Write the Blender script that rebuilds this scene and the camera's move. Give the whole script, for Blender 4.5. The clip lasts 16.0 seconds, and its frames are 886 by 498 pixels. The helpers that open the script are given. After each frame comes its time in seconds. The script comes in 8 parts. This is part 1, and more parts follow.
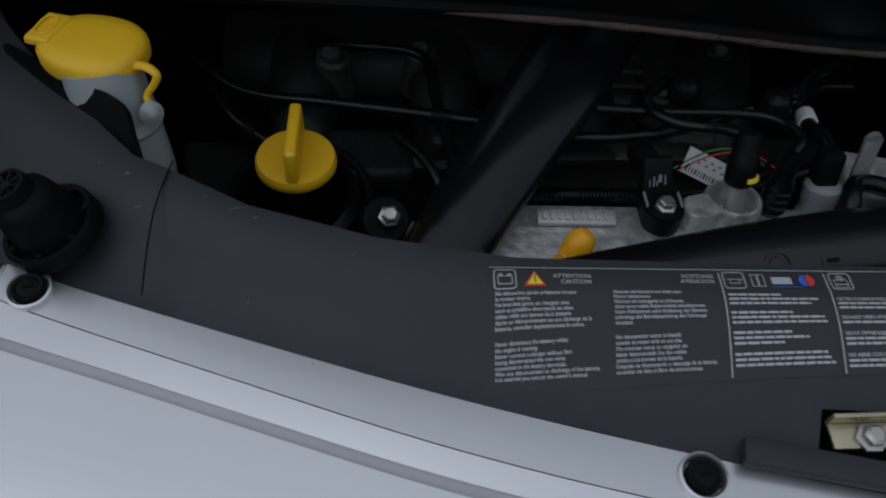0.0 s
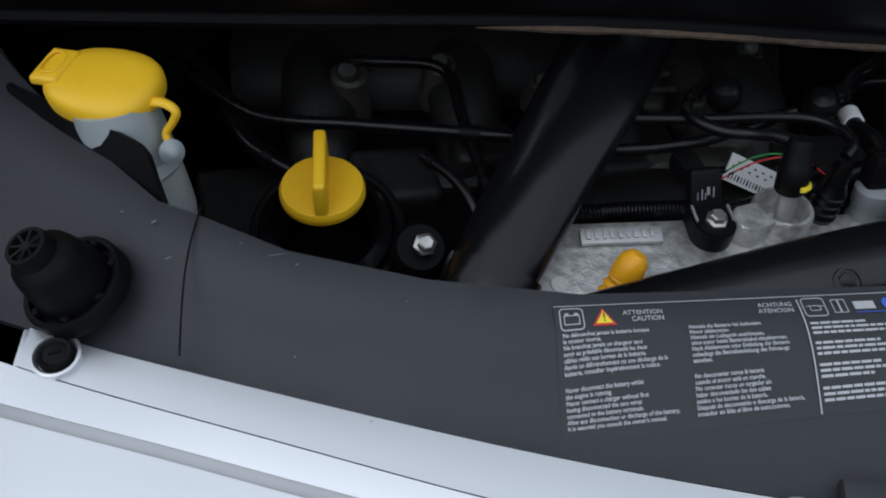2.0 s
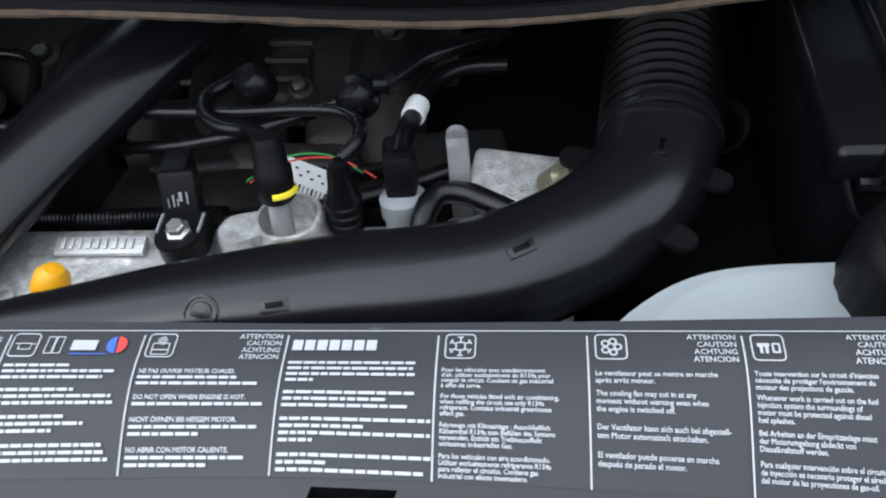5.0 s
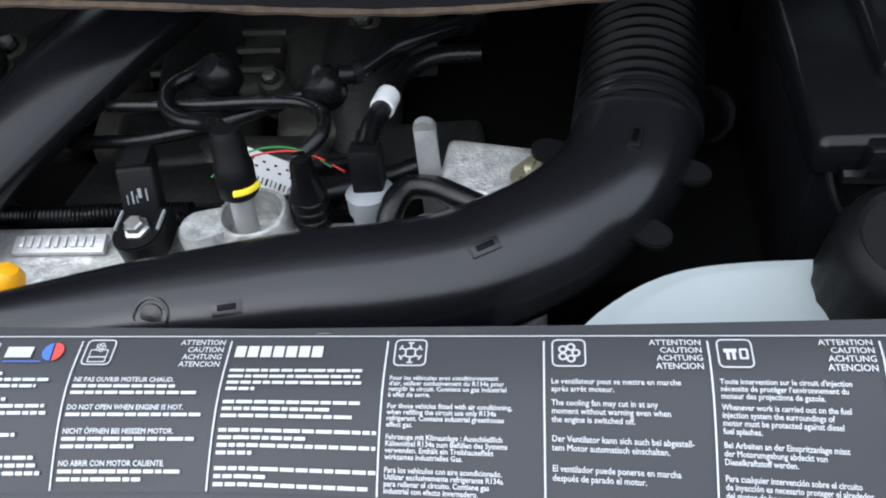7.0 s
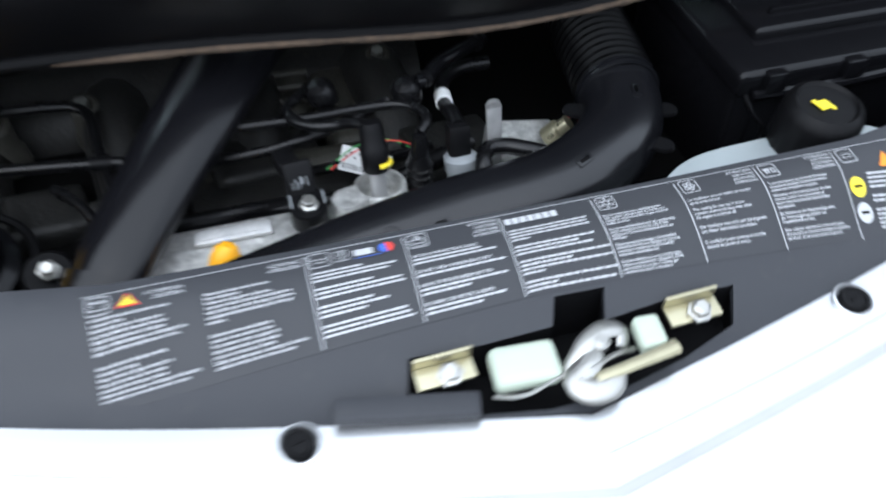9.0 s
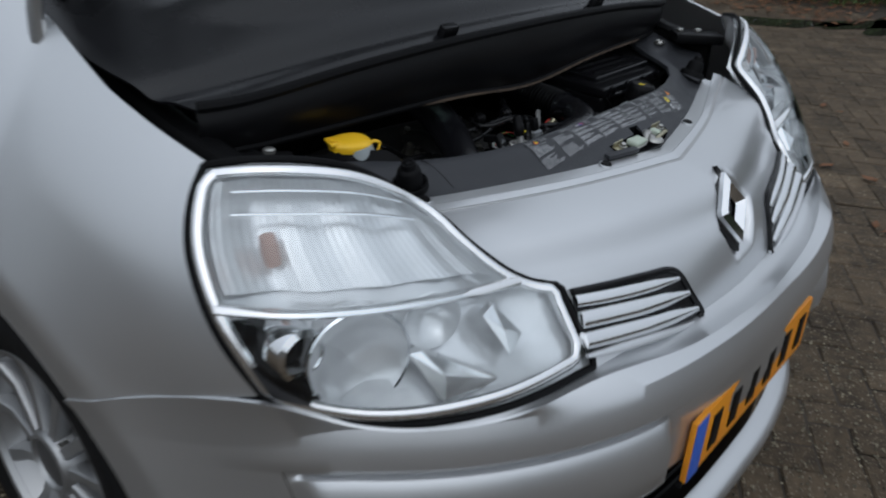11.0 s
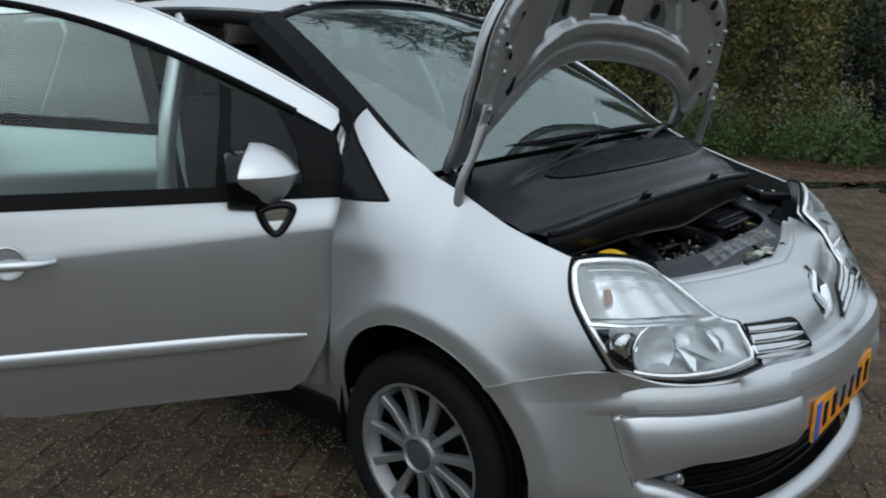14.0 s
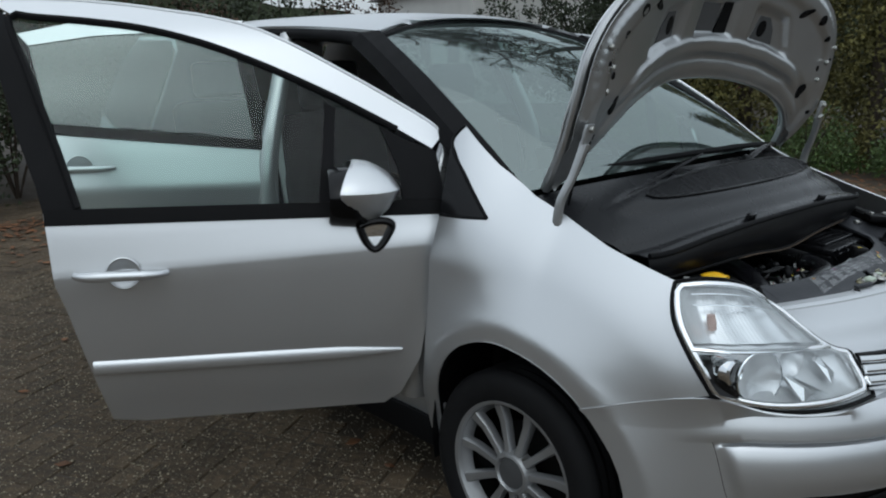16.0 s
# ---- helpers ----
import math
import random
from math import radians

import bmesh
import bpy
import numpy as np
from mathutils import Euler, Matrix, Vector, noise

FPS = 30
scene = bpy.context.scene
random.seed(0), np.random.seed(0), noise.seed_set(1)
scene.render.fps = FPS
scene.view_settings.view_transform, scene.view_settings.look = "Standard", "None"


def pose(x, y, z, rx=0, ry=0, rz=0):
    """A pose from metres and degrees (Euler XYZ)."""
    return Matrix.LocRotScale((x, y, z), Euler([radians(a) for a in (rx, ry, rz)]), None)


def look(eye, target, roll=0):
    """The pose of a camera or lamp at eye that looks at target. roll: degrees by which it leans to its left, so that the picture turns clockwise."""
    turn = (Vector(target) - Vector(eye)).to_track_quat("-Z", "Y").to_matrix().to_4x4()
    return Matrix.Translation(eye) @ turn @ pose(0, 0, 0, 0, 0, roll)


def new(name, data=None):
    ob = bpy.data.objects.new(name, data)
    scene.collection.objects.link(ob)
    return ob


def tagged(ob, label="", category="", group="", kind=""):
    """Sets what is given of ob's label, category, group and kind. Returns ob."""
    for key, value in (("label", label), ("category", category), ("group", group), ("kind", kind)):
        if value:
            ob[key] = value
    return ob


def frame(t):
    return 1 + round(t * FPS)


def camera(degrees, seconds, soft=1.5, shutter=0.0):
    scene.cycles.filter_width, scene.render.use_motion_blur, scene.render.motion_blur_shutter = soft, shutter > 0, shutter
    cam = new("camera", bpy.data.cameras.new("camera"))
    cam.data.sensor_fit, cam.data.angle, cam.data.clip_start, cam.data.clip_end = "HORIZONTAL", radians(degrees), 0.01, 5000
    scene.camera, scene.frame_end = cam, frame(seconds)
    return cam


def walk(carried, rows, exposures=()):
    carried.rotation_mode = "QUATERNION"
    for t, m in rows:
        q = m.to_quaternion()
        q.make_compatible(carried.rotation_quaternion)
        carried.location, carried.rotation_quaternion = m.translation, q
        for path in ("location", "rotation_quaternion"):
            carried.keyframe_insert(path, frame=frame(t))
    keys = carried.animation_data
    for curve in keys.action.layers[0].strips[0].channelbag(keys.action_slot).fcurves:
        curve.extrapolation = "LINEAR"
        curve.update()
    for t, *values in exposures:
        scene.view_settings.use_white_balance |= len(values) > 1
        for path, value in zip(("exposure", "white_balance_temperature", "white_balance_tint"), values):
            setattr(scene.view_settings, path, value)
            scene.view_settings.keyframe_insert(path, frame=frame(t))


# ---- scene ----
cam = camera(56.6, 16.0, soft=2.0, shutter=0.5)
PATH = [
    (0, (-0.281, -0.797, 1.18), (-0.158, 0.533, -0.309), 4.7),
    (0.5, (-0.3, -0.775, 1.171), (-0.153, 0.534, -0.334), 4.9),
    (1, (-0.308, -0.766, 1.169), (-0.148, 0.536, -0.34), 4.5),
    (1.5, (-0.308, -0.761, 1.172), (-0.154, 0.545, -0.335), 3.9),
    (2, (-0.312, -0.758, 1.173), (-0.155, 0.55, -0.331), 3.0),
    (2.5, (-0.318, -0.759, 1.179), (-0.13, 0.559, -0.313), 2.1),
    (3, (-0.318, -0.765, 1.177), (-0.114, 0.57, -0.298), 2.7),
    (3.5, (-0.294, -0.762, 1.181), (-0.1, 0.576, -0.293), 1.2),
    (4, (-0.147, -0.76, 1.172), (-0.141, 0.579, -0.313), -2.6),
    (4.5, (0.011, -0.732, 1.146), (-0.162, 0.58, -0.354), -6.2),
    (5, (0.08, -0.706, 1.118), (-0.16, 0.587, -0.389), -8.6),
    (7.5, (0.098, -0.691, 1.106), (-0.162, 0.578, -0.418), -9.8),
    (8, (0.097, -0.691, 1.109), (-0.158, 0.576, -0.417), -9.7),
    (8.5, (0.069, -0.716, 1.13), (-0.093, 0.574, -0.39), -7.7),
    (9, (-0.131, -0.85, 1.195), (0.245, 0.488, -0.243), -0.1),
    (9.4, (-0.323, -0.943, 1.244), (0.36, 0.469, 0.004), 3.6),
    (9.5, (-0.377, -0.963, 1.239), (0.382, 0.445, 0.038), 4.2),
    (9.8, (-0.551, -1.043, 1.243), (0.388, 0.357, 0.167), 4.1),
    (10, (-0.672, -1.079, 1.25), (0.399, 0.263, 0.224), 4.0),
    (10.2, (-0.778, -1.095, 1.246), (0.393, 0.179, 0.243), 3.6),
    (12.3, (-2.083, -1.405, 1.42), (-0.52, -0.315, 0.815), 0.4),
    (12.5, (-2.198, -1.433, 1.438), (-0.636, -0.319, 0.873), -0.7),
    (13, (-2.307, -1.45, 1.462), (-0.782, -0.263, 0.944), -0.5),
    (13.5, (-2.329, -1.426, 1.463), (-0.833, -0.206, 0.942), 0.1),
    (14, (-2.348, -1.417, 1.456), (-0.876, -0.161, 0.947), 0.7),
    (14.5, (-2.362, -1.406, 1.472), (-0.934, -0.098, 0.973), 0.6),
    (15, (-2.374, -1.397, 1.475), (-0.999, -0.027, 0.994), 0.5),
    (15.5, (-2.377, -1.398, 1.474), (-1.028, -0.003, 0.993), 0.3),
    (16, (-2.38, -1.392, 1.474), (-1.042, 0.014, 0.991), 0.4),
]
EXPOSURES = [(0, -1.55, 5900, 9), (0.6, -1.3, 5900, 9), (2, -0.68, 5900, 9), (3.5, -0.14, 5900, 9), (4.5, 0.4, 6000, 9), (5, 0.6, 6000, 9), (7.5, 0.80, 6000, 9), (8.3, 0.8, 6000, 9), (9.4, 0.5, 5800, 8), (9.8, -0.05, 6000, 9), (10.2, -0.55, 6050, 9), (12.3, -0.95, 6000, 5), (13.0, -0.65, 6000, 4), (16, -0.65, 6000, 4)]
walk(cam, [(t, look(eye, target, roll)) for t, eye, target, roll in PATH], EXPOSURES)


# ---- world and light ----
world = bpy.data.worlds.new("overcast_sky")
scene.world = world
world.use_nodes = True
_n, _l = world.node_tree.nodes, world.node_tree.links
_sky = _n.new("ShaderNodeTexSky")
_sky.sky_type = "NISHITA"
_sky.sun_disc = False
_sky.sun_elevation, _sky.sun_rotation = radians(52), radians(227)
_sky.dust_density, _sky.air_density = 2.0, 1.0
_hs = _n.new("ShaderNodeHueSaturation")
_hs.inputs["Saturation"].default_value = 0.28
_l.new(_sky.outputs[0], _hs.inputs["Color"])
_geo, _sep, _up, _mul = _n.new("ShaderNodeTexCoord"), _n.new("ShaderNodeSeparateXYZ"), _n.new("ShaderNodeMapRange"), _n.new("ShaderNodeVectorMath")
_mul.operation = "SCALE"
_up.inputs["From Min"].default_value, _up.inputs["From Max"].default_value = 0.0, 0.8
_up.inputs["To Min"].default_value, _up.inputs["To Max"].default_value = 1.0, 1.75
_l.new(_geo.outputs["Generated"], _sep.inputs[0])
_l.new(_sep.outputs[2], _up.inputs["Value"])
_cloud = _n.new("ShaderNodeMix")
_cloud.data_type = "RGBA"
_cloud.inputs["Factor"].default_value = 0.72
_cloud.inputs["B"].default_value = (4.3, 4.45, 4.7, 1)
_l.new(_hs.outputs[0], _cloud.inputs["A"])
_l.new(_cloud.outputs["Result"], _mul.inputs[0])
_l.new(_up.outputs[0], _mul.inputs["Scale"])
_l.new(_mul.outputs[0], _n["Background"].inputs[0])
_n["Background"].inputs[1].default_value = 0.20
_sun = bpy.data.lights.new("sun", "SUN")
_sun.energy, _sun.angle, _sun.color = 0.6, radians(105), (1.0, 0.97, 0.93)
sun = new("sun", _sun)
sun.matrix_world = look((-2.6, -2.4, 6.5), (0, 0, 0.5))

# ---- materials ----
MATS = {}


def mat(name, color, rough=0.5, metal=0.0, vary=0.12, scale=30.0, bump=0.0, bscale=200.0, coat=0.0, trans=0.0, spots=0.0, ior=1.45, isl=0.0, obr=0.0, spec=0.5, alpha=1.0):
    """A procedural surface: colour varied at two scales, roughness varied, fine relief."""
    if name in MATS:
        return MATS[name]
    m = bpy.data.materials.new(name)
    m.use_nodes = True
    n, l = m.node_tree.nodes, m.node_tree.links
    b = n["Principled BSDF"]
    b.inputs["Roughness"].default_value, b.inputs["Metallic"].default_value = rough, metal
    b.inputs["Coat Weight"].default_value, b.inputs["Coat Roughness"].default_value = coat, 0.04
    b.inputs["Transmission Weight"].default_value, b.inputs["IOR"].default_value = trans, ior
    b.inputs["Specular IOR Level"].default_value = spec
    b.inputs["Alpha"].default_value = alpha
    tc = n.new("ShaderNodeTexCoord")
    n1 = n.new("ShaderNodeTexNoise")
    n1.inputs["Scale"].default_value, n1.inputs["Detail"].default_value = scale, 6
    l.new(tc.outputs["Object"], n1.inputs["Vector"])
    n2 = n.new("ShaderNodeTexNoise")
    n2.inputs["Scale"].default_value, n2.inputs["Detail"].default_value = scale * 0.13, 3
    l.new(tc.outputs["Object"], n2.inputs["Vector"])
    add = n.new("ShaderNodeMath")
    add.operation = "ADD"
    l.new(n1.outputs["Fac"], add.inputs[0])
    l.new(n2.outputs["Fac"], add.inputs[1])
    mr = n.new("ShaderNodeMapRange")
    mr.inputs["From Min"].default_value, mr.inputs["From Max"].default_value = 0.6, 1.4
    mr.inputs["To Min"].default_value, mr.inputs["To Max"].default_value = 1 - vary, 1 + vary
    l.new(add.outputs[0], mr.inputs["Value"])
    fac = mr.outputs[0]
    if isl or obr:
        src = n.new("ShaderNodeNewGeometry").outputs["Random Per Island"] if isl else n.new("ShaderNodeObjectInfo").outputs["Random"]
        m2 = n.new("ShaderNodeMapRange")
        k = isl or obr
        m2.inputs["To Min"].default_value, m2.inputs["To Max"].default_value = 1 - k, 1 + k
        l.new(src, m2.inputs["Value"])
        mu = n.new("ShaderNodeMath")
        mu.operation = "MULTIPLY"
        l.new(fac, mu.inputs[0])
        l.new(m2.outputs[0], mu.inputs[1])
        fac = mu.outputs[0]
    vm = n.new("ShaderNodeVectorMath")
    vm.operation = "SCALE"
    vm.inputs[0].default_value = color[:3]
    l.new(fac, vm.inputs["Scale"])
    out = vm.outputs[0]
    if spots:
        n3 = n.new("ShaderNodeTexNoise")
        n3.inputs["Scale"].default_value, n3.inputs["Detail"].default_value = scale * 6, 2
        l.new(tc.outputs["Object"], n3.inputs["Vector"])
        r3 = n.new("ShaderNodeMapRange")
        r3.inputs["From Min"].default_value, r3.inputs["From Max"].default_value = 0.62, 0.7
        r3.inputs["To Max"].default_value = spots
        l.new(n3.outputs["Fac"], r3.inputs["Value"])
        mx = n.new("ShaderNodeMix")
        mx.data_type = "RGBA"
        l.new(r3.outputs[0], mx.inputs["Factor"])
        l.new(out, mx.inputs["A"])
        mx.inputs["B"].default_value = (0.30, 0.26, 0.20, 1)
        out = mx.outputs["Result"]
    l.new(out, b.inputs["Base Color"])
    rr = n.new("ShaderNodeMapRange")
    rr.inputs["From Min"].default_value, rr.inputs["From Max"].default_value = 0.3, 0.7
    rr.inputs["To Min"].default_value, rr.inputs["To Max"].default_value = rough * 0.88, min(1, rough * 1.12)
    l.new(n1.outputs["Fac"], rr.inputs["Value"])
    l.new(rr.outputs[0], b.inputs["Roughness"])
    if bump:
        nb = n.new("ShaderNodeTexNoise")
        nb.inputs["Scale"].default_value, nb.inputs["Detail"].default_value = bscale, 4
        l.new(tc.outputs["Object"], nb.inputs["Vector"])
        bp = n.new("ShaderNodeBump")
        bp.inputs["Strength"].default_value, bp.inputs["Distance"].default_value = bump, 0.002
        l.new(nb.outputs["Fac"], bp.inputs["Height"])
        l.new(bp.outputs[0], b.inputs["Normal"])
    MATS[name] = m
    return m


SILVER = mat("silver_paint", (0.635, 0.648, 0.661), 0.33, 0.84, 0.025, 3, coat=0.35)
RIMS = mat("grey_silver_wheel_paint", (0.35, 0.355, 0.36), 0.36, 0.75, 0.06, 20)
SCUFF = mat("dull_grey_scuff", (0.15, 0.153, 0.158), 0.6, 0, 0.1, 40)
HOSE = mat("wet_black_hose", (0.0035, 0.0035, 0.004), 0.28, 0, 0.15, 40, 0.04, 600, spec=0.35)
# near-black colour that stands in for the deep shade inside the engine bay
VOID = mat("bay_shade_black", (0.0036, 0.0036, 0.0036), 0.9, 0, 0.3, 20, 0.2, 150, spec=0.04)
GREYP = mat("grey_plastic", (0.22, 0.235, 0.245), 0.42, 0, 0.08, 40, 0.05, 500)
SILVER_IN = mat("silver_inner_paint", (0.45, 0.46, 0.465), 0.31, 0.85, 0.06, 8, coat=0.3)
CHROME = mat("chrome", (0.80, 0.81, 0.82), 0.06, 1.0, 0.03, 20)
REFLECTOR = mat("reflector_chrome", (0.90, 0.905, 0.91), 0.16, 0.92, 0.04, 20)
BLACK = mat("black_plastic", (0.0045, 0.0045, 0.005), 0.42, 0, 0.2, 40, 0.06, 900, spec=0.14)
TRIM = mat("black_trim", (0.0042, 0.0042, 0.005), 0.22, 0, 0.1, 20, 0.02, 600, spec=0.27)
RUBBER = mat("black_rubber", (0.0045, 0.0045, 0.005), 0.52, 0, 0.2, 60, 0.08, 500, spec=0.11)
TYRE = mat("tyre_rubber", (0.007, 0.007, 0.0075), 0.7, 0, 0.25, 30, 0.2, 300, spec=0.2)
PILLAR = mat("dull_black_trim", (0.0055, 0.0055, 0.0062), 0.55, 0, 0.15, 20, 0.03, 600, spec=0.12)
COVER = mat("grey_black_cover", (0.0285, 0.030, 0.0345), 0.50, 0, 0.12, 14, 0.10, 1400, spots=0.012, spec=0.4)
DUCT = mat("duct_plastic", (0.0055, 0.0057, 0.0070), 0.24, 0, 0.14, 18, 0.025, 500, spec=0.55)
BELLOW = mat("bellows_rubber", (0.0015, 0.0015, 0.0017), 0.36, 0, 0.2, 60, 0.03, 500, spec=0.12)
COWLTOP = mat("glossy_cowl_plastic", (0.0044, 0.0046, 0.0058), 0.27, 0, 0.14, 12, 0.03, 900, spec=0.48)
COWL = mat("cowl_plastic", (0.0038, 0.0038, 0.0045), 0.36, 0, 0.14, 12, 0.08, 900, spec=0.25)
YELLOW = mat("yellow_plastic", (0.80, 0.48, 0.012), 0.42, 0, 0.07, 30, 0.03, 500, spots=0.05)
ORANGE = mat("orange_plastic", (0.90, 0.42, 0.008), 0.42, 0, 0.06, 30, 0.03, 500)
WHITEP = mat("white_translucent_plastic", (0.32, 0.355, 0.36), 0.34, 0, 0.14, 12, 0.03, 200)
ALU = mat("cast_aluminium", (0.62, 0.62, 0.60), 0.34, 0.62, 0.62, 160, 0.38, 620, spots=0.45)
ALU2 = mat("smooth_aluminium", (0.42, 0.42, 0.415), 0.38, 0.60, 0.24, 90, 0.25, 700)
STEEL = mat("zinc_steel", (0.42, 0.415, 0.39), 0.32, 0.9, 0.2, 60, 0.1, 400)
PLATED = mat("yellow_plated_steel", (0.44, 0.41, 0.28), 0.30, 0.8, 0.15, 60, 0.1, 300)
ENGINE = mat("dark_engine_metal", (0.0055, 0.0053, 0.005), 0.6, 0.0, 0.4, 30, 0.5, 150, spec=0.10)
# darker copy of the dull grey casting, for parts lying in shade
CASTD = mat("shaded_grey_casting", (0.014, 0.0138, 0.013), 0.55, 0.2, 0.60, 40, 0.35, 260, spots=0.05)
ARM = mat("glossy_black_moulding", (0.005, 0.005, 0.0062), 0.21, 0, 0.1, 20, 0.02, 600, spec=0.36)
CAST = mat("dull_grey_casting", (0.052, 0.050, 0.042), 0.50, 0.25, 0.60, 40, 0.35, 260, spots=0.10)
CREAM = mat("cream_plastic", (0.44, 0.50, 0.41), 0.4, 0, 0.05, 20)
PRINT = mat("white_print", (0.45, 0.46, 0.47), 0.5, 0, 0.06, 300)
LABELBG = mat("label_film", (0.030, 0.0315, 0.0355), 0.48, 0, 0.06, 20, 0.05, 1400, spec=0.4)
HAZE = mat("frosted_reflector", (0.86, 0.87, 0.88), 0.24, 0.48, 0.16, 24, 0.35, 60)
BULB = mat("pale_amber_bulb", (0.50, 0.34, 0.29), 0.35, 0, 0.1, 60)
RED = mat("red_print", (0.60, 0.05, 0.04), 0.45, 0, 0.05, 100)
BLUE = mat("blue_print", (0.05, 0.13, 0.55), 0.45, 0, 0.05, 100)
AMBER = mat("amber_print", (0.80, 0.26, 0.01), 0.45, 0, 0.05, 100)
SUNNY = mat("yellow_print", (0.82, 0.66, 0.03), 0.45, 0, 0.05, 100)
PLATEO = mat("orange_plate", (0.80, 0.30, 0.015), 0.42, 0, 0.04, 20)
SHUT = mat("grey_shut_line", (0.42, 0.425, 0.43), 0.5, 0.3, 0.1, 40)
# grey darkened for shade in the bonnet openings; also on plain dark parts
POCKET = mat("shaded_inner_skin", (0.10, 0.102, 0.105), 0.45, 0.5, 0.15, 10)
FOAM = mat("brown_felt_edge", (0.072, 0.050, 0.034), 0.9, 0, 0.6, 150, 0.5, 300)
TAGW = mat("white_paper_tag", (0.72, 0.73, 0.72), 0.55, 0, 0.05, 60)
WIREG = mat("green_wire", (0.05, 0.30, 0.07), 0.4, 0, 0.1, 50)
SEATC = mat("dark_seat_cloth", (0.013, 0.013, 0.0145), 0.85, 0, 0.3, 60, 0.3, 400)
BELTC = mat("light_belt_webbing", (0.52, 0.56, 0.55), 0.7, 0, 0.1, 100)


def glass(name, tint, rough=0.0, ior=1.5, film=0.0):
    m = bpy.data.materials.new(name)
    m.use_nodes = True
    n, l = m.node_tree.nodes, m.node_tree.links
    n.remove(n["Principled BSDF"])
    tr, gl, mx, fr = n.new("ShaderNodeBsdfTransparent"), n.new("ShaderNodeBsdfGlossy"), n.new("ShaderNodeMixShader"), n.new("ShaderNodeFresnel")
    tr.inputs[0].default_value, gl.inputs["Roughness"].default_value = (*tint, 1), rough
    fr.inputs["IOR"].default_value = ior
    gl.inputs["Color"].default_value = (0.86, 0.97, 0.94, 1) if film else (0.95, 0.97, 0.97, 1)
    l.new(fr.outputs[0], mx.inputs[0])
    l.new(tr.outputs[0], mx.inputs[1])
    l.new(gl.outputs[0], mx.inputs[2])
    out = mx
    if film:
        df, m2, nz = n.new("ShaderNodeBsdfDiffuse"), n.new("ShaderNodeMixShader"), n.new("ShaderNodeTexNoise")
        df.inputs[0].default_value = (0.42, 0.50, 0.48, 1)
        nz.inputs["Scale"].default_value = 6
        mr = n.new("ShaderNodeMapRange")
        mr.inputs["To Min"].default_value, mr.inputs["To Max"].default_value = film * 0.6, film * 1.4
        l.new(n.new("ShaderNodeTexCoord").outputs["Object"], nz.inputs["Vector"])
        l.new(nz.outputs["Fac"], mr.inputs["Value"])
        l.new(mr.outputs[0], m2.inputs[0])
        l.new(mx.outputs[0], m2.inputs[1])
        l.new(df.outputs[0], m2.inputs[2])
        out = m2
    l.new(out.outputs[0], n["Material Output"].inputs[0])
    MATS[name] = m
    return m


GLASS = glass("tinted_car_glass", (0.74, 0.86, 0.82), 0.0, 1.28)
RGLASS = glass("rear_tinted_glass", (0.42, 0.52, 0.49), 0.0, 1.9)
WGLASS = glass("windscreen_glass", (0.36, 0.46, 0.44), 0.0, 2.9, 0.04)
LENS = glass("clear_lens", (0.93, 0.95, 0.96), 0.01, 1.5)
MIRROR = mat("mirror_glass", (0.85, 0.86, 0.87), 0.01, 1.0, 0.0)

# ---- small builders ----
BASE = {}


def thing(name, base, label, category, group="", kind=""):
    ob = new(name)
    ob.empty_display_size = 0.05
    ob.location = base
    BASE[ob] = Vector(base)
    return tagged(ob, label, category, group, kind)


def part(name, bm, material, parent, label="", smooth=True, angle=40):
    me = bpy.data.meshes.new(name)
    if isinstance(bm, tuple):
        me.from_pydata([tuple(map(float, v)) for v in bm[0]], [], bm[1])
        me.update()
    else:
        bm.normal_update()
        bm.to_mesh(me)
        bm.free()
    me.materials.append(material)
    ob = new(name, me)
    if smooth:
        me.polygons.foreach_set("use_smooth", [True] * len(me.polygons))
        if angle:
            me.set_sharp_from_angle(angle=radians(angle))
    if parent is not None:
        ob.parent = parent
        ob.matrix_parent_inverse = Matrix.Translation(-BASE.get(parent, Vector((0, 0, 0))))
        if label:
            ob["label"] = label
    return ob


def solo(name, bm, material, label, category, group="", kind="", smooth=True, angle=40):
    """A thing that is one mesh, with its origin at its base."""
    ob = part(name, bm, material, None, "", smooth, angle)
    co = np.array([v.co for v in ob.data.vertices])
    c = Vector(((co[:, 0].min() + co[:, 0].max()) / 2, (co[:, 1].min() + co[:, 1].max()) / 2, co[:, 2].min()))
    ob.data.transform(Matrix.Translation(-c))
    ob.location = c
    return tagged(ob, label, category, group, kind)


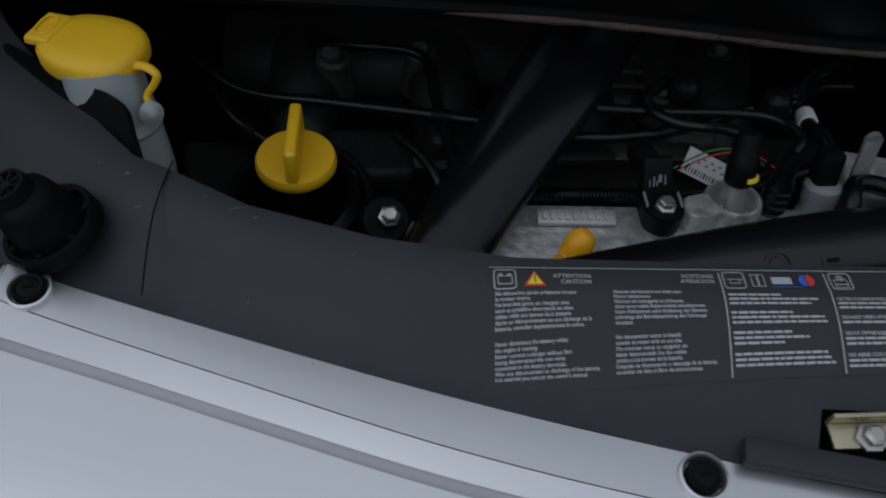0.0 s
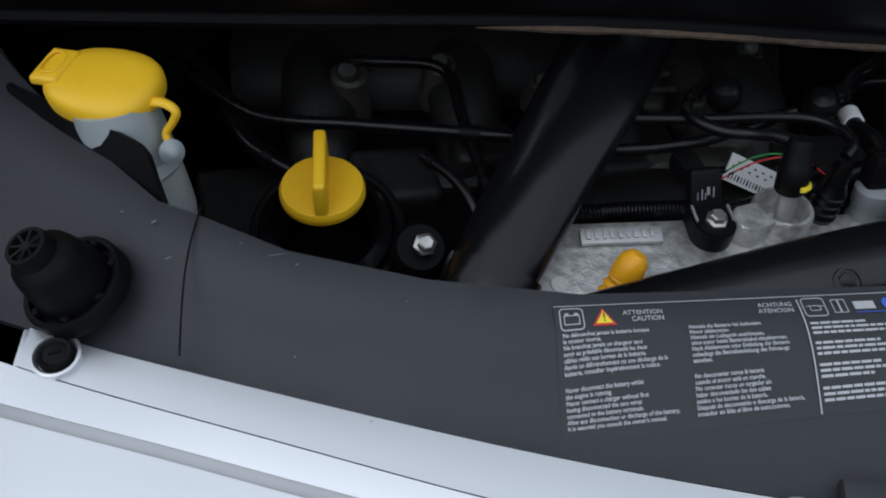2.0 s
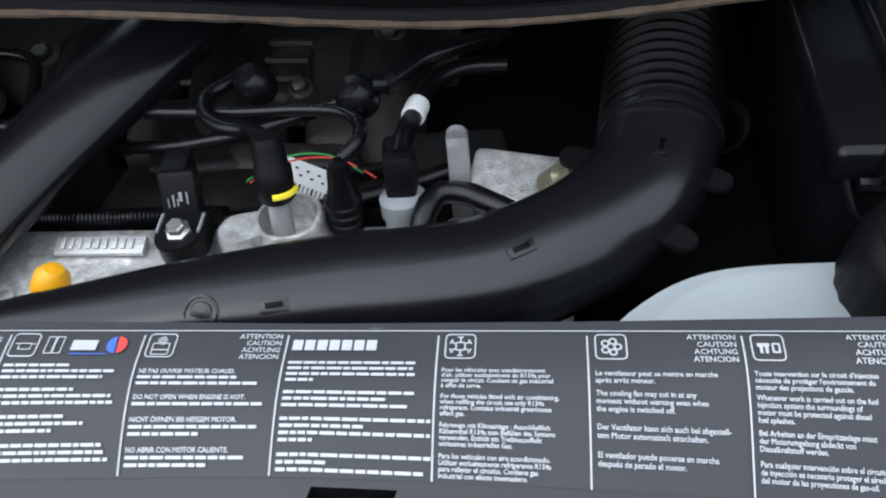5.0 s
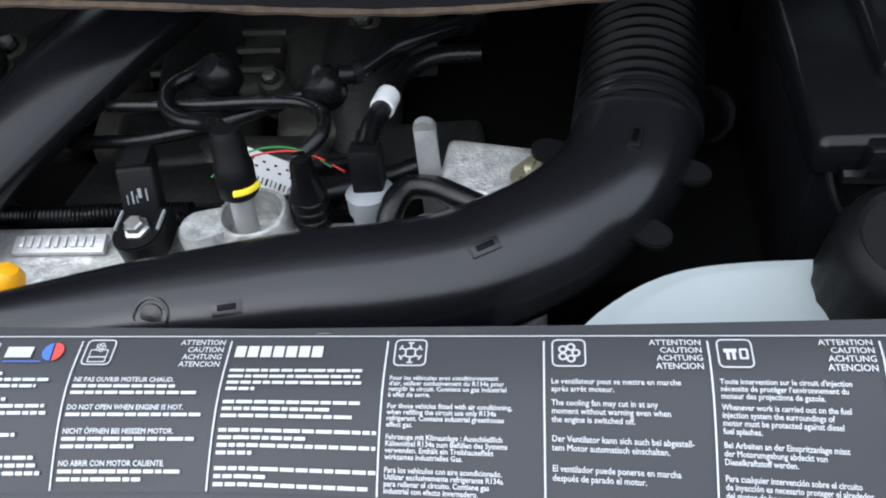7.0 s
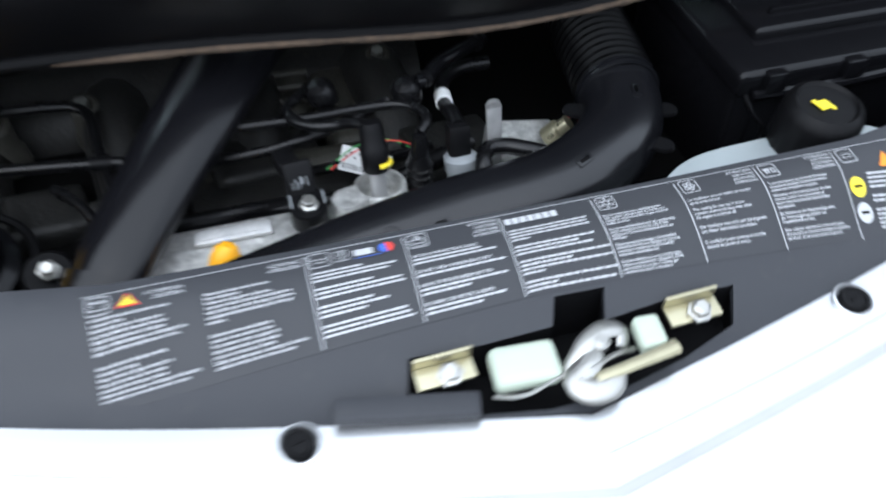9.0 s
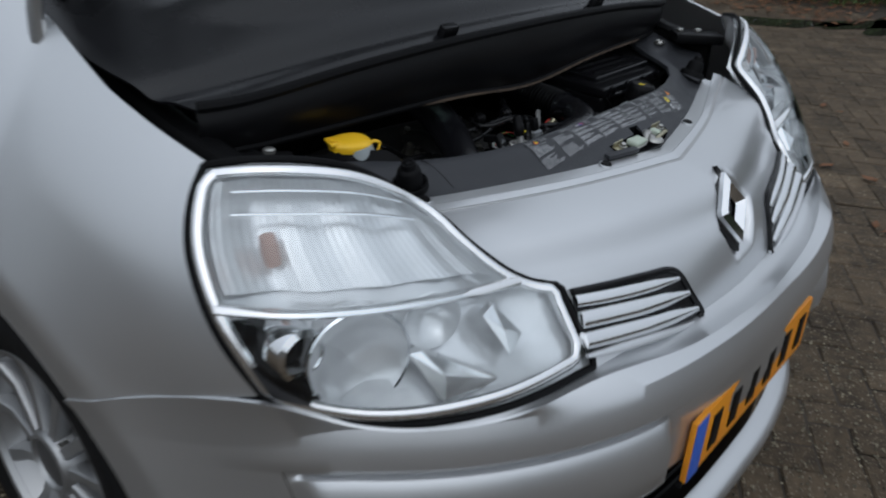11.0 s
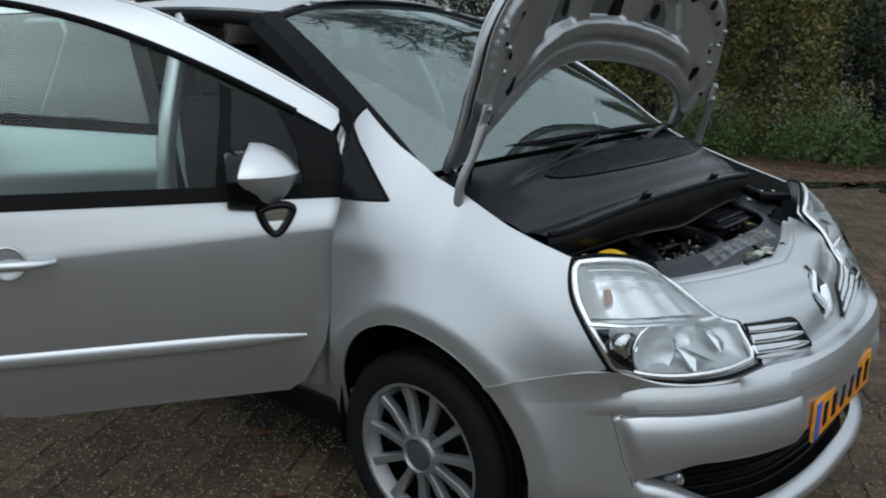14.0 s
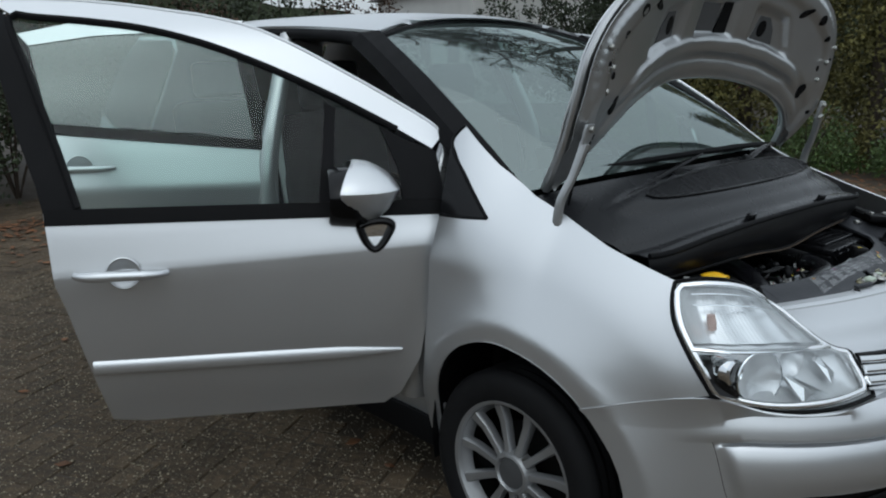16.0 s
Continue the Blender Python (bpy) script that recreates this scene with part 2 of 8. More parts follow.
def spl(pts, n):
    """n points, evenly spaced, on a smooth curve through pts."""
    p = np.array(pts, float)
    if len(p) == 2:
        return p[0] + np.linspace(0, 1, n)[:, None] * (p[1] - p[0])
    d = np.maximum(np.linalg.norm(np.diff(p, axis=0), axis=1), 1e-6) ** 0.5
    t = np.concatenate([[0], np.cumsum(d)])
    m = np.zeros_like(p)
    for i in range(1, len(p) - 1):
        h0, h1 = t[i] - t[i - 1], t[i + 1] - t[i]
        m[i] = ((p[i] - p[i - 1]) / h0 * h1 + (p[i + 1] - p[i]) / h1 * h0) / (h0 + h1)
    m[0] = 1.5 * (p[1] - p[0]) / (t[1] - t[0]) - 0.5 * m[1]
    m[-1] = 1.5 * (p[-1] - p[-2]) / (t[-1] - t[-2]) - 0.5 * m[-2]
    u = np.linspace(0, t[-1], max(200, 8 * n))
    k = np.clip(np.searchsorted(t, u, "right") - 1, 0, len(p) - 2)
    h = (t[k + 1] - t[k])[:, None]
    s = ((u - t[k])[:, None]) / h
    q = (2 * s**3 - 3 * s**2 + 1) * p[k] + (s**3 - 2 * s**2 + s) * h * m[k] + (-2 * s**3 + 3 * s**2) * p[k + 1] + (s**3 - s**2) * h * m[k + 1]
    a = np.concatenate([[0], np.cumsum(np.linalg.norm(np.diff(q, axis=0), axis=1))])
    v = np.linspace(0, a[-1], n)
    return np.stack([np.interp(v, a, q[:, j]) for j in range(q.shape[1])], 1)


def coons(top, bottom, left, right):
    n, m = len(top), len(left)
    u, v = np.linspace(0, 1, n)[None, :, None], np.linspace(0, 1, m)[:, None, None]
    T, B, L, R = top[None], bottom[None], left[:, None], right[:, None]
    return (1 - v) * T + v * B + (1 - u) * L + u * R - ((1 - u) * (1 - v) * top[0] + u * (1 - v) * top[-1] + (1 - u) * v * bottom[0] + u * v * bottom[-1])


def gridm(P, flip=False, wrap=False):
    m, n = P.shape[:2]
    f = []
    for i in range(m - 1):
        for j in range(n if wrap else n - 1):
            a, b = i * n + j, i * n + (j + 1) % n
            q = (a, b, b + n, a + n)
            f.append(q[::-1] if flip else q)
    return P.reshape(-1, 3), f


def thick(ob, t, offset=-1.0):
    """Give a sheet its thickness, with crisp rims."""
    bm = bmesh.new()
    bm.from_mesh(ob.data)
    for e in bm.edges:
        if e.is_boundary:
            e.smooth = False
    bm.to_mesh(ob.data)
    bm.free()
    md = ob.modifiers.new("thickness", "SOLIDIFY")
    md.thickness, md.offset = t, offset
    return ob


def mir(P):
    return np.asarray(P) * np.array([-1.0, 1, 1])


def mirm(vf):
    return mir(vf[0]), [tuple(reversed(f)) for f in vf[1]]


def tube(pts, r, seg=12, n=None, flat=1.0, close=True, up=None, power=1.0):
    """A round (or flattened) bar along a smooth curve; r is one radius or several, spread along it."""
    n = n or max(8, len(pts) * 6)
    c = spl(pts, n)
    rr = np.interp(np.linspace(0, 1, n), np.linspace(0, 1, len(np.atleast_1d(r))), np.atleast_1d(r))
    tg = np.gradient(c, axis=0)
    tg /= np.linalg.norm(tg, axis=1)[:, None]
    ref = np.array(up if up is not None else ((0, 0, 1) if abs(tg[0][2]) < 0.9 else (1, 0, 0)), float)
    P = np.zeros((n, seg, 3))
    for i in range(n):
        s = np.cross(tg[i], ref)
        s /= max(1e-9, np.linalg.norm(s))
        w = np.cross(s, tg[i])
        if up is None:
            ref = w
        a = np.linspace(0, 2 * np.pi, seg, endpoint=False)
        ca, sa = np.sign(np.cos(a)) * np.abs(np.cos(a)) ** power, np.sign(np.sin(a)) * np.abs(np.sin(a)) ** power
        P[i] = c[i] + rr[i] * (ca[:, None] * s + flat * sa[:, None] * w)
    v, f = gridm(P, wrap=True)
    if close:
        f = f + [tuple(range(seg))[::-1], tuple(range((n - 1) * seg, n * seg))]
    return v, f


def lathe(prof, at, axis=(0, 0, 1), seg=32, caps=True):
    """A body turned round an axis; prof: (radius, height) rows."""
    q = Vector(axis).normalized().to_track_quat("Z", "Y").to_matrix()
    a = np.linspace(0, 2 * np.pi, seg, endpoint=False)
    P = np.array([[(r * math.cos(t), r * math.sin(t), h) for t in a] for r, h in prof])
    v, f = gridm(P, flip=False, wrap=True)
    v = v @ np.array(q).T + np.array(at)
    if caps:
        f = f + [tuple(range(seg))[::-1], tuple(range((len(prof) - 1) * seg, len(prof) * seg))]
    return v, f


def join(*parts):
    V, F, k = [], [], 0
    for v, f in parts:
        V.append(np.asarray(v, float))
        F += [tuple(i + k for i in q) for q in f]
        k += len(v)
    return np.concatenate(V), F


def block(c, size, bevel=0.003, rot=(0, 0, 0), seg=2, taper=1.0):
    """A rounded block as a bmesh."""
    bm = bmesh.new()
    bmesh.ops.create_cube(bm, size=1)
    for v in bm.verts:
        k = taper if v.co.z > 0 else 1
        v.co = Vector((v.co.x * size[0] * k, v.co.y * size[1] * k, v.co.z * size[2]))
    if bevel:
        bmesh.ops.bevel(bm, geom=bm.edges[:], offset=bevel, segments=seg, affect="EDGES", profile=0.6)
    bmesh.ops.transform(bm, matrix=pose(*c, *rot), verts=bm.verts)
    return bm


def slab(poly, z0, z1, bevel=0.002, m=None):
    """A flat plate of some outline between two heights, edges rounded."""
    bm = bmesh.new()
    f = bm.faces.new([bm.verts.new((x, y, z1)) for x, y in poly])
    if f.normal.z < 0:
        pass
    bm.normal_update()
    if f.normal.z < 0:
        f.normal_flip()
    g = bmesh.ops.extrude_face_region(bm, geom=[f])
    for v in [e for e in g["geom"] if isinstance(e, bmesh.types.BMVert)]:
        v.co.z = z1
    for v in f.verts:
        v.co.z = z0
    bmesh.ops.recalc_face_normals(bm, faces=bm.faces)
    if bevel:
        bmesh.ops.bevel(bm, geom=[e for e in bm.edges if abs(e.verts[0].co.z - z1) < 1e-6 and abs(e.verts[1].co.z - z1) < 1e-6], offset=bevel, segments=2, affect="EDGES")
    if m is not None:
        bmesh.ops.transform(bm, matrix=m, verts=bm.verts)
    return bm


def trimmed(poly, fn, step, hole=None, cut=None):
    """A sheet over a flat outline, its points lifted by fn(a, b) -> (x, y, z)."""
    from mathutils.geometry import delaunay_2d_cdt

    def dense(pl):
        out = []
        for i in range(len(pl)):
            a, b = np.array(pl[i], float), np.array(pl[(i + 1) % len(pl)], float)
            k = max(1, int(np.linalg.norm(b - a) / step))
            out += [tuple(a + (b - a) * j / k) for j in range(k)]
        return out

    bd = dense(poly)
    bp = np.array(bd)

    def inside(x, y, q):
        x1, y1 = q[:, 0], q[:, 1]
        x2, y2 = np.roll(x1, -1), np.roll(y1, -1)
        c = ((y1 > y) != (y2 > y)) & (x < (x2 - x1) * (y - y1) / np.where(y2 == y1, 1e-9, y2 - y1) + x1)
        return c.sum() % 2 == 1

    pts = list(bd)
    rows = np.unique(np.concatenate([np.arange(bp[:, 1].min(), 0.85, step), [0.8745, 0.8835], np.arange(0.905, bp[:, 1].max(), step)])) if hole == "door" else None
    for i, gx in enumerate(np.arange(bp[:, 0].min(), bp[:, 0].max(), step)):
        for gy in (rows if rows is not None else np.arange(bp[:, 1].min(), bp[:, 1].max(), step) + (step / 2 if i % 2 else 0)):
            if inside(gx, gy, bp) and np.min(np.hypot(bp[:, 0] - gx, bp[:, 1] - gy)) > step * (0.3 if hole == "door" else 0.55):
                pts.append((gx, gy))
    edges, cp = [], None
    if cut:
        cd = dense(cut)
        cp = np.array(cd)
        pts = bd + [p for p in pts[len(bd):] if np.min(np.hypot(cp[:, 0] - p[0], cp[:, 1] - p[1])) > step * 0.4]
        edges = [(len(pts) + i, len(pts) + (i + 1) % len(cd)) for i in range(len(cd))]
        pts = pts + cd
    vs, _, fs, *_ = delaunay_2d_cdt([Vector(p) for p in pts], edges, [list(range(len(bd)))], 1, 1e-6)
    if cut:
        fs = [f for f in fs if not inside(*np.mean([tuple(vs[i]) for i in f], axis=0), cp)]
    return np.array([fn(v.x, v.y) for v in vs]), [tuple(f)[::-1] if hole else tuple(f) for f in fs]


def smooth01(a, b, x):
    t = min(1.0, max(0.0, (x - a) / (b - a)))
    return t * t * (3 - 2 * t)


def text_mesh(s, size, align="LEFT", gap=1.0, bold=0.0):
    """The outline of a text as flat geometry (built-in font)."""
    cu = bpy.data.curves.new("t", "FONT")
    cu.body, cu.size, cu.align_x, cu.space_line, cu.resolution_u = s, size, align, gap, 2
    cu.offset = bold * size
    ob = new("t", cu)
    dg = bpy.context.evaluated_depsgraph_get()
    me = bpy.data.meshes.new_from_object(ob.evaluated_get(dg))
    v = np.array([tuple(q.co) for q in me.vertices]).reshape(-1, 3)
    f = [tuple(p.vertices) for p in me.polygons]
    bpy.data.objects.remove(ob)
    bpy.data.curves.remove(cu)
    bpy.data.meshes.remove(me)
    return v, f


# ---- the car: one silver hatchback, its right front door and bonnet open ----
car = thing("car", (0, 0.9, 0), "silver compact hatchback with open bonnet and open doors", "car")

# half width of the body side, by place along the car and height
_W = spl([(-0.66, 0.705), (-0.575, 0.772), (-0.5, 0.803), (-0.40, 0.824), (-0.29, 0.838), (-0.1, 0.845), (0.3, 0.846), (1.2, 0.848), (2.0, 0.846), (2.5, 0.838), (2.85, 0.80), (3.0, 0.70)], 200)
_Z = np.array([(0.20, -0.13), (0.30, -0.105), (0.40, -0.085), (0.50, -0.055), (0.62, -0.029), (0.76, -0.012), (0.8765, 0.0), (0.8815, -0.0004), (0.95, -0.015), (1.01, -0.029), (1.07, -0.050), (1.14, -0.08), (1.26, -0.14), (1.40, -0.205), (1.5, -0.26), (1.56, -0.31), (1.62, -0.36)])
_Z = np.concatenate([spl(_Z[:7], 120), spl(_Z[7:], 160)])


def arch_y(z, front):
    k = max(0.0, 1 - ((z - 0.36) / 0.35) ** 2) ** 0.5
    return -0.02 - 0.40 * k if front else -0.02 + 0.31 * k


def flare(y, z):
    """Swelling of the body round the wheel arches."""
    x = 0.0
    for yc in (-0.02, 2.46):
        r = math.hypot((y - yc) / (0.40 if y < yc else 0.31) * 0.35, z - 0.36)
        x += 0.027 * (1.0 if r < 0.402 else max(0.0, 1 - (r - 0.402) / 0.13) ** 2) * (1 if z > 0.3 else 0.5)
    return x


def side(y, z):
    w = np.interp(y, _W[:, 0], _W[:, 1])
    door = w + np.interp(z, _Z[:, 0], _Z[:, 1])
    zs = np.interp(y, [-0.6, -0.44, -0.1, 0.09, 0.3], [0.74, 0.75, 0.80, 0.88, 0.98])
    fen = w - 1.4 * max(0, z - zs + 0.06) ** 2 - 0.25 * max(0, 0.42 - z) ** 2 * 4
    b = smooth01(0.02, 0.34, y)
    x = door * b + fen * (1 - b)
    return x + flare(y, z)


def right(y, z):
    return (-side(y, z), y, z)


_arch = [(arch_y(z, False), z) for z in np.linspace(0.30, 0.70, 14)] + [(-0.02, 0.711)] + [(arch_y(z, True), z) for z in np.linspace(0.70, 0.617, 7)]
_fen = [(-0.44, 0.945), (-0.35, 0.968), (-0.25, 0.995), (-0.12, 1.04), (0.0, 1.085), (0.13, 1.155), (0.275, 1.25), (0.30, 1.205), (0.20, 1.11), (0.10, 1.018), (0.18, 1.012), (0.262, 1.008), (0.272, 0.92), (0.287, 0.80), (0.325, 0.56), (0.375, 0.42), (0.36, 0.30)]
_fen += _arch + [(-0.36, 0.648), (-0.46, 0.683), (-0.575, 0.718), (-0.525, 0.80), (-0.472, 0.87), (-0.447, 0.915)]
fend = trimmed(_fen, right, 0.016, "side")
for k, m in enumerate((fend, mirm(fend))):
    thick(part("fender", m, SILVER, car, "silver front wing with a rolled wheel arch"), 0.004)

lipc = [right(y, z) for y, z in _arch]
for m in (tube([(x + 0.003, y, z) for x, y, z in lipc], 0.0035, 8, 90), mirm(tube([(x + 0.003, y, z) for x, y, z in lipc], 0.0035, 8, 90))):
    part("arch_lip", m, SILVER, car, "rolled wheel arch lip")
bead = [right(y, z) for y, z in ((0.275, 1.25), (0.30, 1.205), (0.20, 1.11), (0.10, 1.018), (0.18, 1.012), (0.262, 1.008))]
for m in (tube(bead[:4], 0.005, 8, 40), mirm(tube(bead[:4], 0.005, 8, 40)), tube(bead[3:], 0.004, 8, 20), mirm(tube(bead[3:], 0.004, 8, 20))):
    part("panel_bead", m, RUBBER, car, "black sealing bead")

jam = np.array([right(y, z) for y, z in spl([(0.262, 1.006), (0.272, 0.92), (0.287, 0.80), (0.325, 0.56), (0.375, 0.42), (0.362, 0.30)], 30)])
for m in (gridm(np.stack([jam + np.array([0.003, 0, 0]), jam + np.array([0.035, 0.012, 0]), jam + np.array([0.075, 0.065, 0])])),):
    part("door_jamb", m, SILVER_IN, car, "silver door jamb behind the wing")
    part("door_jamb", mirm(m), SILVER_IN, car, "silver door jamb behind the wing")

# black quarter panes ahead of the doors
_tri = trimmed([(0.305, 1.198), (0.205, 1.105), (0.108, 1.02), (0.265, 1.012)], lambda y, z: (-side(y, z) + 0.003, y, z), 0.02, "side")
for m in (_tri, mirm(_tri)):
    thick(part("quarter_panel", m, TRIM, car, "black triangular filler panel"), 0.004)

# wheel housings
_lin = np.array([[(x, -0.02 + (0.33 if math.cos(a) > 0 else 0.40) * math.cos(a), 0.33 + 0.395 * math.sin(a)) for a in np.linspace(-0.25, math.pi + 0.25, 24)] for x in (-0.80, -0.70, -0.55)])
for yc in (0.0, 2.48):
    for m in (gridm(_lin + np.array([0, yc, 0])), mirm(gridm(_lin + np.array([0, yc, 0])))):
        part("wheel_housing", m, RUBBER, car)

# headlamps
TIP = (-0.4100, -0.793, 0.6825)
hl_top = spl([(-0.734, -0.44, 0.946), (-0.685, -0.49, 0.955), (-0.60, -0.535, 0.935), (-0.522, -0.562, 0.880)], 30)
hl_in = np.concatenate([spl([(-0.522, -0.562, 0.880), (-0.5037, -0.5948, 0.8620), (-0.4883, -0.6386, 0.8310), (-0.457, -0.6784, 0.7954), (-0.4306, -0.6986, 0.7789), (-0.4015, -0.7221, 0.7705)], 18)[:-1], spl([(-0.4015, -0.7221, 0.7705), TIP], 7)])
hl_out = spl([(-0.734, -0.44, 0.946), (-0.763, -0.452, 0.915), (-0.787, -0.475, 0.87), (-0.80, -0.53, 0.80), (-0.773, -0.577, 0.716)], 24)
hl_bot = spl([(-0.773, -0.577, 0.716), (-0.70, -0.68, 0.694), (-0.58, -0.757, 0.686), TIP], 30)
HL = coons(hl_top, hl_bot, hl_out, hl_in)
_u, _v = np.meshgrid(np.linspace(0, 1, 30), np.linspace(0, 1, 24))
_bul = (4 * _u * (1 - _u)) ** 0.6 * (4 * _v * (1 - _v)) ** 0.6
HLN = np.array([-0.62, -0.72, 0.25]) / np.linalg.norm([-0.62, -0.72, 0.25])
HL = HL + _bul[:, :, None] * 0.030 * HLN
BACK = HL - HLN * (0.012 + 0.06 * np.minimum(1, 6 * _u * (1 - _u)) * np.minimum(1, 6 * _v * (1 - _v)))[:, :, None]


def hl_at(u, v, deep):
    i, j = int(round(v * 23)), int(round(u * 29))
    return HL[i, j] * (1 - deep) + BACK[i, j] * deep


def headlamp(s):
    f = (lambda m: m) if s < 0 else mirm
    lamp = part("headlamp", f(gridm(BACK, flip=True)), HAZE, car, "large clear headlamp unit with chrome reflectors")
    ln = part("lens", f(gridm(HL, flip=True)), LENS, lamp, "clear headlamp lens")
    ln.visible_shadow = False
    rim = np.concatenate([hl_top[:-1], hl_in[:-1], hl_bot[::-1][:-1], hl_out[::-1]])
    part("gasket", f(tube(rim, 0.0048, 8, 110)), RUBBER, lamp, "black rubber gasket")
    inner = np.concatenate([(HL - 0.004 * HLN)[1, 2:-2], (HL - 0.004 * HLN)[2:-2, -2], (HL - 0.004 * HLN)[-2, 2:-2][::-1], (HL - 0.004 * HLN)[2:-2, 1][::-1]])
    part("bezel", f(tube(np.concatenate([inner, inner[:1]]), 0.0082, 10, 110, flat=0.8)), REFLECTOR, lamp, "chrome bezel")
    band = np.array([hl_at(u, 0.545, d) for u, d in ((0.03, 0.06), (0.25, 0.12), (0.5, 0.14), (0.75, 0.12), (0.97, 0.06))])
    part("divider", f(tube(band, 0.0085, 10, 40, flat=0.7)), REFLECTOR, lamp, "chrome strip across the headlamp")
    ax = np.array([-0.40, -0.90, 0.10])
    c = hl_at(0.300, 0.775, 0.62)
    bowl = part("bowl", f(lathe([(0.0, -0.002), (0.014, -0.001), (0.034, 0.003), (0.052, 0.010), (0.059, 0.017), (0.062, 0.017), (0.062, -0.012)], c, ax, 48, False)), HAZE, lamp, "round brushed low beam dish")
    part("bowl_rim", f(lathe([(0.0580, 0.015), (0.0605, 0.0195), (0.0630, 0.0175), (0.0625, 0.010)], c, ax, 48, False)), CHROME, bowl, "bright dish rim")
    c2 = hl_at(0.165, 0.745, 0.35)
    pj = part("projector", f(lathe([(0.033, -0.03), (0.034, 0.0), (0.031, 0.016), (0.024, 0.020), (0.018, 0.012), (0.016, -0.004)], c2, (-0.15, -0.98, 0.05), 32, False)), CHROME, lamp, "chrome projector collar")
    part("projector_eye", f(lathe([(0.0, 0.006), (0.010, 0.004), (0.017, -0.002)], c2, (-0.15, -0.98, 0.05), 24, False)), TRIM, pj, "dark projector opening")
    c3 = hl_at(0.560, 0.700, 0.80)
    part("high_beam_dish", f(lathe([(0.0, -0.008), (0.014, -0.005), (0.028, 0.004), (0.036, 0.016), (0.038, 0.014)], c3, ax, 36, False)), HAZE, lamp, "smaller high beam dish")
    for (u0, v0), (u1, v1), (u2, v2), (u3, v3), d in (((0.450, 0.80), (0.500, 0.785), (0.640, 0.915), (0.475, 0.935), 0.30), ((0.700, 0.72), (0.765, 0.71), (0.800, 0.82), (0.715, 0.86), 0.40)):
        q4 = [hl_at(a_, b_, d) for a_, b_ in ((u0, v0), (u1, v1), (u2, v2), (u3, v3))]
        mid = sum(q4) / 4 + HLN * 0.010
        pv = [tuple(p) for p in q4] + [tuple(mid)] + [tuple(p - HLN * 0.02) for p in q4]
        part("reflector_prism", f((pv, [(0, 1, 4), (1, 2, 4), (2, 3, 4), (3, 0, 4)] + [(i, 5 + i, 5 + (i + 1) % 4, (i + 1) % 4) for i in range(4)])), REFLECTOR, lamp, "bright faceted prism", smooth=False)
    src_ = (BACK + HLN * 0.012)[2:13, 2:-2]
    nu = src_.shape[1]
    fine = np.zeros((11, 161, 3))
    for i, q in enumerate(np.linspace(0, nu - 1, 161)):
        j = min(nu - 2, int(q))
        fine[:, i] = src_[:, j] * (1 - (q - j)) + src_[:, j + 1] * (q - j) + HLN * (0.00028 * math.sin(i * 1.3) + 0.003 * math.sin(i * 0.16 + 0.5))
    part("upper_reflector", f(gridm(fine, flip=True)), HAZE, lamp, "pale ribbed upper reflector")
    part("indicator_bulb", f(lathe([(0.0, -0.020), (0.009, -0.018), (0.011, 0.0), (0.009, 0.018), (0.0, 0.020)], hl_at(0.235, 0.36, 0.50), (-0.1, 0.15, 0.98), 16, False)), BULB, lamp, "pale amber indicator bulb")
    for v_ in (0.13, 0.22):
        part("lamp_rib", f(tube([hl_at(u, v_, 0.45) for u in (0.14, 0.35, 0.60, 0.80)], 0.0035, 6, 30, flat=0.5)), REFLECTOR, lamp)
    part("dark_mask", f(gridm((BACK + HLN * 0.026)[14:23, 1:6], flip=True)), TRIM, lamp, "black mask in the outer corner")
    return lamp


headlamp(-1)
headlamp(1)

# nose panel between the headlamps
def both(half, n):
    """A curve over the whole width from its right half (outside to the middle)."""
    h = spl(half, n)
    return np.concatenate([h, mir(h[::-1])[1:]])


edge = [(-0.4755, -0.5185, 0.8525), (-0.45, -0.5275, 0.8495), (-0.36, -0.5575, 0.847), (-0.25, -0.593, 0.8465), (-0.15, -0.620, 0.846), (0.0, -0.655, 0.846)]
seam = [(-0.4775, -0.5385, 0.8515), (-0.459, -0.5450, 0.8485), (-0.36, -0.5800, 0.8455), (-0.25, -0.6185, 0.845), (-0.15, -0.6455, 0.8445), (0.0, -0.676, 0.8445)]
strip = [(-0.5155, -0.5260, 0.8600)] + seam
lip = [(-0.518, -0.5455, 0.8565), (-0.4831, -0.5550, 0.8480), (-0.4066, -0.5785, 0.8425), (-0.3477, -0.5985, 0.841), (-0.2531, -0.6300, 0.840), (-0.15, -0.6570, 0.839), (0.0, -0.690, 0.838)]
def band(a, b, rows=6, dome=0.0002):
    A, B = both(a, 60), both(b, 60)
    return np.stack([A + t * (B - A) + np.array([0, 0, dome * math.sin(math.pi * t)]) for t in np.linspace(0, 1, rows)])


thick(part("bumper_ledge", gridm(band(edge, seam), flip=True), SILVER, car, "silver ledge along the front edge of the engine bay"), 0.004)
thick(part("ledge_strip", gridm(band([(x, y - 0.0006, z - 0.0002) for x, y, z in strip], lip), flip=True), SILVER, car, "outer silver strip of the ledge"), 0.004)
part("ledge_seam", gridm(band([(x, y + 0.0003, z - 0.0012) for x, y, z in strip], [(x, y - 0.0010, z - 0.0014) for x, y, z in strip], 2, 0), flip=True), RUBBER, car, "fine seam along the ledge")
for k, (x, y, z) in ((1, (-0.4765, -0.5285, 0.8515)), (-1, (0.4765, -0.5285, 0.8515))):
    part("ledge_end", block((x - k * 0.001, y, z - 0.012), (0.003, 0.021, 0.024), 0.001), SILVER, car, "turned-down end of the ledge")
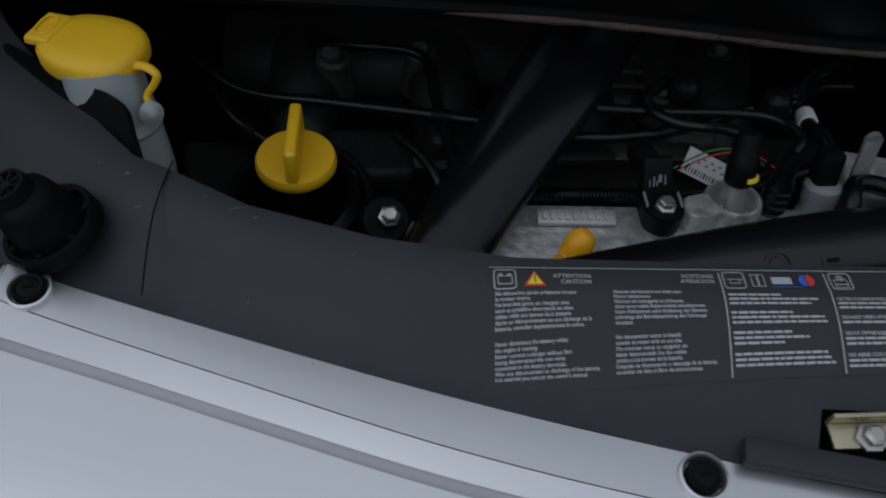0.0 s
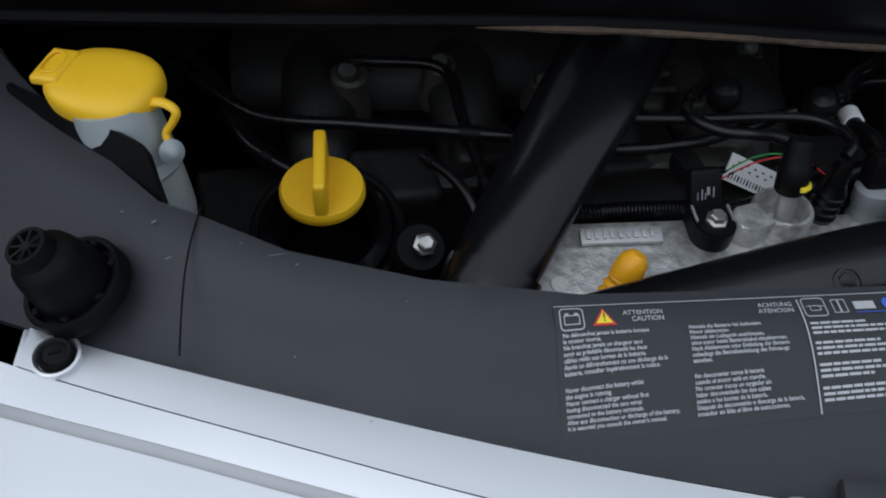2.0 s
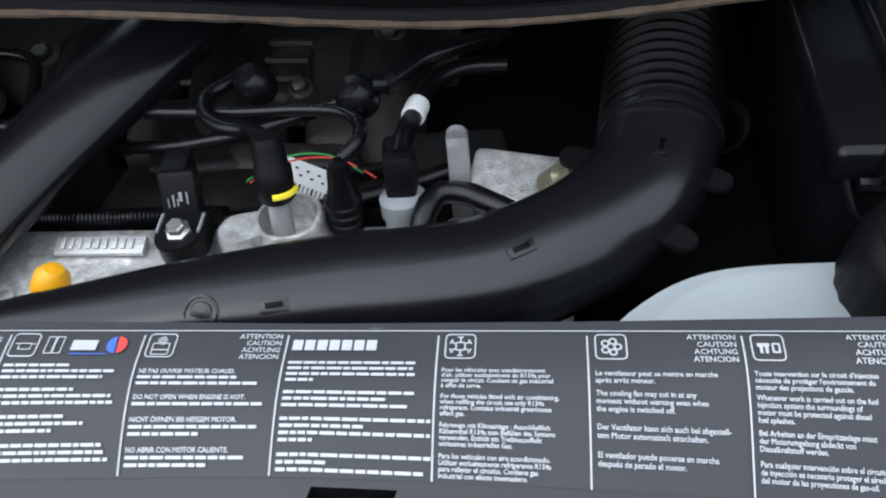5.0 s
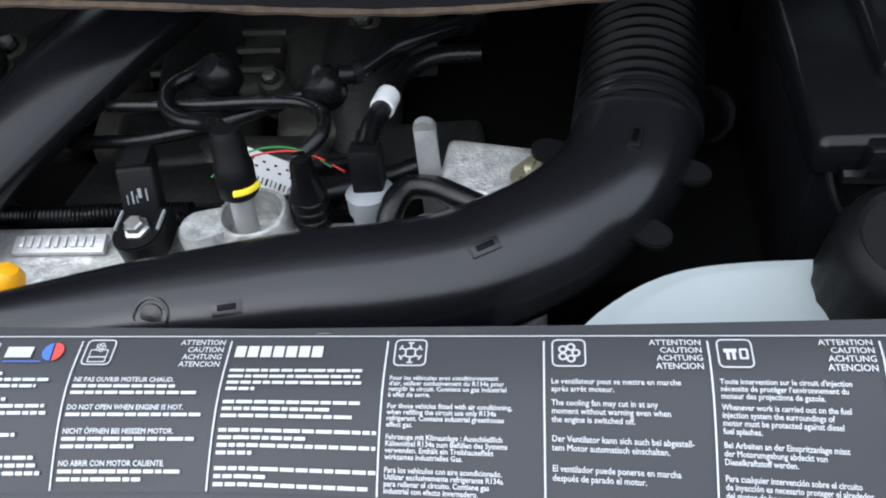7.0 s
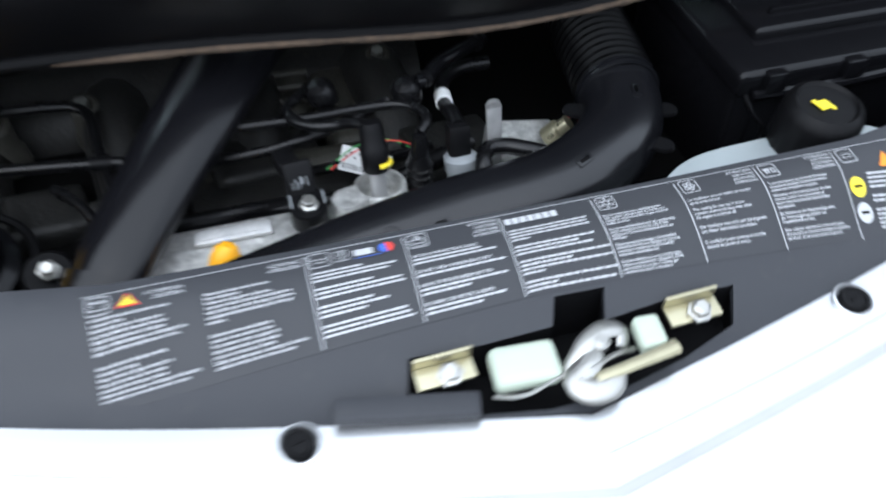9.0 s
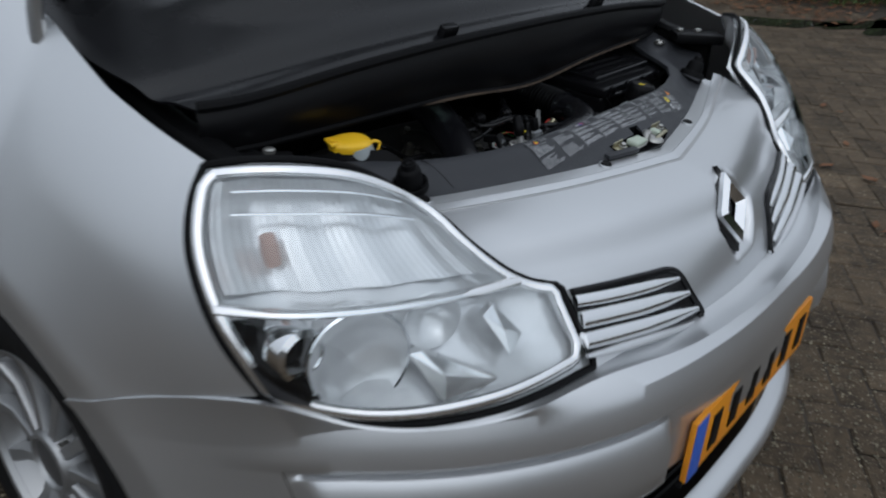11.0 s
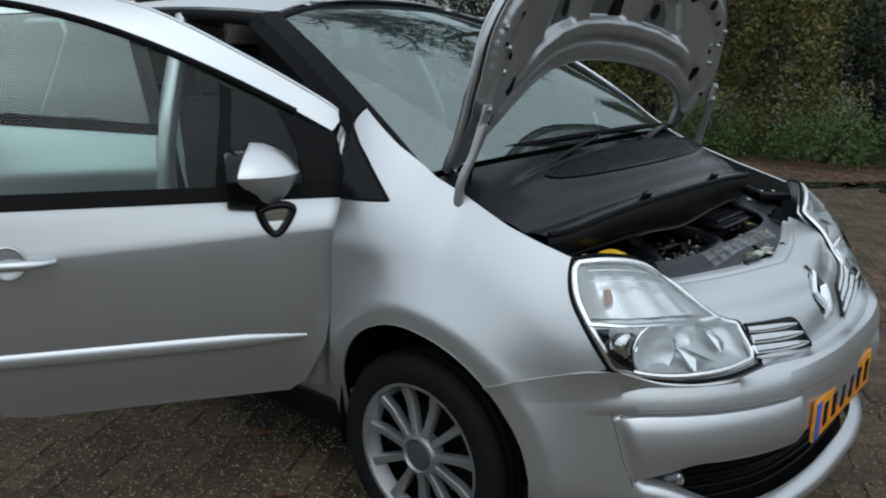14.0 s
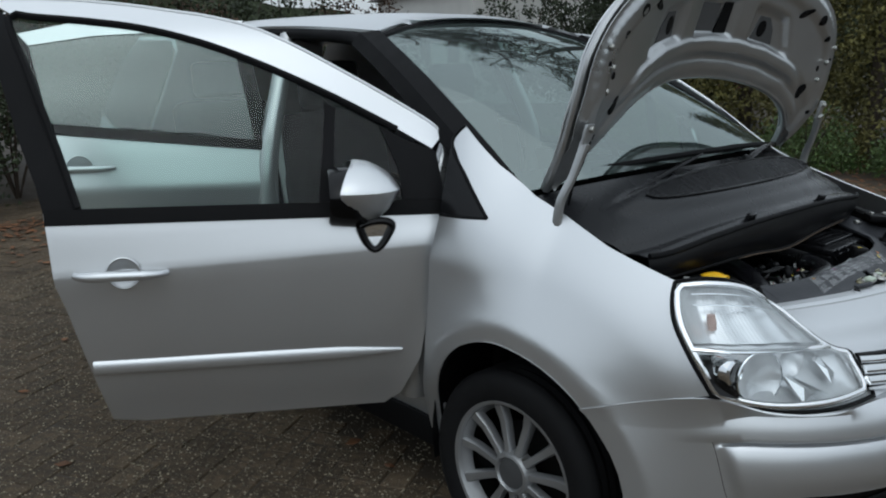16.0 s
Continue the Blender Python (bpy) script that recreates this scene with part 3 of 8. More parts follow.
G1, G2 = both([(x, y + 0.001, z - 0.0012) for x, y, z in lip], 60), both([(x, y - 0.0062, z - 0.0028) for x, y, z in lip], 60)
part("ledge_groove", gridm(np.stack([G1, (G1 + G2) / 2 - np.array([0, 0, 0.0006]), G2]), flip=True), SHUT, car, "grey sealed shut line")
n_top = both([(x, y - 0.0058, z - 0.0018) for x, y, z in lip], 80)
n_bot = both([(TIP[0] + 0.003, TIP[1] - 0.002, TIP[2] - 0.004), (-0.33, -0.806, 0.678), (-0.22, -0.818, 0.665), (-0.1, -0.829, 0.661), (0.0, -0.833, 0.660)], 80)
n_l = spl([tuple(n_top[0]), (-0.487, -0.6400, 0.829), (-0.456, -0.6800, 0.793), (-0.400, -0.7240, 0.768), tuple(n_bot[0])], 60)
NOSE = coons(n_top, n_bot, n_l, mir(n_l))
_u, _v = np.meshgrid(np.linspace(0, 1, 159), np.linspace(0, 1, 60))
NOSE += ((4 * _u * (1 - _u)) ** 0.7 * np.sin(np.pi * _v ** 0.8))[:, :, None] * np.array([0, 0.0, 0.002])
NOSE[:, :, 1] -= 0.008 * np.sin(np.pi * _v) * (4 * _u * (1 - _u)) ** 0.5
# hexagonal recess for the badge, set into the nose
_hex = np.array([(-0.005, 0.818), (0.070, 0.820), (0.118, 0.765), (0.070, 0.700), (-0.015, 0.694), (-0.046, 0.757)])
_sd = np.full(NOSE.shape[:2], 9.0)
for k in range(6):
    a, b = _hex[k], _hex[(k + 1) % 6]
    nn_ = np.array([(b - a)[1], -(b - a)[0]]) / np.linalg.norm(b - a)
    _sd = np.minimum(_sd, -((NOSE[:, :, [0, 2]] - a) @ nn_) * -1.0)
_sd = np.clip(_sd / 0.022, 0, 1)
_dig = _sd * _sd * (3 - 2 * _sd) * np.clip((NOSE[:, :, 2] - 0.690) / 0.05, 0.25, 1)
NOSE += _dig[:, :, None] * np.array([0, 0.024, -0.016])
part("nose_panel", gridm(NOSE, flip=True), SILVER, car, "smooth silver nose panel")
_NF = NOSE.reshape(-1, 3)


def nose(x, z, out=0.0):
    d = (_NF[:, 0] - x) ** 2 + (_NF[:, 2] - z) ** 2
    k = np.argsort(d)[:4]
    w = 1 / (d[k] + 1e-6)
    y = float((w * _NF[k, 1]).sum() / w.sum())
    return (x, y - out, z)


# grille openings with chrome blades
for s in (-1, 1):
    def g(x, z, out=0.004):
        p = nose(-abs(x), z, out)
        return (s * abs(x), p[1], p[2])
    def gp(t, v, out):
        """A place in the grille: t from the headlamp inwards, v from the top down."""
        top = (-0.392 + 0.206 * t, 0.762 - 0.024 * t)
        low = (-0.425 + 0.272 * t, 0.703 - 0.044 * t)
        return g(top[0] + (low[0] - top[0]) * v, top[1] + (low[1] - top[1]) * v, out)
    rows = [[gp(t, v, 0.0035) for t in np.linspace(0, 1, 14)] for v in np.linspace(0, 1, 9)]
    gr = part("grille", gridm(np.array(rows), flip=s < 0), TRIM, car, "small side grille with chrome blades")
    border = [gp(t, v, 0.004) for t, v in ((0.0, 0.0), (0.35, -0.02), (0.7, -0.03), (0.95, -0.02), (1.01, 0.10), (1.02, 0.5), (1.03, 0.92), (0.98, 1.03))]
    part("grille_frame", tube(border, 0.0052, 8, 70), TRIM, gr, "black grille surround")
    part("grille_sill", tube([gp(t, v, 0.005) for t, v in ((0.0, 1.02), (0.5, 1.03), (0.9, 1.05), (1.04, 1.0), (1.07, 0.85))], [0.004, 0.009, 0.010, 0.007, 0.003], 10, 40, flat=0.7), SILVER, gr, "silver lower surround")
    for v, r, e in ((0.14, 0.0095, 0.97), (0.44, 0.0125, 0.99), (0.78, 0.0125, 1.0)):
        part("blade", tube([gp(t, v, 0.007) for t in (0.0, 0.25, 0.5, 0.75, e)], [r * 0.95, r, r, r * 0.9, r * 0.35], 12, 30, flat=0.62, up=(0, -0.75, 0.66)), CHROME, gr, "broad chrome grille blade")

# badge: a plain chrome lozenge in its recess
BC, BR, BU_ = Vector((0.024, -0.771, 0.764)), Vector((0.042, -0.003, 0.002)), Vector((0.012, 0.031, 0.050))
BN = BR.cross(BU_).normalized()
BC = BC + BN * 0.012


def lozenge(k, out):
    return [BC + BR * (a * k) + BU_ * (b * k) + BN * out for a, b in ((0, 1), (0.5, 0.54), (1, 0.06), (1, -0.06), (0.5, -0.54), (0, -1), (-0.5, -0.54), (-1, -0.06), (-1, 0.06), (-0.5, 0.54))]


def ringed(*loops):
    n = len(loops[0])
    return sum(loops, []), [(r * n + i, r * n + (i + 1) % n, (r + 1) * n + (i + 1) % n, (r + 1) * n + i) for r in range(len(loops) - 1) for i in range(n)]


bv, bf = ringed(lozenge(1.22, -0.022), lozenge(1.20, -0.003), lozenge(1.12, -0.002))
badge = part("badge", (bv, bf + [tuple(range(20, 30))]), TRIM, car, "plain chrome lozenge badge in a dark recess", smooth=False)
part("lozenge", ringed(lozenge(1.0, -0.004), lozenge(0.97, 0.008), lozenge(0.70, 0.014), lozenge(0.42, 0.002)), CHROME, badge, "chrome lozenge", smooth=False)

# front bumper
_B = spl([(0, -0.905), (-0.2, -0.897), (-0.4, -0.858), (-0.55, -0.785), (-0.67, -0.688), (-0.755, -0.580), (-0.81, -0.44), (-0.838, -0.29), (-0.842, -0.22)], 400)
_arc = np.concatenate([[0], np.cumsum(np.hypot(*np.diff(_B, axis=0).T))])


def brow(z, inset=0.0, n=110):
    """One level of the bumper, from the middle round to the wheel arch; z and inset may follow the distance from the middle."""
    zf = z if callable(z) else (lambda x: z)
    df = inset if callable(inset) else (lambda x: inset)
    ye = arch_y(zf(0.84), True)
    k = int(np.searchsorted(_B[:, 1], ye))
    s = np.linspace(0, _arc[min(k, 399)], n)
    x, y = np.interp(s, _arc, _B[:, 0]), np.interp(s, _arc, _B[:, 1])
    tx, ty = np.gradient(x), np.gradient(y)
    L = np.hypot(tx, ty)
    a = np.array([(x[i] + df(-x[i]) * ty[i] / L[i], y[i] - df(-x[i]) * tx[i] / L[i], zf(-x[i])) for i in range(n)])
    a[:, 0] -= [flare(p[1], p[2]) * smooth01(-0.66, -0.50, p[1]) for p in a]
    a[0, 0] = 0
    return a


def fall(zc, zs):
    return lambda x: zc + (zs - zc) * smooth01(0.70, 0.835, x)


def inset(d, end, mid=0.0):
    """Set back by d as far out as end, and by mid more behind the number plate."""
    return lambda x: d * (1 - smooth01(end - 0.02, end, x)) + mid * (1 - smooth01(0.325, 0.340, x))


_T = spl([(0, -0.887, 0.669), (-0.25, -0.865, 0.674), (-0.435, -0.818, 0.689), (-0.58, -0.770, 0.681), (-0.70, -0.688, 0.691), (-0.776, -0.580, 0.713), (-0.818, -0.44, 0.676), (-0.840, -0.285, 0.617)], 110)
_T = np.array([(x - flare(y, z) * smooth01(-0.60, -0.50, y), y, z) for x, y, z in _T])
mouth_t = lambda x: 0.466 - 0.036 * smooth01(0.60, 0.725, x)
mouth_b = lambda x: 0.322 + 0.108 * smooth01(0.42, 0.728, x) ** 1.6
def bulge(d, end, mid=0.0):
    """As inset, fading out towards the wheel arch."""
    g = inset(d, end, mid)
    return lambda x: g(x) * (1 - smooth01(0.70, 0.80, x))


BU = np.stack([_T, brow(fall(0.672, 0.608), bulge(0.004, 0.9)), brow(fall(0.655, 0.603), bulge(-0.003, 0.9)), brow(fall(0.638, 0.598), bulge(-0.008, 0.9)), brow(fall(0.622, 0.588), bulge(-0.010, 0.9)), brow(fall(0.613, 0.582), inset(-0.004, 0.755)), brow(fall(0.609, 0.58), inset(0.010, 0.755)), brow(fall(0.603, 0.575), inset(0.010, 0.755)), brow(fall(0.599, 0.571), inset(-0.004, 0.752, 0.022)), brow(fall(0.590, 0.563), inset(-0.010, 0.75, 0.024)), brow(fall(0.565, 0.548), inset(-0.016, 0.745, 0.028)), brow(fall(0.535, 0.522), inset(-0.020, 0.74, 0.030)), brow(fall(0.50, 0.48), inset(-0.016, 0.735, 0.026)), brow(lambda x: mouth_t(x) + 0.012, inset(-0.004, 0.725, 0.016)), brow(mouth_t, inset(0.025, 0.72))])
BL = np.stack([brow(mouth_b, inset(0.034, 0.72)), brow(lambda x: mouth_b(x) - 0.006, inset(0.010, 0.72)), brow(lambda x: mouth_b(x) - 0.016, inset(0.000, 0.72)), brow(lambda x: mouth_b(x) - 0.030, inset(-0.003, 0.72)), brow(fall(0.27, 0.32), 0.006), brow(0.24, 0.03)])
bump = part("front_bumper", join(gridm(BU), mirm(gridm(BU)), gridm(BL), mirm(gridm(BL))), SILVER, car, "silver front bumper with a moulded rubbing strip", angle=35)
thick(bump, 0.004, 0)
_sx = np.linspace(0, 0.66, 80)
_hb = np.concatenate([hl_bot[4:-1], n_bot[:80]])
_in = np.array([(-x, np.interp(x, -_hb[::-1, 0], _hb[::-1, 1]) + 0.002, np.interp(x, -_hb[::-1, 0], _hb[::-1, 2]) + 0.001 - 0.006 * smooth01(0.39, 0.43, x)) for x in _sx])
_ou = np.array([(-x, np.interp(x, -_T[:, 0], _T[:, 1]), np.interp(x, -_T[:, 0], _T[:, 2])) for x in _sx])
shelf = gridm(np.stack([_in + t * (_ou - _in) + np.array([0, 0, -0.006 * math.sin(math.pi * t)]) for t in np.linspace(0, 1, 8)]))
part("bumper_shelf", join(shelf, mirm(shelf)), SILVER, bump, "hollow silver shelf between nose and bumper")
edgeL = [(-x, float(np.interp(x, -_B[:, 0], _B[:, 1])) - 0.0015, z) for x, z in ((0.757, 0.603), (0.752, 0.575), (0.745, 0.53), (0.737, 0.48), (0.728, 0.445), (0.722, 0.418))]
for m in (tube(edgeL, 0.0016, 6, 24), mirm(tube(edgeL, 0.0016, 6, 24))):
    part("strip_joint", m, RUBBER, bump)
lowg = np.stack([brow(0.475, 0.06)[:92], brow(0.40, 0.075)[:92], brow(0.31, 0.07)[:92], brow(0.235, 0.05)[:92]])
part("lower_grille", join(gridm(lowg), mirm(gridm(lowg))), BLACK, bump, "black lower air intake")
for z in (0.435, 0.405, 0.375, 0.345):
    b = brow(z, 0.060)[:72]
    part("slat", tube(np.concatenate([b[::-1][::6], mir(b[::6])[1:]]), 0.006, 6, 50, flat=0.6), BELLOW, bump)
for s in (-1, 1):
    fl = part("fog_lamp", lathe([(0.0, 0.014), (0.020, 0.012), (0.033, 0.004), (0.037, -0.006), (0.037, -0.03)], (s * 0.60, -0.675, 0.392), (s * 0.50, -0.86, 0), 28), POCKET, bump, "dark oval fog lamp in the intake")
    part("fog_lens", lathe([(0.0, 0.0165), (0.018, 0.0150), (0.029, 0.0085)], (s * 0.60, -0.675, 0.392), (s * 0.50, -0.86, 0), 24, False), LENS, fl)

# number plate: characters shown as plain bars
plate = part("number_plate", block((0, -0.890, 0.497), (0.52, 0.010, 0.11), 0.003), PLATEO, car, "orange number plate with dark bars")
part("plate_band", block((-0.238, -0.8955, 0.497), (0.040, 0.002, 0.106), 0.0008), BLUE, plate, "blue band")
for k in range(6):
    part("plate_bar", block((-0.175 + 0.078 * k, -0.8960, 0.497), (0.034, 0.002, 0.066), 0.0008), BLACK, plate)
part("plate_frame", tube([(-0.265, -0.888, 0.44), (0.265, -0.888, 0.44)], 0.005, 8, 4), BLACK, plate)

# wheels
def wheel(x, y):
    s = -1 if x < 0 else 1
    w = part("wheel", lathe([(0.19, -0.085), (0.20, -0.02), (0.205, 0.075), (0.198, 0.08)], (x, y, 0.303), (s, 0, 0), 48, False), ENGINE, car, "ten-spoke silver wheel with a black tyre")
    c = Vector((x, y, 0.303))
    tp = [(0.205, 0.085), (0.222, 0.095), (0.262, 0.098), (0.287, 0.088), (0.299, 0.070)] + [(0.299 - 0.006 * (k % 2), 0.065 - 0.016 * k) for k in range(9)] + [(0.299, -0.085), (0.285, -0.10), (0.21, -0.09)]
    part("tyre", lathe(tp, c, (s, 0, 0), 72, False), TYRE, w, "black rubber tyre")
    rim = part("rim", lathe([(0.186, 0.045), (0.197, 0.075), (0.204, 0.090), (0.213, 0.092), (0.216, 0.084), (0.205, 0.070)], c, (s, 0, 0), 72, False), RIMS, w, "silver rim")
    part("brake_disc", lathe([(0.0, -0.01), (0.13, -0.01), (0.13, 0.005), (0.0, 0.005)], c, (s, 0, 0), 40), ENGINE, w)
    for k in range(11):
        a = 2 * math.pi * k / 11 + 0.12
        d, t = Vector((0, math.cos(a), math.sin(a))), Vector((0, -math.sin(a), math.cos(a)))
        ring = []
        for r, hw, dep in ((0.055, 0.013, 0.075), (0.09, 0.0112, 0.070), (0.15, 0.0135, 0.066), (0.203, 0.0165, 0.076)):
            ring.append([c + d * r + t * (hw * e) + Vector((s * (dep + o), 0, 0)) for e, o in ((-1, -0.022), (-1, -0.002), (-0.72, 0.004), (0.72, 0.004), (1, -0.002), (1, -0.022))])
        part("spoke", gridm(np.array(ring), flip=s > 0), RIMS, rim)
    part("hub_cap", lathe([(0.068, 0.045), (0.064, 0.074), (0.057, 0.085), (0.050, 0.087), (0.046, 0.081), (0.045, 0.077)], c, (s, 0, 0), 40, False), RIMS, rim, "silver hub cap")
    part("cap_disc", lathe([(0.047, 0.074), (0.044, 0.080), (0.020, 0.083), (0.0, 0.083)], c, (s, 0, 0), 32, False), POCKET, rim, "dark grey centre disc")
    for k in range(4):
        a = 2 * math.pi * k / 4 + 0.6
        part("wheel_bolt", lathe([(0.008, 0.06), (0.008, 0.076), (0.0, 0.077)], c + Vector((0, 0.06 * math.cos(a), 0.06 * math.sin(a))), (s, 0, 0), 10, False), STEEL, rim)


for x in (-0.715, 0.715):
    for y in (-0.01, 2.47):
        wheel(x, y)

# doors
HINGE, SWING = Vector((-0.83, 0.335, 0)), radians(57.5)


def swung(m):
    R = Matrix.Rotation(SWING, 3, "Z")
    return np.array([tuple(R @ (Vector(v) - HINGE) + HINGE) for v in m[0]]), m[1]


same = lambda m: m


def crease(y, z):
    """The waist crease climbs a little towards the front."""
    return (0.035 - 0.055 * (y - 0.27)) * smooth01(0.74, 0.87, z) * (1 - smooth01(0.89, 0.995, z))


def door_skin(poly, out, f, name, material, parent, label="", t=0.03, step=0.02):
    m = f(trimmed(poly, lambda y, z: (-side(y, z) - out, y, z + crease(y, z)), step, "door"))
    return thick(part(name, m, material, parent, label, angle=11 if name == "front_door" else 30), t)


def dy(u):
    return 0.335 + u


def front_door(f):
    low = [(dy(-0.068), 1.006), (dy(-0.055), 0.90), (dy(-0.04), 0.80), (dy(-0.005), 0.56), (dy(0.05), 0.43), (dy(0.10), 0.392), (dy(0.80), 0.392), (dy(0.895), 0.405), (dy(0.925), 0.55), (dy(0.962), 0.72), (dy(0.992), 0.86), (dy(1.008), 1.006)]
    d = door_skin(low, 0.0, f, "front_door", SILVER, car, "silver front door, swung wide open" if f is swung else "closed silver front door", 0.012)
    hz_ = (lambda z: z) if f is swung else (lambda z: min(z, 1.50 + 0.4 * (z - 1.50)))
    top = [(dy(u), hz_(z)) for u, z in ((-0.085, 1.215), (-0.07, 1.235), (0.05, 1.312), (0.21, 1.402), (0.34, 1.470), (0.46, 1.520), (0.58, 1.548), (0.69, 1.563), (0.81, 1.578), (0.99, 1.59), (1.18, 1.588))]
    inn = [(dy(u), hz_(z + 0.013)) for u, z in ((1.11, 1.535), (1.05, 1.531), (0.91, 1.521), (0.76, 1.503), (0.61, 1.468), (0.47, 1.420), (0.31, 1.352), (0.21, 1.305), (0.05, 1.222), (-0.05, 1.165))]
    door_skin(top + inn, 0.0, f, "window_frame", SILVER, d, "silver upper window frame", 0.008, 0.012)
    part("frame_edge", f(tube([(-side(y, z) + 0.002, y, z) for y, z in top], 0.0055, 8, 80)), SILVER, d)
    door_skin([(dy(1.008), 1.012), (dy(1.03), 1.10), (dy(1.08), 1.23), (dy(1.13), 1.39), (dy(1.18), hz_(1.588)), (dy(1.11), hz_(1.535)), (dy(1.05), 1.38), (dy(0.985), 1.21), (dy(0.905), 1.012)], 0.001, f, "pillar_trim", PILLAR, d, "black rear pillar trim", 0.008)
    door_skin([(dy(-0.075), 0.998), (dy(1.008), 0.998), (dy(1.008), 1.040), (dy(-0.075), 1.040)], 0.006, f, "waist_seal", RUBBER, d, "black rubber waist seal", 0.008)
    door_skin([(dy(-0.078), 1.04), (dy(-0.06), 1.17), (dy(0.03), 1.205), (dy(0.10), 1.243), (dy(0.055), 1.13), (dy(0.045), 1.04)], 0.002, f, "sail_panel", PILLAR, d, "black mirror sail panel", 0.008)
    door_skin([(dy(0.245), 1.04), (dy(0.225), 1.295), (dy(0.255), 1.31), (dy(0.285), 1.04)], 0.0, f, "window_post", PILLAR, d, "black window post", 0.015)
    gl = trimmed([(dy(0.04), 1.035), (dy(0.925), 1.035), (dy(0.99), 1.21), (dy(1.055), 1.38)] + [(y, z + 0.003) for y, z in inn[:-1]], lambda y, z: (-side(y, z) + 0.006, y, z), 0.04)
    g = part("window_glass", f(gl), GLASS, d, "tinted side window")
    g.visible_shadow = False
    gas = [(dy(0.925), 1.04), (dy(0.985), 1.21), (dy(1.05), 1.378)] + [(y, z - 0.004) for y, z in inn[:-1]]
    part("glass_seal", f(tube([(-side(y, z) - 0.001, y, z) for y, z in gas[:1]] + [(-side(y, z) - 0.001, y, z) for y, z in gas[1:]], 0.011, 8, 60)), RUBBER, d, "black window seal")
    # rubbing strip
    ms = [(-side(dy(u), 0.584) - 0.004, dy(u), 0.584) for u in (0.05, 0.10, 0.3, 0.6, 0.90, 0.923)]
    v, fc = tube(ms, [0.006, 0.020, 0.022, 0.022, 0.022, 0.022], 12, 40, flat=1.0, up=(0, 0, 1))
    v[:, 0] = ms[2][0] + (v[:, 0] - ms[2][0]) * 0.4
    part("rubbing_strip", f((v, fc)), SILVER, d, "silver rubbing strip")
    # handle in its scooped recess
    hy, hz = dy(0.815), 0.866
    part("handle_recess", f(lathe([(0.047, 0.003), (0.043, 0.0045), (0.035, -0.001), (0.0, -0.002)], (-side(hy, hz) - 0.0005, hy, hz), (-1, 0, 0), 32, False)), SILVER, d, "scooped handle recess")
    hp = [(-side(hy, hz) - 0.010, dy(0.700), 0.866), (-side(hy, hz) - 0.030, dy(0.73), 0.866), (-side(hy, hz) - 0.036, dy(0.82), 0.867), (-side(hy, hz) - 0.030, dy(0.91), 0.866), (-side(hy, hz) - 0.012, dy(0.938), 0.866)]
    part("handle", f(tube(hp, [0.007, 0.012, 0.0125, 0.0135, 0.009], 12, 30, flat=1.1, up=(0, 0, 1))), SILVER, d, "silver door handle")
    # inner lining
    door_skin([(dy(-0.03), 0.99), (dy(0.03), 0.45), (dy(0.88), 0.45), (dy(0.98), 0.99)], -0.07, f, "door_lining", SEATC, d, "dark door lining", 0.02, 0.06)
    return d


front_door(swung)
_ld = lambda m: mirm(m)
front_door(_ld)


HINGE2, SWING2 = Vector((-0.75, 1.225, 0)), radians(62)


def swung2(m):
    R = Matrix.Rotation(SWING2, 3, "Z")
    return np.array([tuple(R @ (Vector(v) - Vector((-0.846, 1.345, 0))) + HINGE2) for v in m[0]]), m[1]


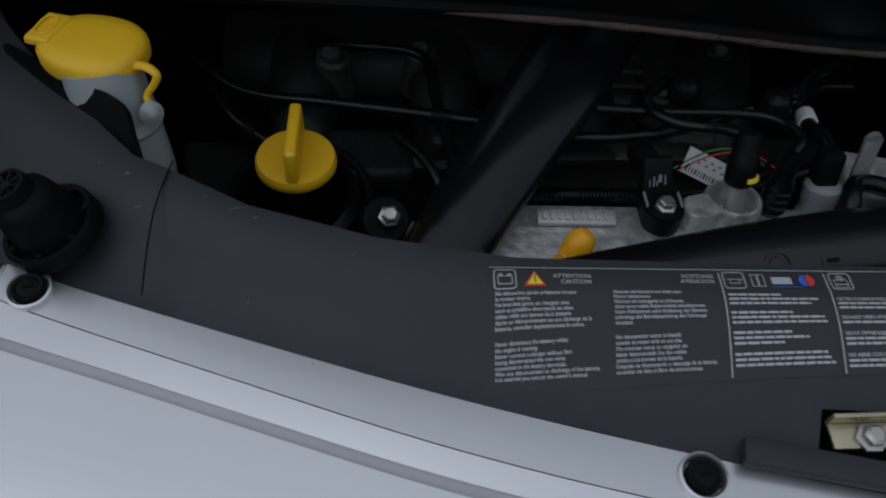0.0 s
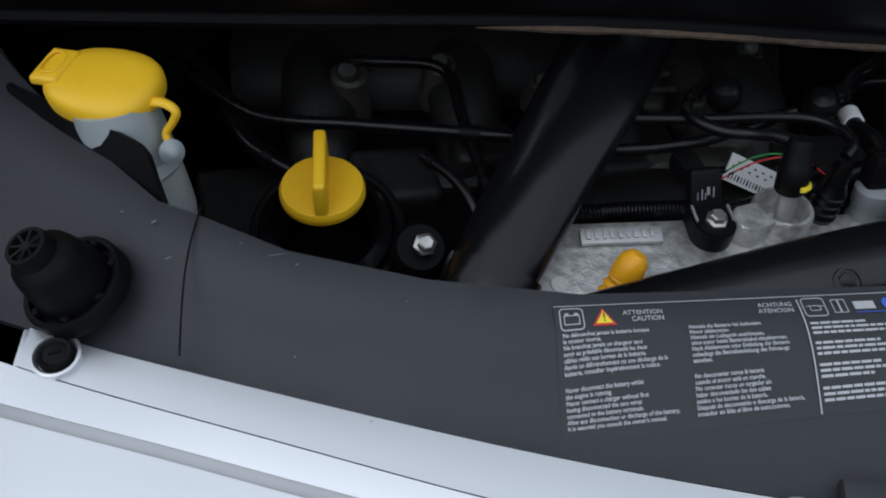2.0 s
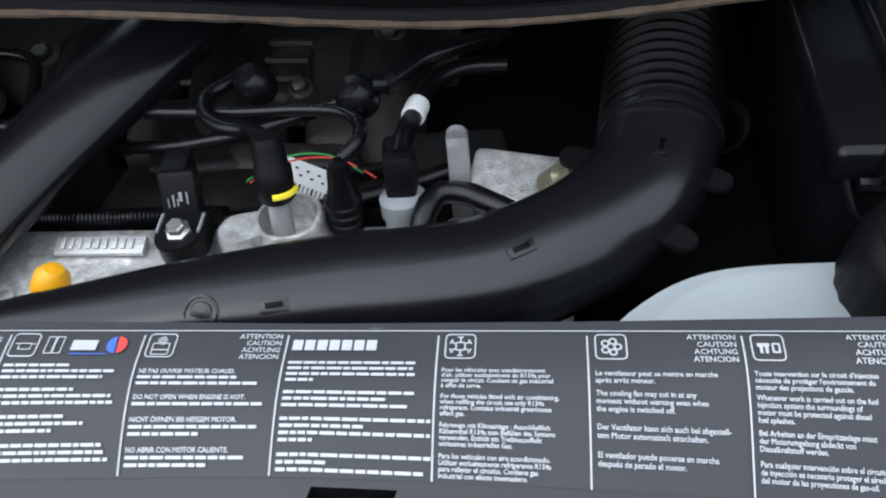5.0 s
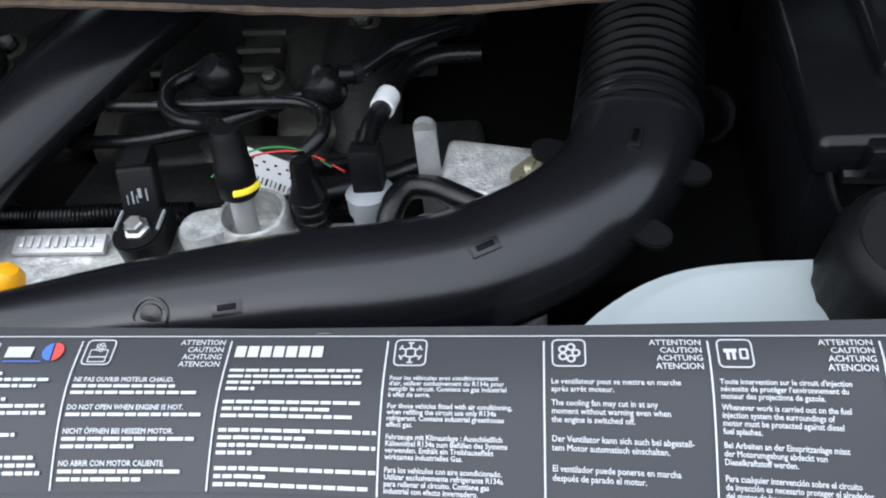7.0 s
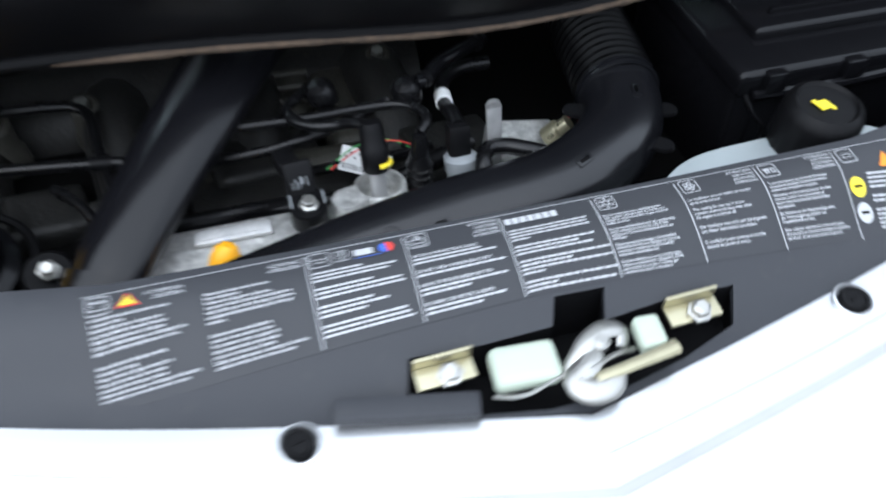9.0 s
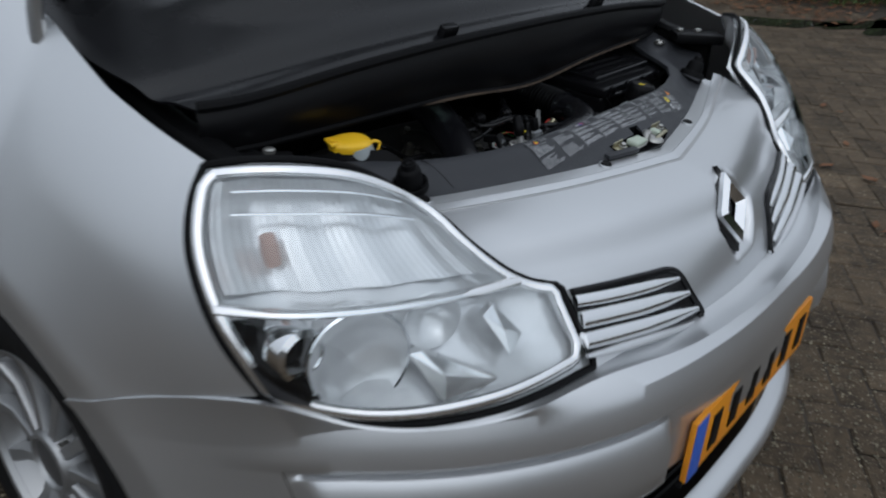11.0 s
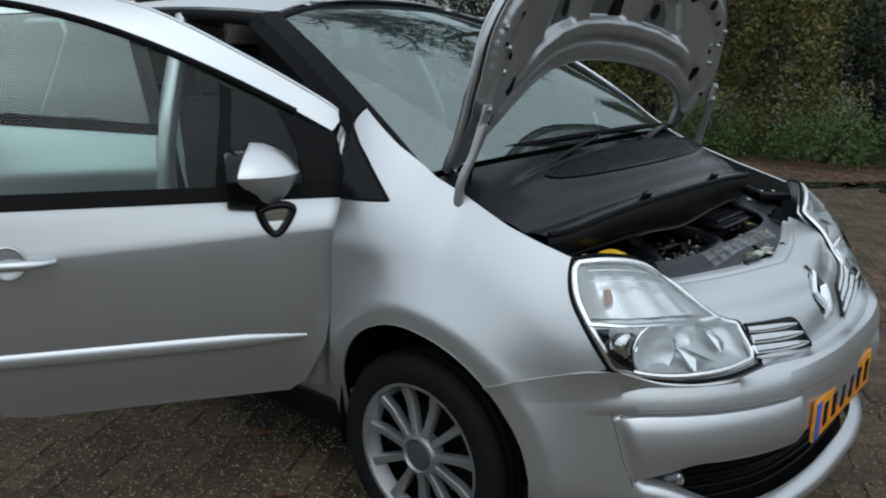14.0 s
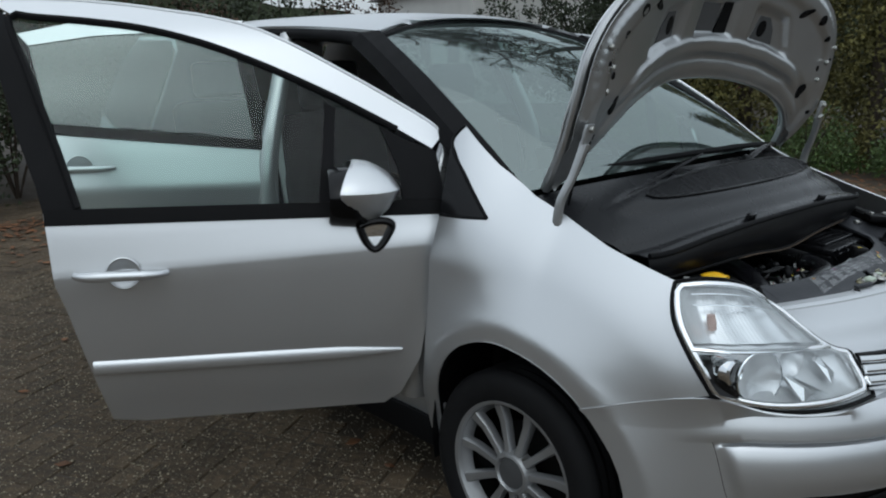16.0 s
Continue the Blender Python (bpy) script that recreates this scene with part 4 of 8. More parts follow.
def rear_door(f):
    q = lambda u: 1.352 + u

    def skin(poly, out, name, material, parent, label="", t=0.008):
        m = f(trimmed(poly, lambda y, z: (-side(y, z - 0.09 * smooth01(0.7, 1.0, z)) - out, y, z), 0.02, "door"))
        return thick(part(name, m, material, parent, label, angle=30), t)

    d = skin([(q(0), 1.098), (q(-0.01), 0.95), (q(-0.05), 0.56), (q(-0.08), 0.41), (q(-0.02), 0.392), (q(0.58), 0.392), (q(0.63), 0.42), (q(0.65), 0.55), (q(0.71), 0.70), (q(0.79), 0.80), (q(0.81), 1.178)], 0.0, "rear_door", SILVER, car, "silver rear door, swung open" if f is swung2 else "closed silver rear door")
    skin([(q(0.07), 1.555), (q(0.35), 1.56), (q(0.65), 1.545), (q(0.85), 1.50), (q(0.815), 1.46), (q(0.6), 1.495), (q(0.35), 1.512), (q(0.12), 1.51)], 0.0, "window_frame", SILVER, d, "silver upper window frame")
    skin([(q(0), 1.105), (q(0.07), 1.555), (q(0.12), 1.51), (q(0.055), 1.11)], 0.001, "pillar_trim", TRIM, d, "black pillar trim")
    skin([(q(0.75), 1.18), (q(0.815), 1.46), (q(0.85), 1.50), (q(0.81), 1.19)], 0.001, "pillar_trim", TRIM, d, "black pillar trim")
    skin([(q(0), 1.088), (q(0.81), 1.168), (q(0.81), 1.204), (q(0), 1.124)], 0.006, "waist_seal", RUBBER, d, "black rubber waist seal", 0.015)
    g = part("window_glass", f(trimmed([(q(0.05), 1.115), (q(0.76), 1.185), (q(0.815), 1.46), (q(0.6), 1.497), (q(0.35), 1.514), (q(0.11), 1.515)], lambda y, z: (-side(y, z - 0.09) + 0.006, y, z), 0.05)), RGLASS, d, "tinted side window")
    g.visible_shadow = False
    hy, hz = q(0.66), 1.045
    x = -side(hy, hz - 0.09)
    part("handle_recess", f(lathe([(0.047, 0.003), (0.043, 0.0045), (0.035, -0.001), (0.0, -0.002)], (x - 0.0005, hy, hz), (-1, 0, 0), 32, False)), SILVER, d)
    part("handle", f(tube([(x - 0.010, hy - 0.115, hz), (x - 0.030, hy - 0.085, hz), (x - 0.036, hy, hz), (x - 0.030, hy + 0.095, hz), (x - 0.012, hy + 0.123, hz)], [0.007, 0.012, 0.0125, 0.0135, 0.009], 12, 30, up=(0, 0, 1))), SILVER, d, "silver door handle")
    skin([(q(0.02), 1.08), (q(0.0), 0.45), (q(0.58), 0.45), (q(0.77), 1.15)], -0.06, "door_lining", SEATC, d, "dark door lining")


rear_door(swung2)
rear_door(_ld)

# rear quarter, roof, pillars, tailgate
_q = [(2.165, 1.02), (2.145, 0.80), (2.065, 0.70)] + [(2.46 + (y + 0.02), z) for y, z in [(arch_y(z, True), z) for z in np.linspace(0.5, 0.70, 6)]] + [(2.46, 0.711)] + [(2.46 + (y + 0.02), z) for y, z in [(arch_y(z, False), z) for z in np.linspace(0.70, 0.30, 10)]] + [(2.95, 0.30), (3.0, 0.6), (2.97, 1.0), (2.85, 1.35), (2.7, 1.5), (2.3, 1.50), (2.205, 1.44)]
qp = trimmed(_q, right, 0.03, "side")
for m in (qp, mirm(qp)):
    thick(part("rear_quarter", m, SILVER, car, "silver rear quarter panel"), 0.006)
qw = trimmed([(2.180, 1.06), (2.60, 1.08), (2.88, 1.14), (2.84, 1.33), (2.70, 1.48), (2.32, 1.485), (2.215, 1.43)], lambda y, z: (-side(y, z) - 0.004, y, z), 0.05, "side")
for m in (qw, mirm(qw)):
    thick(part("quarter_window", m, PILLAR, car, "dark rear quarter window"), 0.004)
sillp = trimmed([(0.30, 0.25), (2.12, 0.25), (2.12, 0.40), (0.30, 0.40)], lambda y, z: (-side(y, z) + 0.03, y, z), 0.05, "side")
for m in (sillp, mirm(sillp)):
    thick(part("sill", m, SILVER, car, "silver door sill"), 0.01)
roof_side = [(-0.545, 0.86, 1.508), (-0.578, 1.2, 1.525), (-0.585, 1.7, 1.525), (-0.57, 2.3, 1.505), (-0.54, 2.72, 1.46)]
rs = spl(roof_side, 40)
R_ = np.stack([rs * np.array([-k, 1, 1]) * 1.0 + np.array([0, -0.10 * (1 - k * k) * 0 + 0, 0.062 * (1 - abs(k) ** 2.2)]) for k in np.linspace(-1, 1, 25)])
R_[:, 0, 1] += 0.085 * (1 - np.linspace(-1, 1, 25) ** 2)
R_[:, 0, 2] += 0.02 * (1 - np.linspace(-1, 1, 25) ** 2) * 0
thick(part("roof", gridm(R_), SILVER, car, "silver roof"), 0.01)
tg = coons(R_[:, -1][::-1], both([(-0.74, 2.98, 0.55), (-0.4, 3.02, 0.55), (0, 3.03, 0.55)], 13)[::-1], spl([tuple(R_[-1, -1]), (0.66, 2.93, 1.0), (0.74, 2.98, 0.55)], 16), spl([tuple(R_[0, -1]), (-0.66, 2.93, 1.0), (-0.74, 2.98, 0.55)], 16))
thick(part("tailgate", gridm(tg, flip=True), SILVER, car, "silver tailgate"), 0.01)
part("rear_bumper", block((0, 2.96, 0.42), (1.56, 0.14, 0.30), 0.05, seg=4), SILVER, car, "silver rear bumper")
part("rear_window", block((0, 2.965, 1.18), (1.0, 0.02, 0.30), 0.01, (14, 0, 0)), TRIM, car)

ws_b = both([(-0.70, 0.055, 1.085), (-0.60, -0.02, 1.112), (-0.35, -0.105, 1.138), (0, -0.135, 1.148)], 20)
ws_t = R_[:, 0] - np.array([0, 0.012, 0.010])
_i = np.linspace(0, 24, 39)
ws_t = np.stack([np.interp(_i, np.arange(25), ws_t[:, j]) for j in range(3)], 1)
if ws_t[0, 0] > 0:
    ws_t = ws_t[::-1]
ap = spl([tuple(ws_t[0]), (-0.605, 0.57, 1.375), (-0.655, 0.29, 1.222), tuple(ws_b[0])], 24)
WS = coons(ws_t, ws_b, ap, mir(ap))
_u, _v = np.meshgrid(np.linspace(0, 1, 39), np.linspace(0, 1, 24))
WS += (4 * _u * (1 - _u) * 4 * _v * (1 - _v))[:, :, None] * np.array([0, -0.018, 0.03])
w = part("windscreen", gridm(WS, flip=True), WGLASS, car, "raked tinted windscreen")
w.visible_shadow = False
part("windscreen_seal", tube(np.concatenate([ap[::-1], ws_t[1:], mir(ap)[1:]]), 0.012, 8, 120, flat=0.8), RUBBER, car, "black windscreen seal")
for s in (1, -1):
    apw = np.array([[0.3 + 0.7 * smooth01(1.10, 1.19, p[2]), 1, 1] for p in ap])
    pl = np.stack([ap + apw * np.array([-0.004, 0.0, 0.004]), ap + apw * np.array([-0.038, 0.05, 0.002]), ap + apw * np.array([-0.042, 0.085, -0.030])])
    m = gridm(pl)
    thick(part("a_pillar", m if s == 1 else mirm(m), PILLAR, car, "black windscreen pillar"), 0.02)
    # door opening frame and B-pillar
    fr_ = spl([(-0.655, 0.34, 1.20), (-0.60, 0.62, 1.36), (-0.560, 0.90, 1.475), (-0.565, 1.2, 1.505), (-0.57, 1.75, 1.505), (-0.565, 2.3, 1.485)], 50)
    m = tube(fr_, 0.024, 10, 60)
    part("roof_rail", m if s == 1 else mirm(m), PILLAR, car, "black roof rail and door seal")
    m = tube([(-0.76, 1.24, 0.42), (-0.765, 1.26, 0.9), (-0.745, 1.27, 1.08), (-0.66, 1.32, 1.30), (-0.57, 1.38, 1.50)], [0.05, 0.045, 0.04, 0.035, 0.03], 12, 30, flat=1.0)
    part("b_pillar", m if s == 1 else mirm(m), SILVER_IN, car, "silver door pillar")
    m = tube([(-0.76, 0.44, 0.40), (-0.765, 0.39, 0.9), (-0.75, 0.38, 1.0), (-0.655, 0.40, 1.20)], [0.05, 0.04, 0.030, 0.022], 12, 24)
    part("hinge_pillar", m if s == 1 else mirm(m), SILVER_IN, car, "silver hinge pillar")
part("floor_pan", block((0, 1.25, 0.26), (1.46, 3.2, 0.10), 0.02), RUBBER, car)
# bulkhead blackened to carry the shade behind the engine
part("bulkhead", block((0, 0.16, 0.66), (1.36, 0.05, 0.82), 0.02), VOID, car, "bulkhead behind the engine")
part("dashboard", block((0, 0.34, 0.93), (1.30, 0.42, 0.22), 0.07, seg=4), SEATC, car, "dark dashboard")


def seat(x, y):
    s = part("seat", block((x, y, 0.55), (0.50, 0.50, 0.18), 0.06, seg=4), SEATC, car, "dark cloth car seat")
    part("backrest", block((x, y + 0.30, 0.90), (0.48, 0.14, 0.62), 0.06, (-14, 0, 0), 4), SEATC, s)
    part("headrest", block((x, y + 0.385, 1.30), (0.25, 0.09, 0.17), 0.04, (-8, 0, 0), 4), SEATC, s)


for x in (-0.36, 0.36):
    seat(x, 1.05)
    seat(x, 1.95)
part("steering_wheel", tube([(-0.0 + 0.36 + 0.18 * math.cos(a), 0.60 + 0.05 * math.sin(a), 0.98 + 0.17 * math.sin(a)) for a in np.linspace(0, 2 * math.pi, 16)], 0.014, 8, 50), RUBBER, car, "black steering wheel")
part("seat_belt", tube([(-0.60, 1.42, 1.36), (-0.61, 1.41, 1.1), (-0.58, 1.40, 0.85), (-0.52, 1.35, 0.62)], 0.022, 6, 24, flat=0.12), BELTC, car, "light seat belt")
part("rear_view_mirror", block((0, 0.80, 1.42), (0.22, 0.03, 0.065), 0.012, seg=3), TRIM, car)

# door mirror: a pointed cap with a crease, black housing behind it, small mirror on a loop below
def mirror_on(flipx):
    f = mirm if flipx else same
    F, O, U = np.array([0.84, -0.54, 0.0]), np.array([-0.54, -0.84, 0.0]), np.array([0.0, 0.0, 1.0])
    c = np.array([-0.948, 0.432, 1.072])
    if flipx:
        F, O, c = np.array([0.0, -1.0, 0.0]), np.array([-1.0, 0.0, 0.0]), np.array([-0.945, 0.40, 1.072])

    def loop(d, hu, hd, l, sh=0.0, sweep=0.0):
        """One section across the mirror: pointed at both ends, so that a crease runs along it."""
        out = []
        for k in range(40):
            a = 2 * math.pi * k / 40
            o = math.cos(a)
            h = (hu if a < math.pi else hd) * (1 - abs(o) ** 2.2) ** 0.8
            out.append(c + F * (d - sweep * abs(o) ** 1.6) + O * (l * o) + U * ((h if a < math.pi else -h) + sh))
        return out

    def shell(rows, cap=False):
        v, q = gridm(np.array([loop(*r) for r in rows]), wrap=True)
        return v, q + ([tuple(range(len(v) - 40, len(v)))] if cap else [])

    house_ = shell([(-0.065, 0.050, 0.066, 0.082, -0.008), (-0.095, 0.055, 0.074, 0.090, -0.008), (-0.108, 0.064, 0.086, 0.100, -0.006), (-0.100, 0.071, 0.094, 0.106, -0.006), (-0.055, 0.073, 0.098, 0.110, -0.006), (-0.03, 0.062, 0.098, 0.104, -0.008), (-0.005, 0.035, 0.094, 0.088, -0.010), (0.012, 0.01, 0.085, 0.06, -0.012)], True)
    b = part("door_mirror", f(house_), TRIM, car, "silver-capped door mirror on a black base", angle=60)
    rows = [(-0.040, 0.076, 0.084, 0.114, 0.006, 0.040), (-0.030, 0.080, 0.094, 0.118, 0.006, 0.036), (0.002, 0.0765, 0.096, 0.116, 0.006, 0.020), (0.032, 0.063, 0.087, 0.107, 0.006, 0.008), (0.058, 0.045, 0.068, 0.096, 0.008, 0), (0.076, 0.025, 0.042, 0.084, 0.010, 0), (0.087, 0.008, 0.016, 0.070, 0.012, 0), (0.090, 0.001, 0.002, 0.055, 0.012, 0)]
    part("mirror_cap", f(shell(rows, True)), SILVER, b, "silver mirror cap with a crease", angle=22)
    part("mirror_glass", f((np.array(loop(-0.070, 0.050, 0.075, 0.082, -0.008)), [tuple(range(40))])), MIRROR, b, smooth=False)
    foot = c - O * 0.10 - F * 0.02 - U * 0.055
    part("mirror_arm", f(tube([tuple(c - O * 0.02 - U * 0.085), tuple(c - O * 0.06 - U * 0.085), tuple(foot - O * 0.03)], [0.030, 0.030, 0.036], 12, 16)), TRIM, b)
    tc = c + F * 0.024 - U * 0.126 + O * 0.03
    tear = [tuple(tc + F * (0.88 * x) + U * (0.88 * z)) for x, z in ((-0.052, 0.030), (-0.02, 0.042), (0.03, 0.045), (0.052, 0.032), (0.040, 0.0), (0.012, -0.040), (-0.006, -0.048), (-0.026, -0.032), (-0.046, 0.008))]
    part("mirror_loop", f(tube(tear + tear[:1], 0.0115, 8, 60)), TRIM, b, "black loop under the mirror")
    part("blind_spot_mirror", f((np.array([tuple(np.array(p) - O * 0.004) for p in spl(tear + tear[:1], 24)[:-1]]), [tuple(range(23))])), MIRROR, b, smooth=False)


mirror_on(False)
mirror_on(True)


# ---- open bonnet ----
_BE = np.array([(1.06, 0.01), (1.10, -0.005), (1.18, -0.065), (1.25, -0.105), (1.35, -0.135), (1.46, -0.155), (1.60, -0.185), (1.80, -0.22)])


def bon_y(x, z):
    """Depth of the raised bonnet's inner panel: edges stand forward, the middle lies back."""
    return float(np.interp(z, _BE[:, 0], _BE[:, 1])) + 0.065 * (1 + math.cos(math.pi * min(1, abs(x) / 0.70))) * (1 - 0.35 * min(1, max(0, (z - 1.2) / 0.5)))


arch_b = [(-0.665, 1.095), (-0.61, 1.175), (-0.54, 1.248), (-0.44, 1.310), (-0.30, 1.356), (-0.15, 1.380), (0.0, 1.387)]
outer_b = [(-0.667, 1.095), (-0.700, 1.19), (-0.722, 1.27), (-0.718, 1.36), (-0.703, 1.46), (-0.655, 1.545), (-0.52, 1.64), (-0.28, 1.72), (0.0, 1.75)]
a_ = spl([(x, 0, z) for x, z in arch_b], 30)[:, [0, 2]]
o_ = spl([(x, 0, z) for x, z in outer_b], 40)[:, [0, 2]]
half = [tuple(p) for p in o_] + [tuple(p) for p in a_[::-1]]
loop_b = [tuple(p) for p in o_] + [(-x, z) for x, z in o_[::-1][1:]] + [(-x, z) for x, z in a_] + [tuple(p) for p in a_[::-1][1:]]
bonnet = part("bonnet", trimmed(loop_b, lambda x, z: (x, bon_y(x, z) + 0.028, z), 0.03), SILVER, car, "raised silver bonnet", angle=30)
thick(bonnet, 0.004, 0)


_AX, _AZ = np.array([p[0] for p in arch_b][::-1]) * -1, np.array([p[1] for p in arch_b][::-1])
_OC = o_[1:]


def plateau(x, a, b, soft):
    return smooth01(a, a + soft, x) * (1 - smooth01(b - soft, b, x))


def bonnet_relief(x, z):
    """Pressed beams and pockets of the inner panel: height towards the viewer."""
    ax = abs(x)
    d = z - float(np.interp(ax, _AX, _AZ))
    e = float(np.min(np.hypot(_OC[:, 0] + ax, _OC[:, 1] - z)))
    h = 0.010 * smooth01(0.095, 0.125, d)
    h = max(h, 0.018 * plateau(d, 0.055, 0.128, 0.024) * (1 - smooth01(0.46, 0.56, ax)))
    h = max(h, 0.006 * plateau(d, 0.004, 0.055, 0.016))
    h = max(h, 0.022 * plateau(e, 0.006, 0.098, 0.030))
    pocket = plateau(d, 0.112, 0.240, 0.022) * max(plateau(ax, 0.195, 0.425 - 0.55 * max(0, d - 0.15), 0.024), plateau(ax + 0.3, 0.0, 0.300 + 0.120, 0.022))
    return h - 0.022 * pocket


inner = trimmed(loop_b, lambda x, z: (x, bon_y(x, z) - bonnet_relief(x, z), z), 0.0095)
thick(part("inner_panel", inner, SILVER_IN, bonnet, "pressed silver inner bonnet panel", angle=75), 0.002, 0)
part("bonnet_rim", tube([(x, bon_y(x, z) + 0.010, z) for x, z in loop_b[::4]] + [(loop_b[0][0], bon_y(*loop_b[0]) + 0.010, loop_b[0][1])], 0.011, 8, 240), SILVER_IN, bonnet, "folded bonnet edge")
# pressed openings of several outlines: dark plates, the shade put into their colour
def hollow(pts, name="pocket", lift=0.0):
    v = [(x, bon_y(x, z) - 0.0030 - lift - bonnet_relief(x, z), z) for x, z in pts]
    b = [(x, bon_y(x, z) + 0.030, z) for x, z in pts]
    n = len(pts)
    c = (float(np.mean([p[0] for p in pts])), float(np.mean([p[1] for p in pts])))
    part(name, (v + b, [tuple(range(n))] + [(i, (i + 1) % n, n + (i + 1) % n, n + i) for i in range(n)]), POCKET if name == "pocket" else RUBBER, bonnet, "dark plate painted as the shade of an opening in the bonnet frame", smooth=False)


def oval(cx, cz, rx, rz, n=16, a0=0.0):
    return [(cx + rx * math.cos(t) * math.cos(a0) - rz * math.sin(t) * math.sin(a0), cz + rx * math.cos(t) * math.sin(a0) + rz * math.sin(t) * math.cos(a0)) for t in np.linspace(0, 2 * math.pi, n, endpoint=False)]


# middle opening: paler plate, then a blacker one for its shaded right half
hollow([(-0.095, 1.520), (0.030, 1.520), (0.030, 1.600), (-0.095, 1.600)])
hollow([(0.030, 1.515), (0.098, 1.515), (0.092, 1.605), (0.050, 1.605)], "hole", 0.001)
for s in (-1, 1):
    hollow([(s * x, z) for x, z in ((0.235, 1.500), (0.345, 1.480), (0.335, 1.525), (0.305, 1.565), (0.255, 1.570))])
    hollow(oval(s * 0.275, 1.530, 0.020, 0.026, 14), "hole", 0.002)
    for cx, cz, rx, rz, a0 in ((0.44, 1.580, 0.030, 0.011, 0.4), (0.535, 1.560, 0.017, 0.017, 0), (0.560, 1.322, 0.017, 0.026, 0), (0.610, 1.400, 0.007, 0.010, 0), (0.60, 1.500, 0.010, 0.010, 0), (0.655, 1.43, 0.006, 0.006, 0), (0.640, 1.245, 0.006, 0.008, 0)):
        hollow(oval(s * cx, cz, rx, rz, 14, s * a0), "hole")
    # gooseneck hinge
    hb = [(s * 0.728, -0.085, 1.00), (s * 0.728, -0.092, 1.08), (s * 0.716, -0.118, 1.15), (s * 0.700, -0.140, 1.235)]
    hg = part("bonnet_hinge", tube(hb, [0.016, 0.014, 0.012, 0.015], 8, 24, flat=0.7), SILVER_IN, car, "silver gooseneck bonnet hinge")
    part("hinge_plate", block((s * 0.695, -0.142, 1.250), (0.032, 0.012, 0.070), 0.004, (14, 0, 0)), SILVER_IN, hg)
    for z in (1.225, 1.27):
        part("hinge_bolt", lathe([(0.009, 0), (0.009, 0.008), (0.006, 0.011), (0, 0.011)], (s * 0.695, -0.146 - 0.25 * (z - 1.25), z), (0, -1, 0), 8, False), STEEL, hg)
    for x, z in ((0.630, 1.36), (0.640, 1.42), (0.665, 1.47)):
        part("bonnet_bolt", lathe([(0.008, 0), (0.008, 0.007), (0.005, 0.010), (0, 0.010)], (s * x, bon_y(s * x, z) - bonnet_relief(s * x, z), z), (0, -1, 0), 8, False), STEEL, bonnet)
part("washer_hose", tube([(-0.685, -0.145, 1.24), (-0.690, -0.13, 1.19), (-0.700, -0.11, 1.13), (-0.69, -0.09, 1.07)], 0.004, 6, 20), RUBBER, bonnet, "thin black washer hose")

# ---- cowl below the windscreen ----
cowl = thing("cowl_panel", (0, -0.2, 0.9), "black plastic scuttle cover under the windscreen", "car part")
cf = both([(-0.655, -0.315, 0.965), (-0.60, -0.335, 0.968), (-0.4, -0.352, 0.985), (-0.2, -0.358, 0.993), (0, -0.360, 0.995)], 24)
cb = both([(-0.70, 0.035, 1.072), (-0.60, -0.035, 1.100), (-0.35, -0.118, 1.125), (0, -0.148, 1.134)], 24)
cl = spl([tuple(cf[0]), (-0.705, -0.18, 1.005), tuple(cb[0])], 30)
CT = coons(cf, cb, cl, mir(cl))
_u, _v = np.meshgrid(np.linspace(-1, 1, 47), np.linspace(0, 1, 30))
CT[:, :, 2] += 0.018 * np.sin(np.pi * _v) * (1 - _u**2) + 0.012 * (1 - np.clip((np.hypot(_u / 0.80, (_v - 0.60) / 0.28) - 0.9) / 0.12, 0, 1)) - 0.010 * np.exp(-((_v - 0.16) / 0.05) ** 2)
thick(part("cowl_top", gridm(CT), COWLTOP, cowl, "ribbed black scuttle top"), 0.004)
low = cf + np.array([0, 0.012, -0.085])
low[:, 2] = 0.902 - 0.020 * np.exp(-(((low[:, 0] - 0.06) / 0.17) ** 2))
FB = np.stack([cf + t * (low - cf) + np.array([0, -0.012 * math.sin(math.pi * t), 0]) for t in np.linspace(0, 1, 8)])
thick(part("cowl_front", gridm(FB, flip=True), COWL, cowl, "black front face of the scuttle"), 0.004)
part("cowl_bead", tube(cf + np.array([0, -0.004, 0.004]), 0.008, 8, 100), RUBBER, cowl, "rubber sealing bead")
_felt = np.array([p + np.array([0, -0.0035, -0.0025]) for p in low[12:42]])
_rf = random.Random(14)
part("felt_edge", tube(_felt, [0.0012] * 6 + [0.0022, 0.0028] + [_rf.uniform(0.0030, 0.0044) for k in range(60)] + [0.0018], 8, 240, flat=0.85), FOAM, cowl, "frayed brown felt edge")
part("under_seal", tube(low, 0.006, 8, 90), RUBBER, cowl)
for x, y, z in ((-0.193, -0.345, 1.004), (0.28, -0.345, 1.002)):
    part("cowl_clip", block((x, y, z), (0.038, 0.016, 0.036), 0.005, (20, 0, 0)), TRIM, cowl)


def ct(u, v):
    """A point of the scuttle top: u across (-1 to 1), v from front to back."""
    i, j = v * 29, (u + 1) * 23
    i0, j0 = min(28, int(i)), min(45, int(j))
    a, b = i - i0, j - j0
    return (1 - a) * ((1 - b) * CT[i0, j0] + b * CT[i0, j0 + 1]) + a * ((1 - b) * CT[i0 + 1, j0] + b * CT[i0 + 1, j0 + 1])


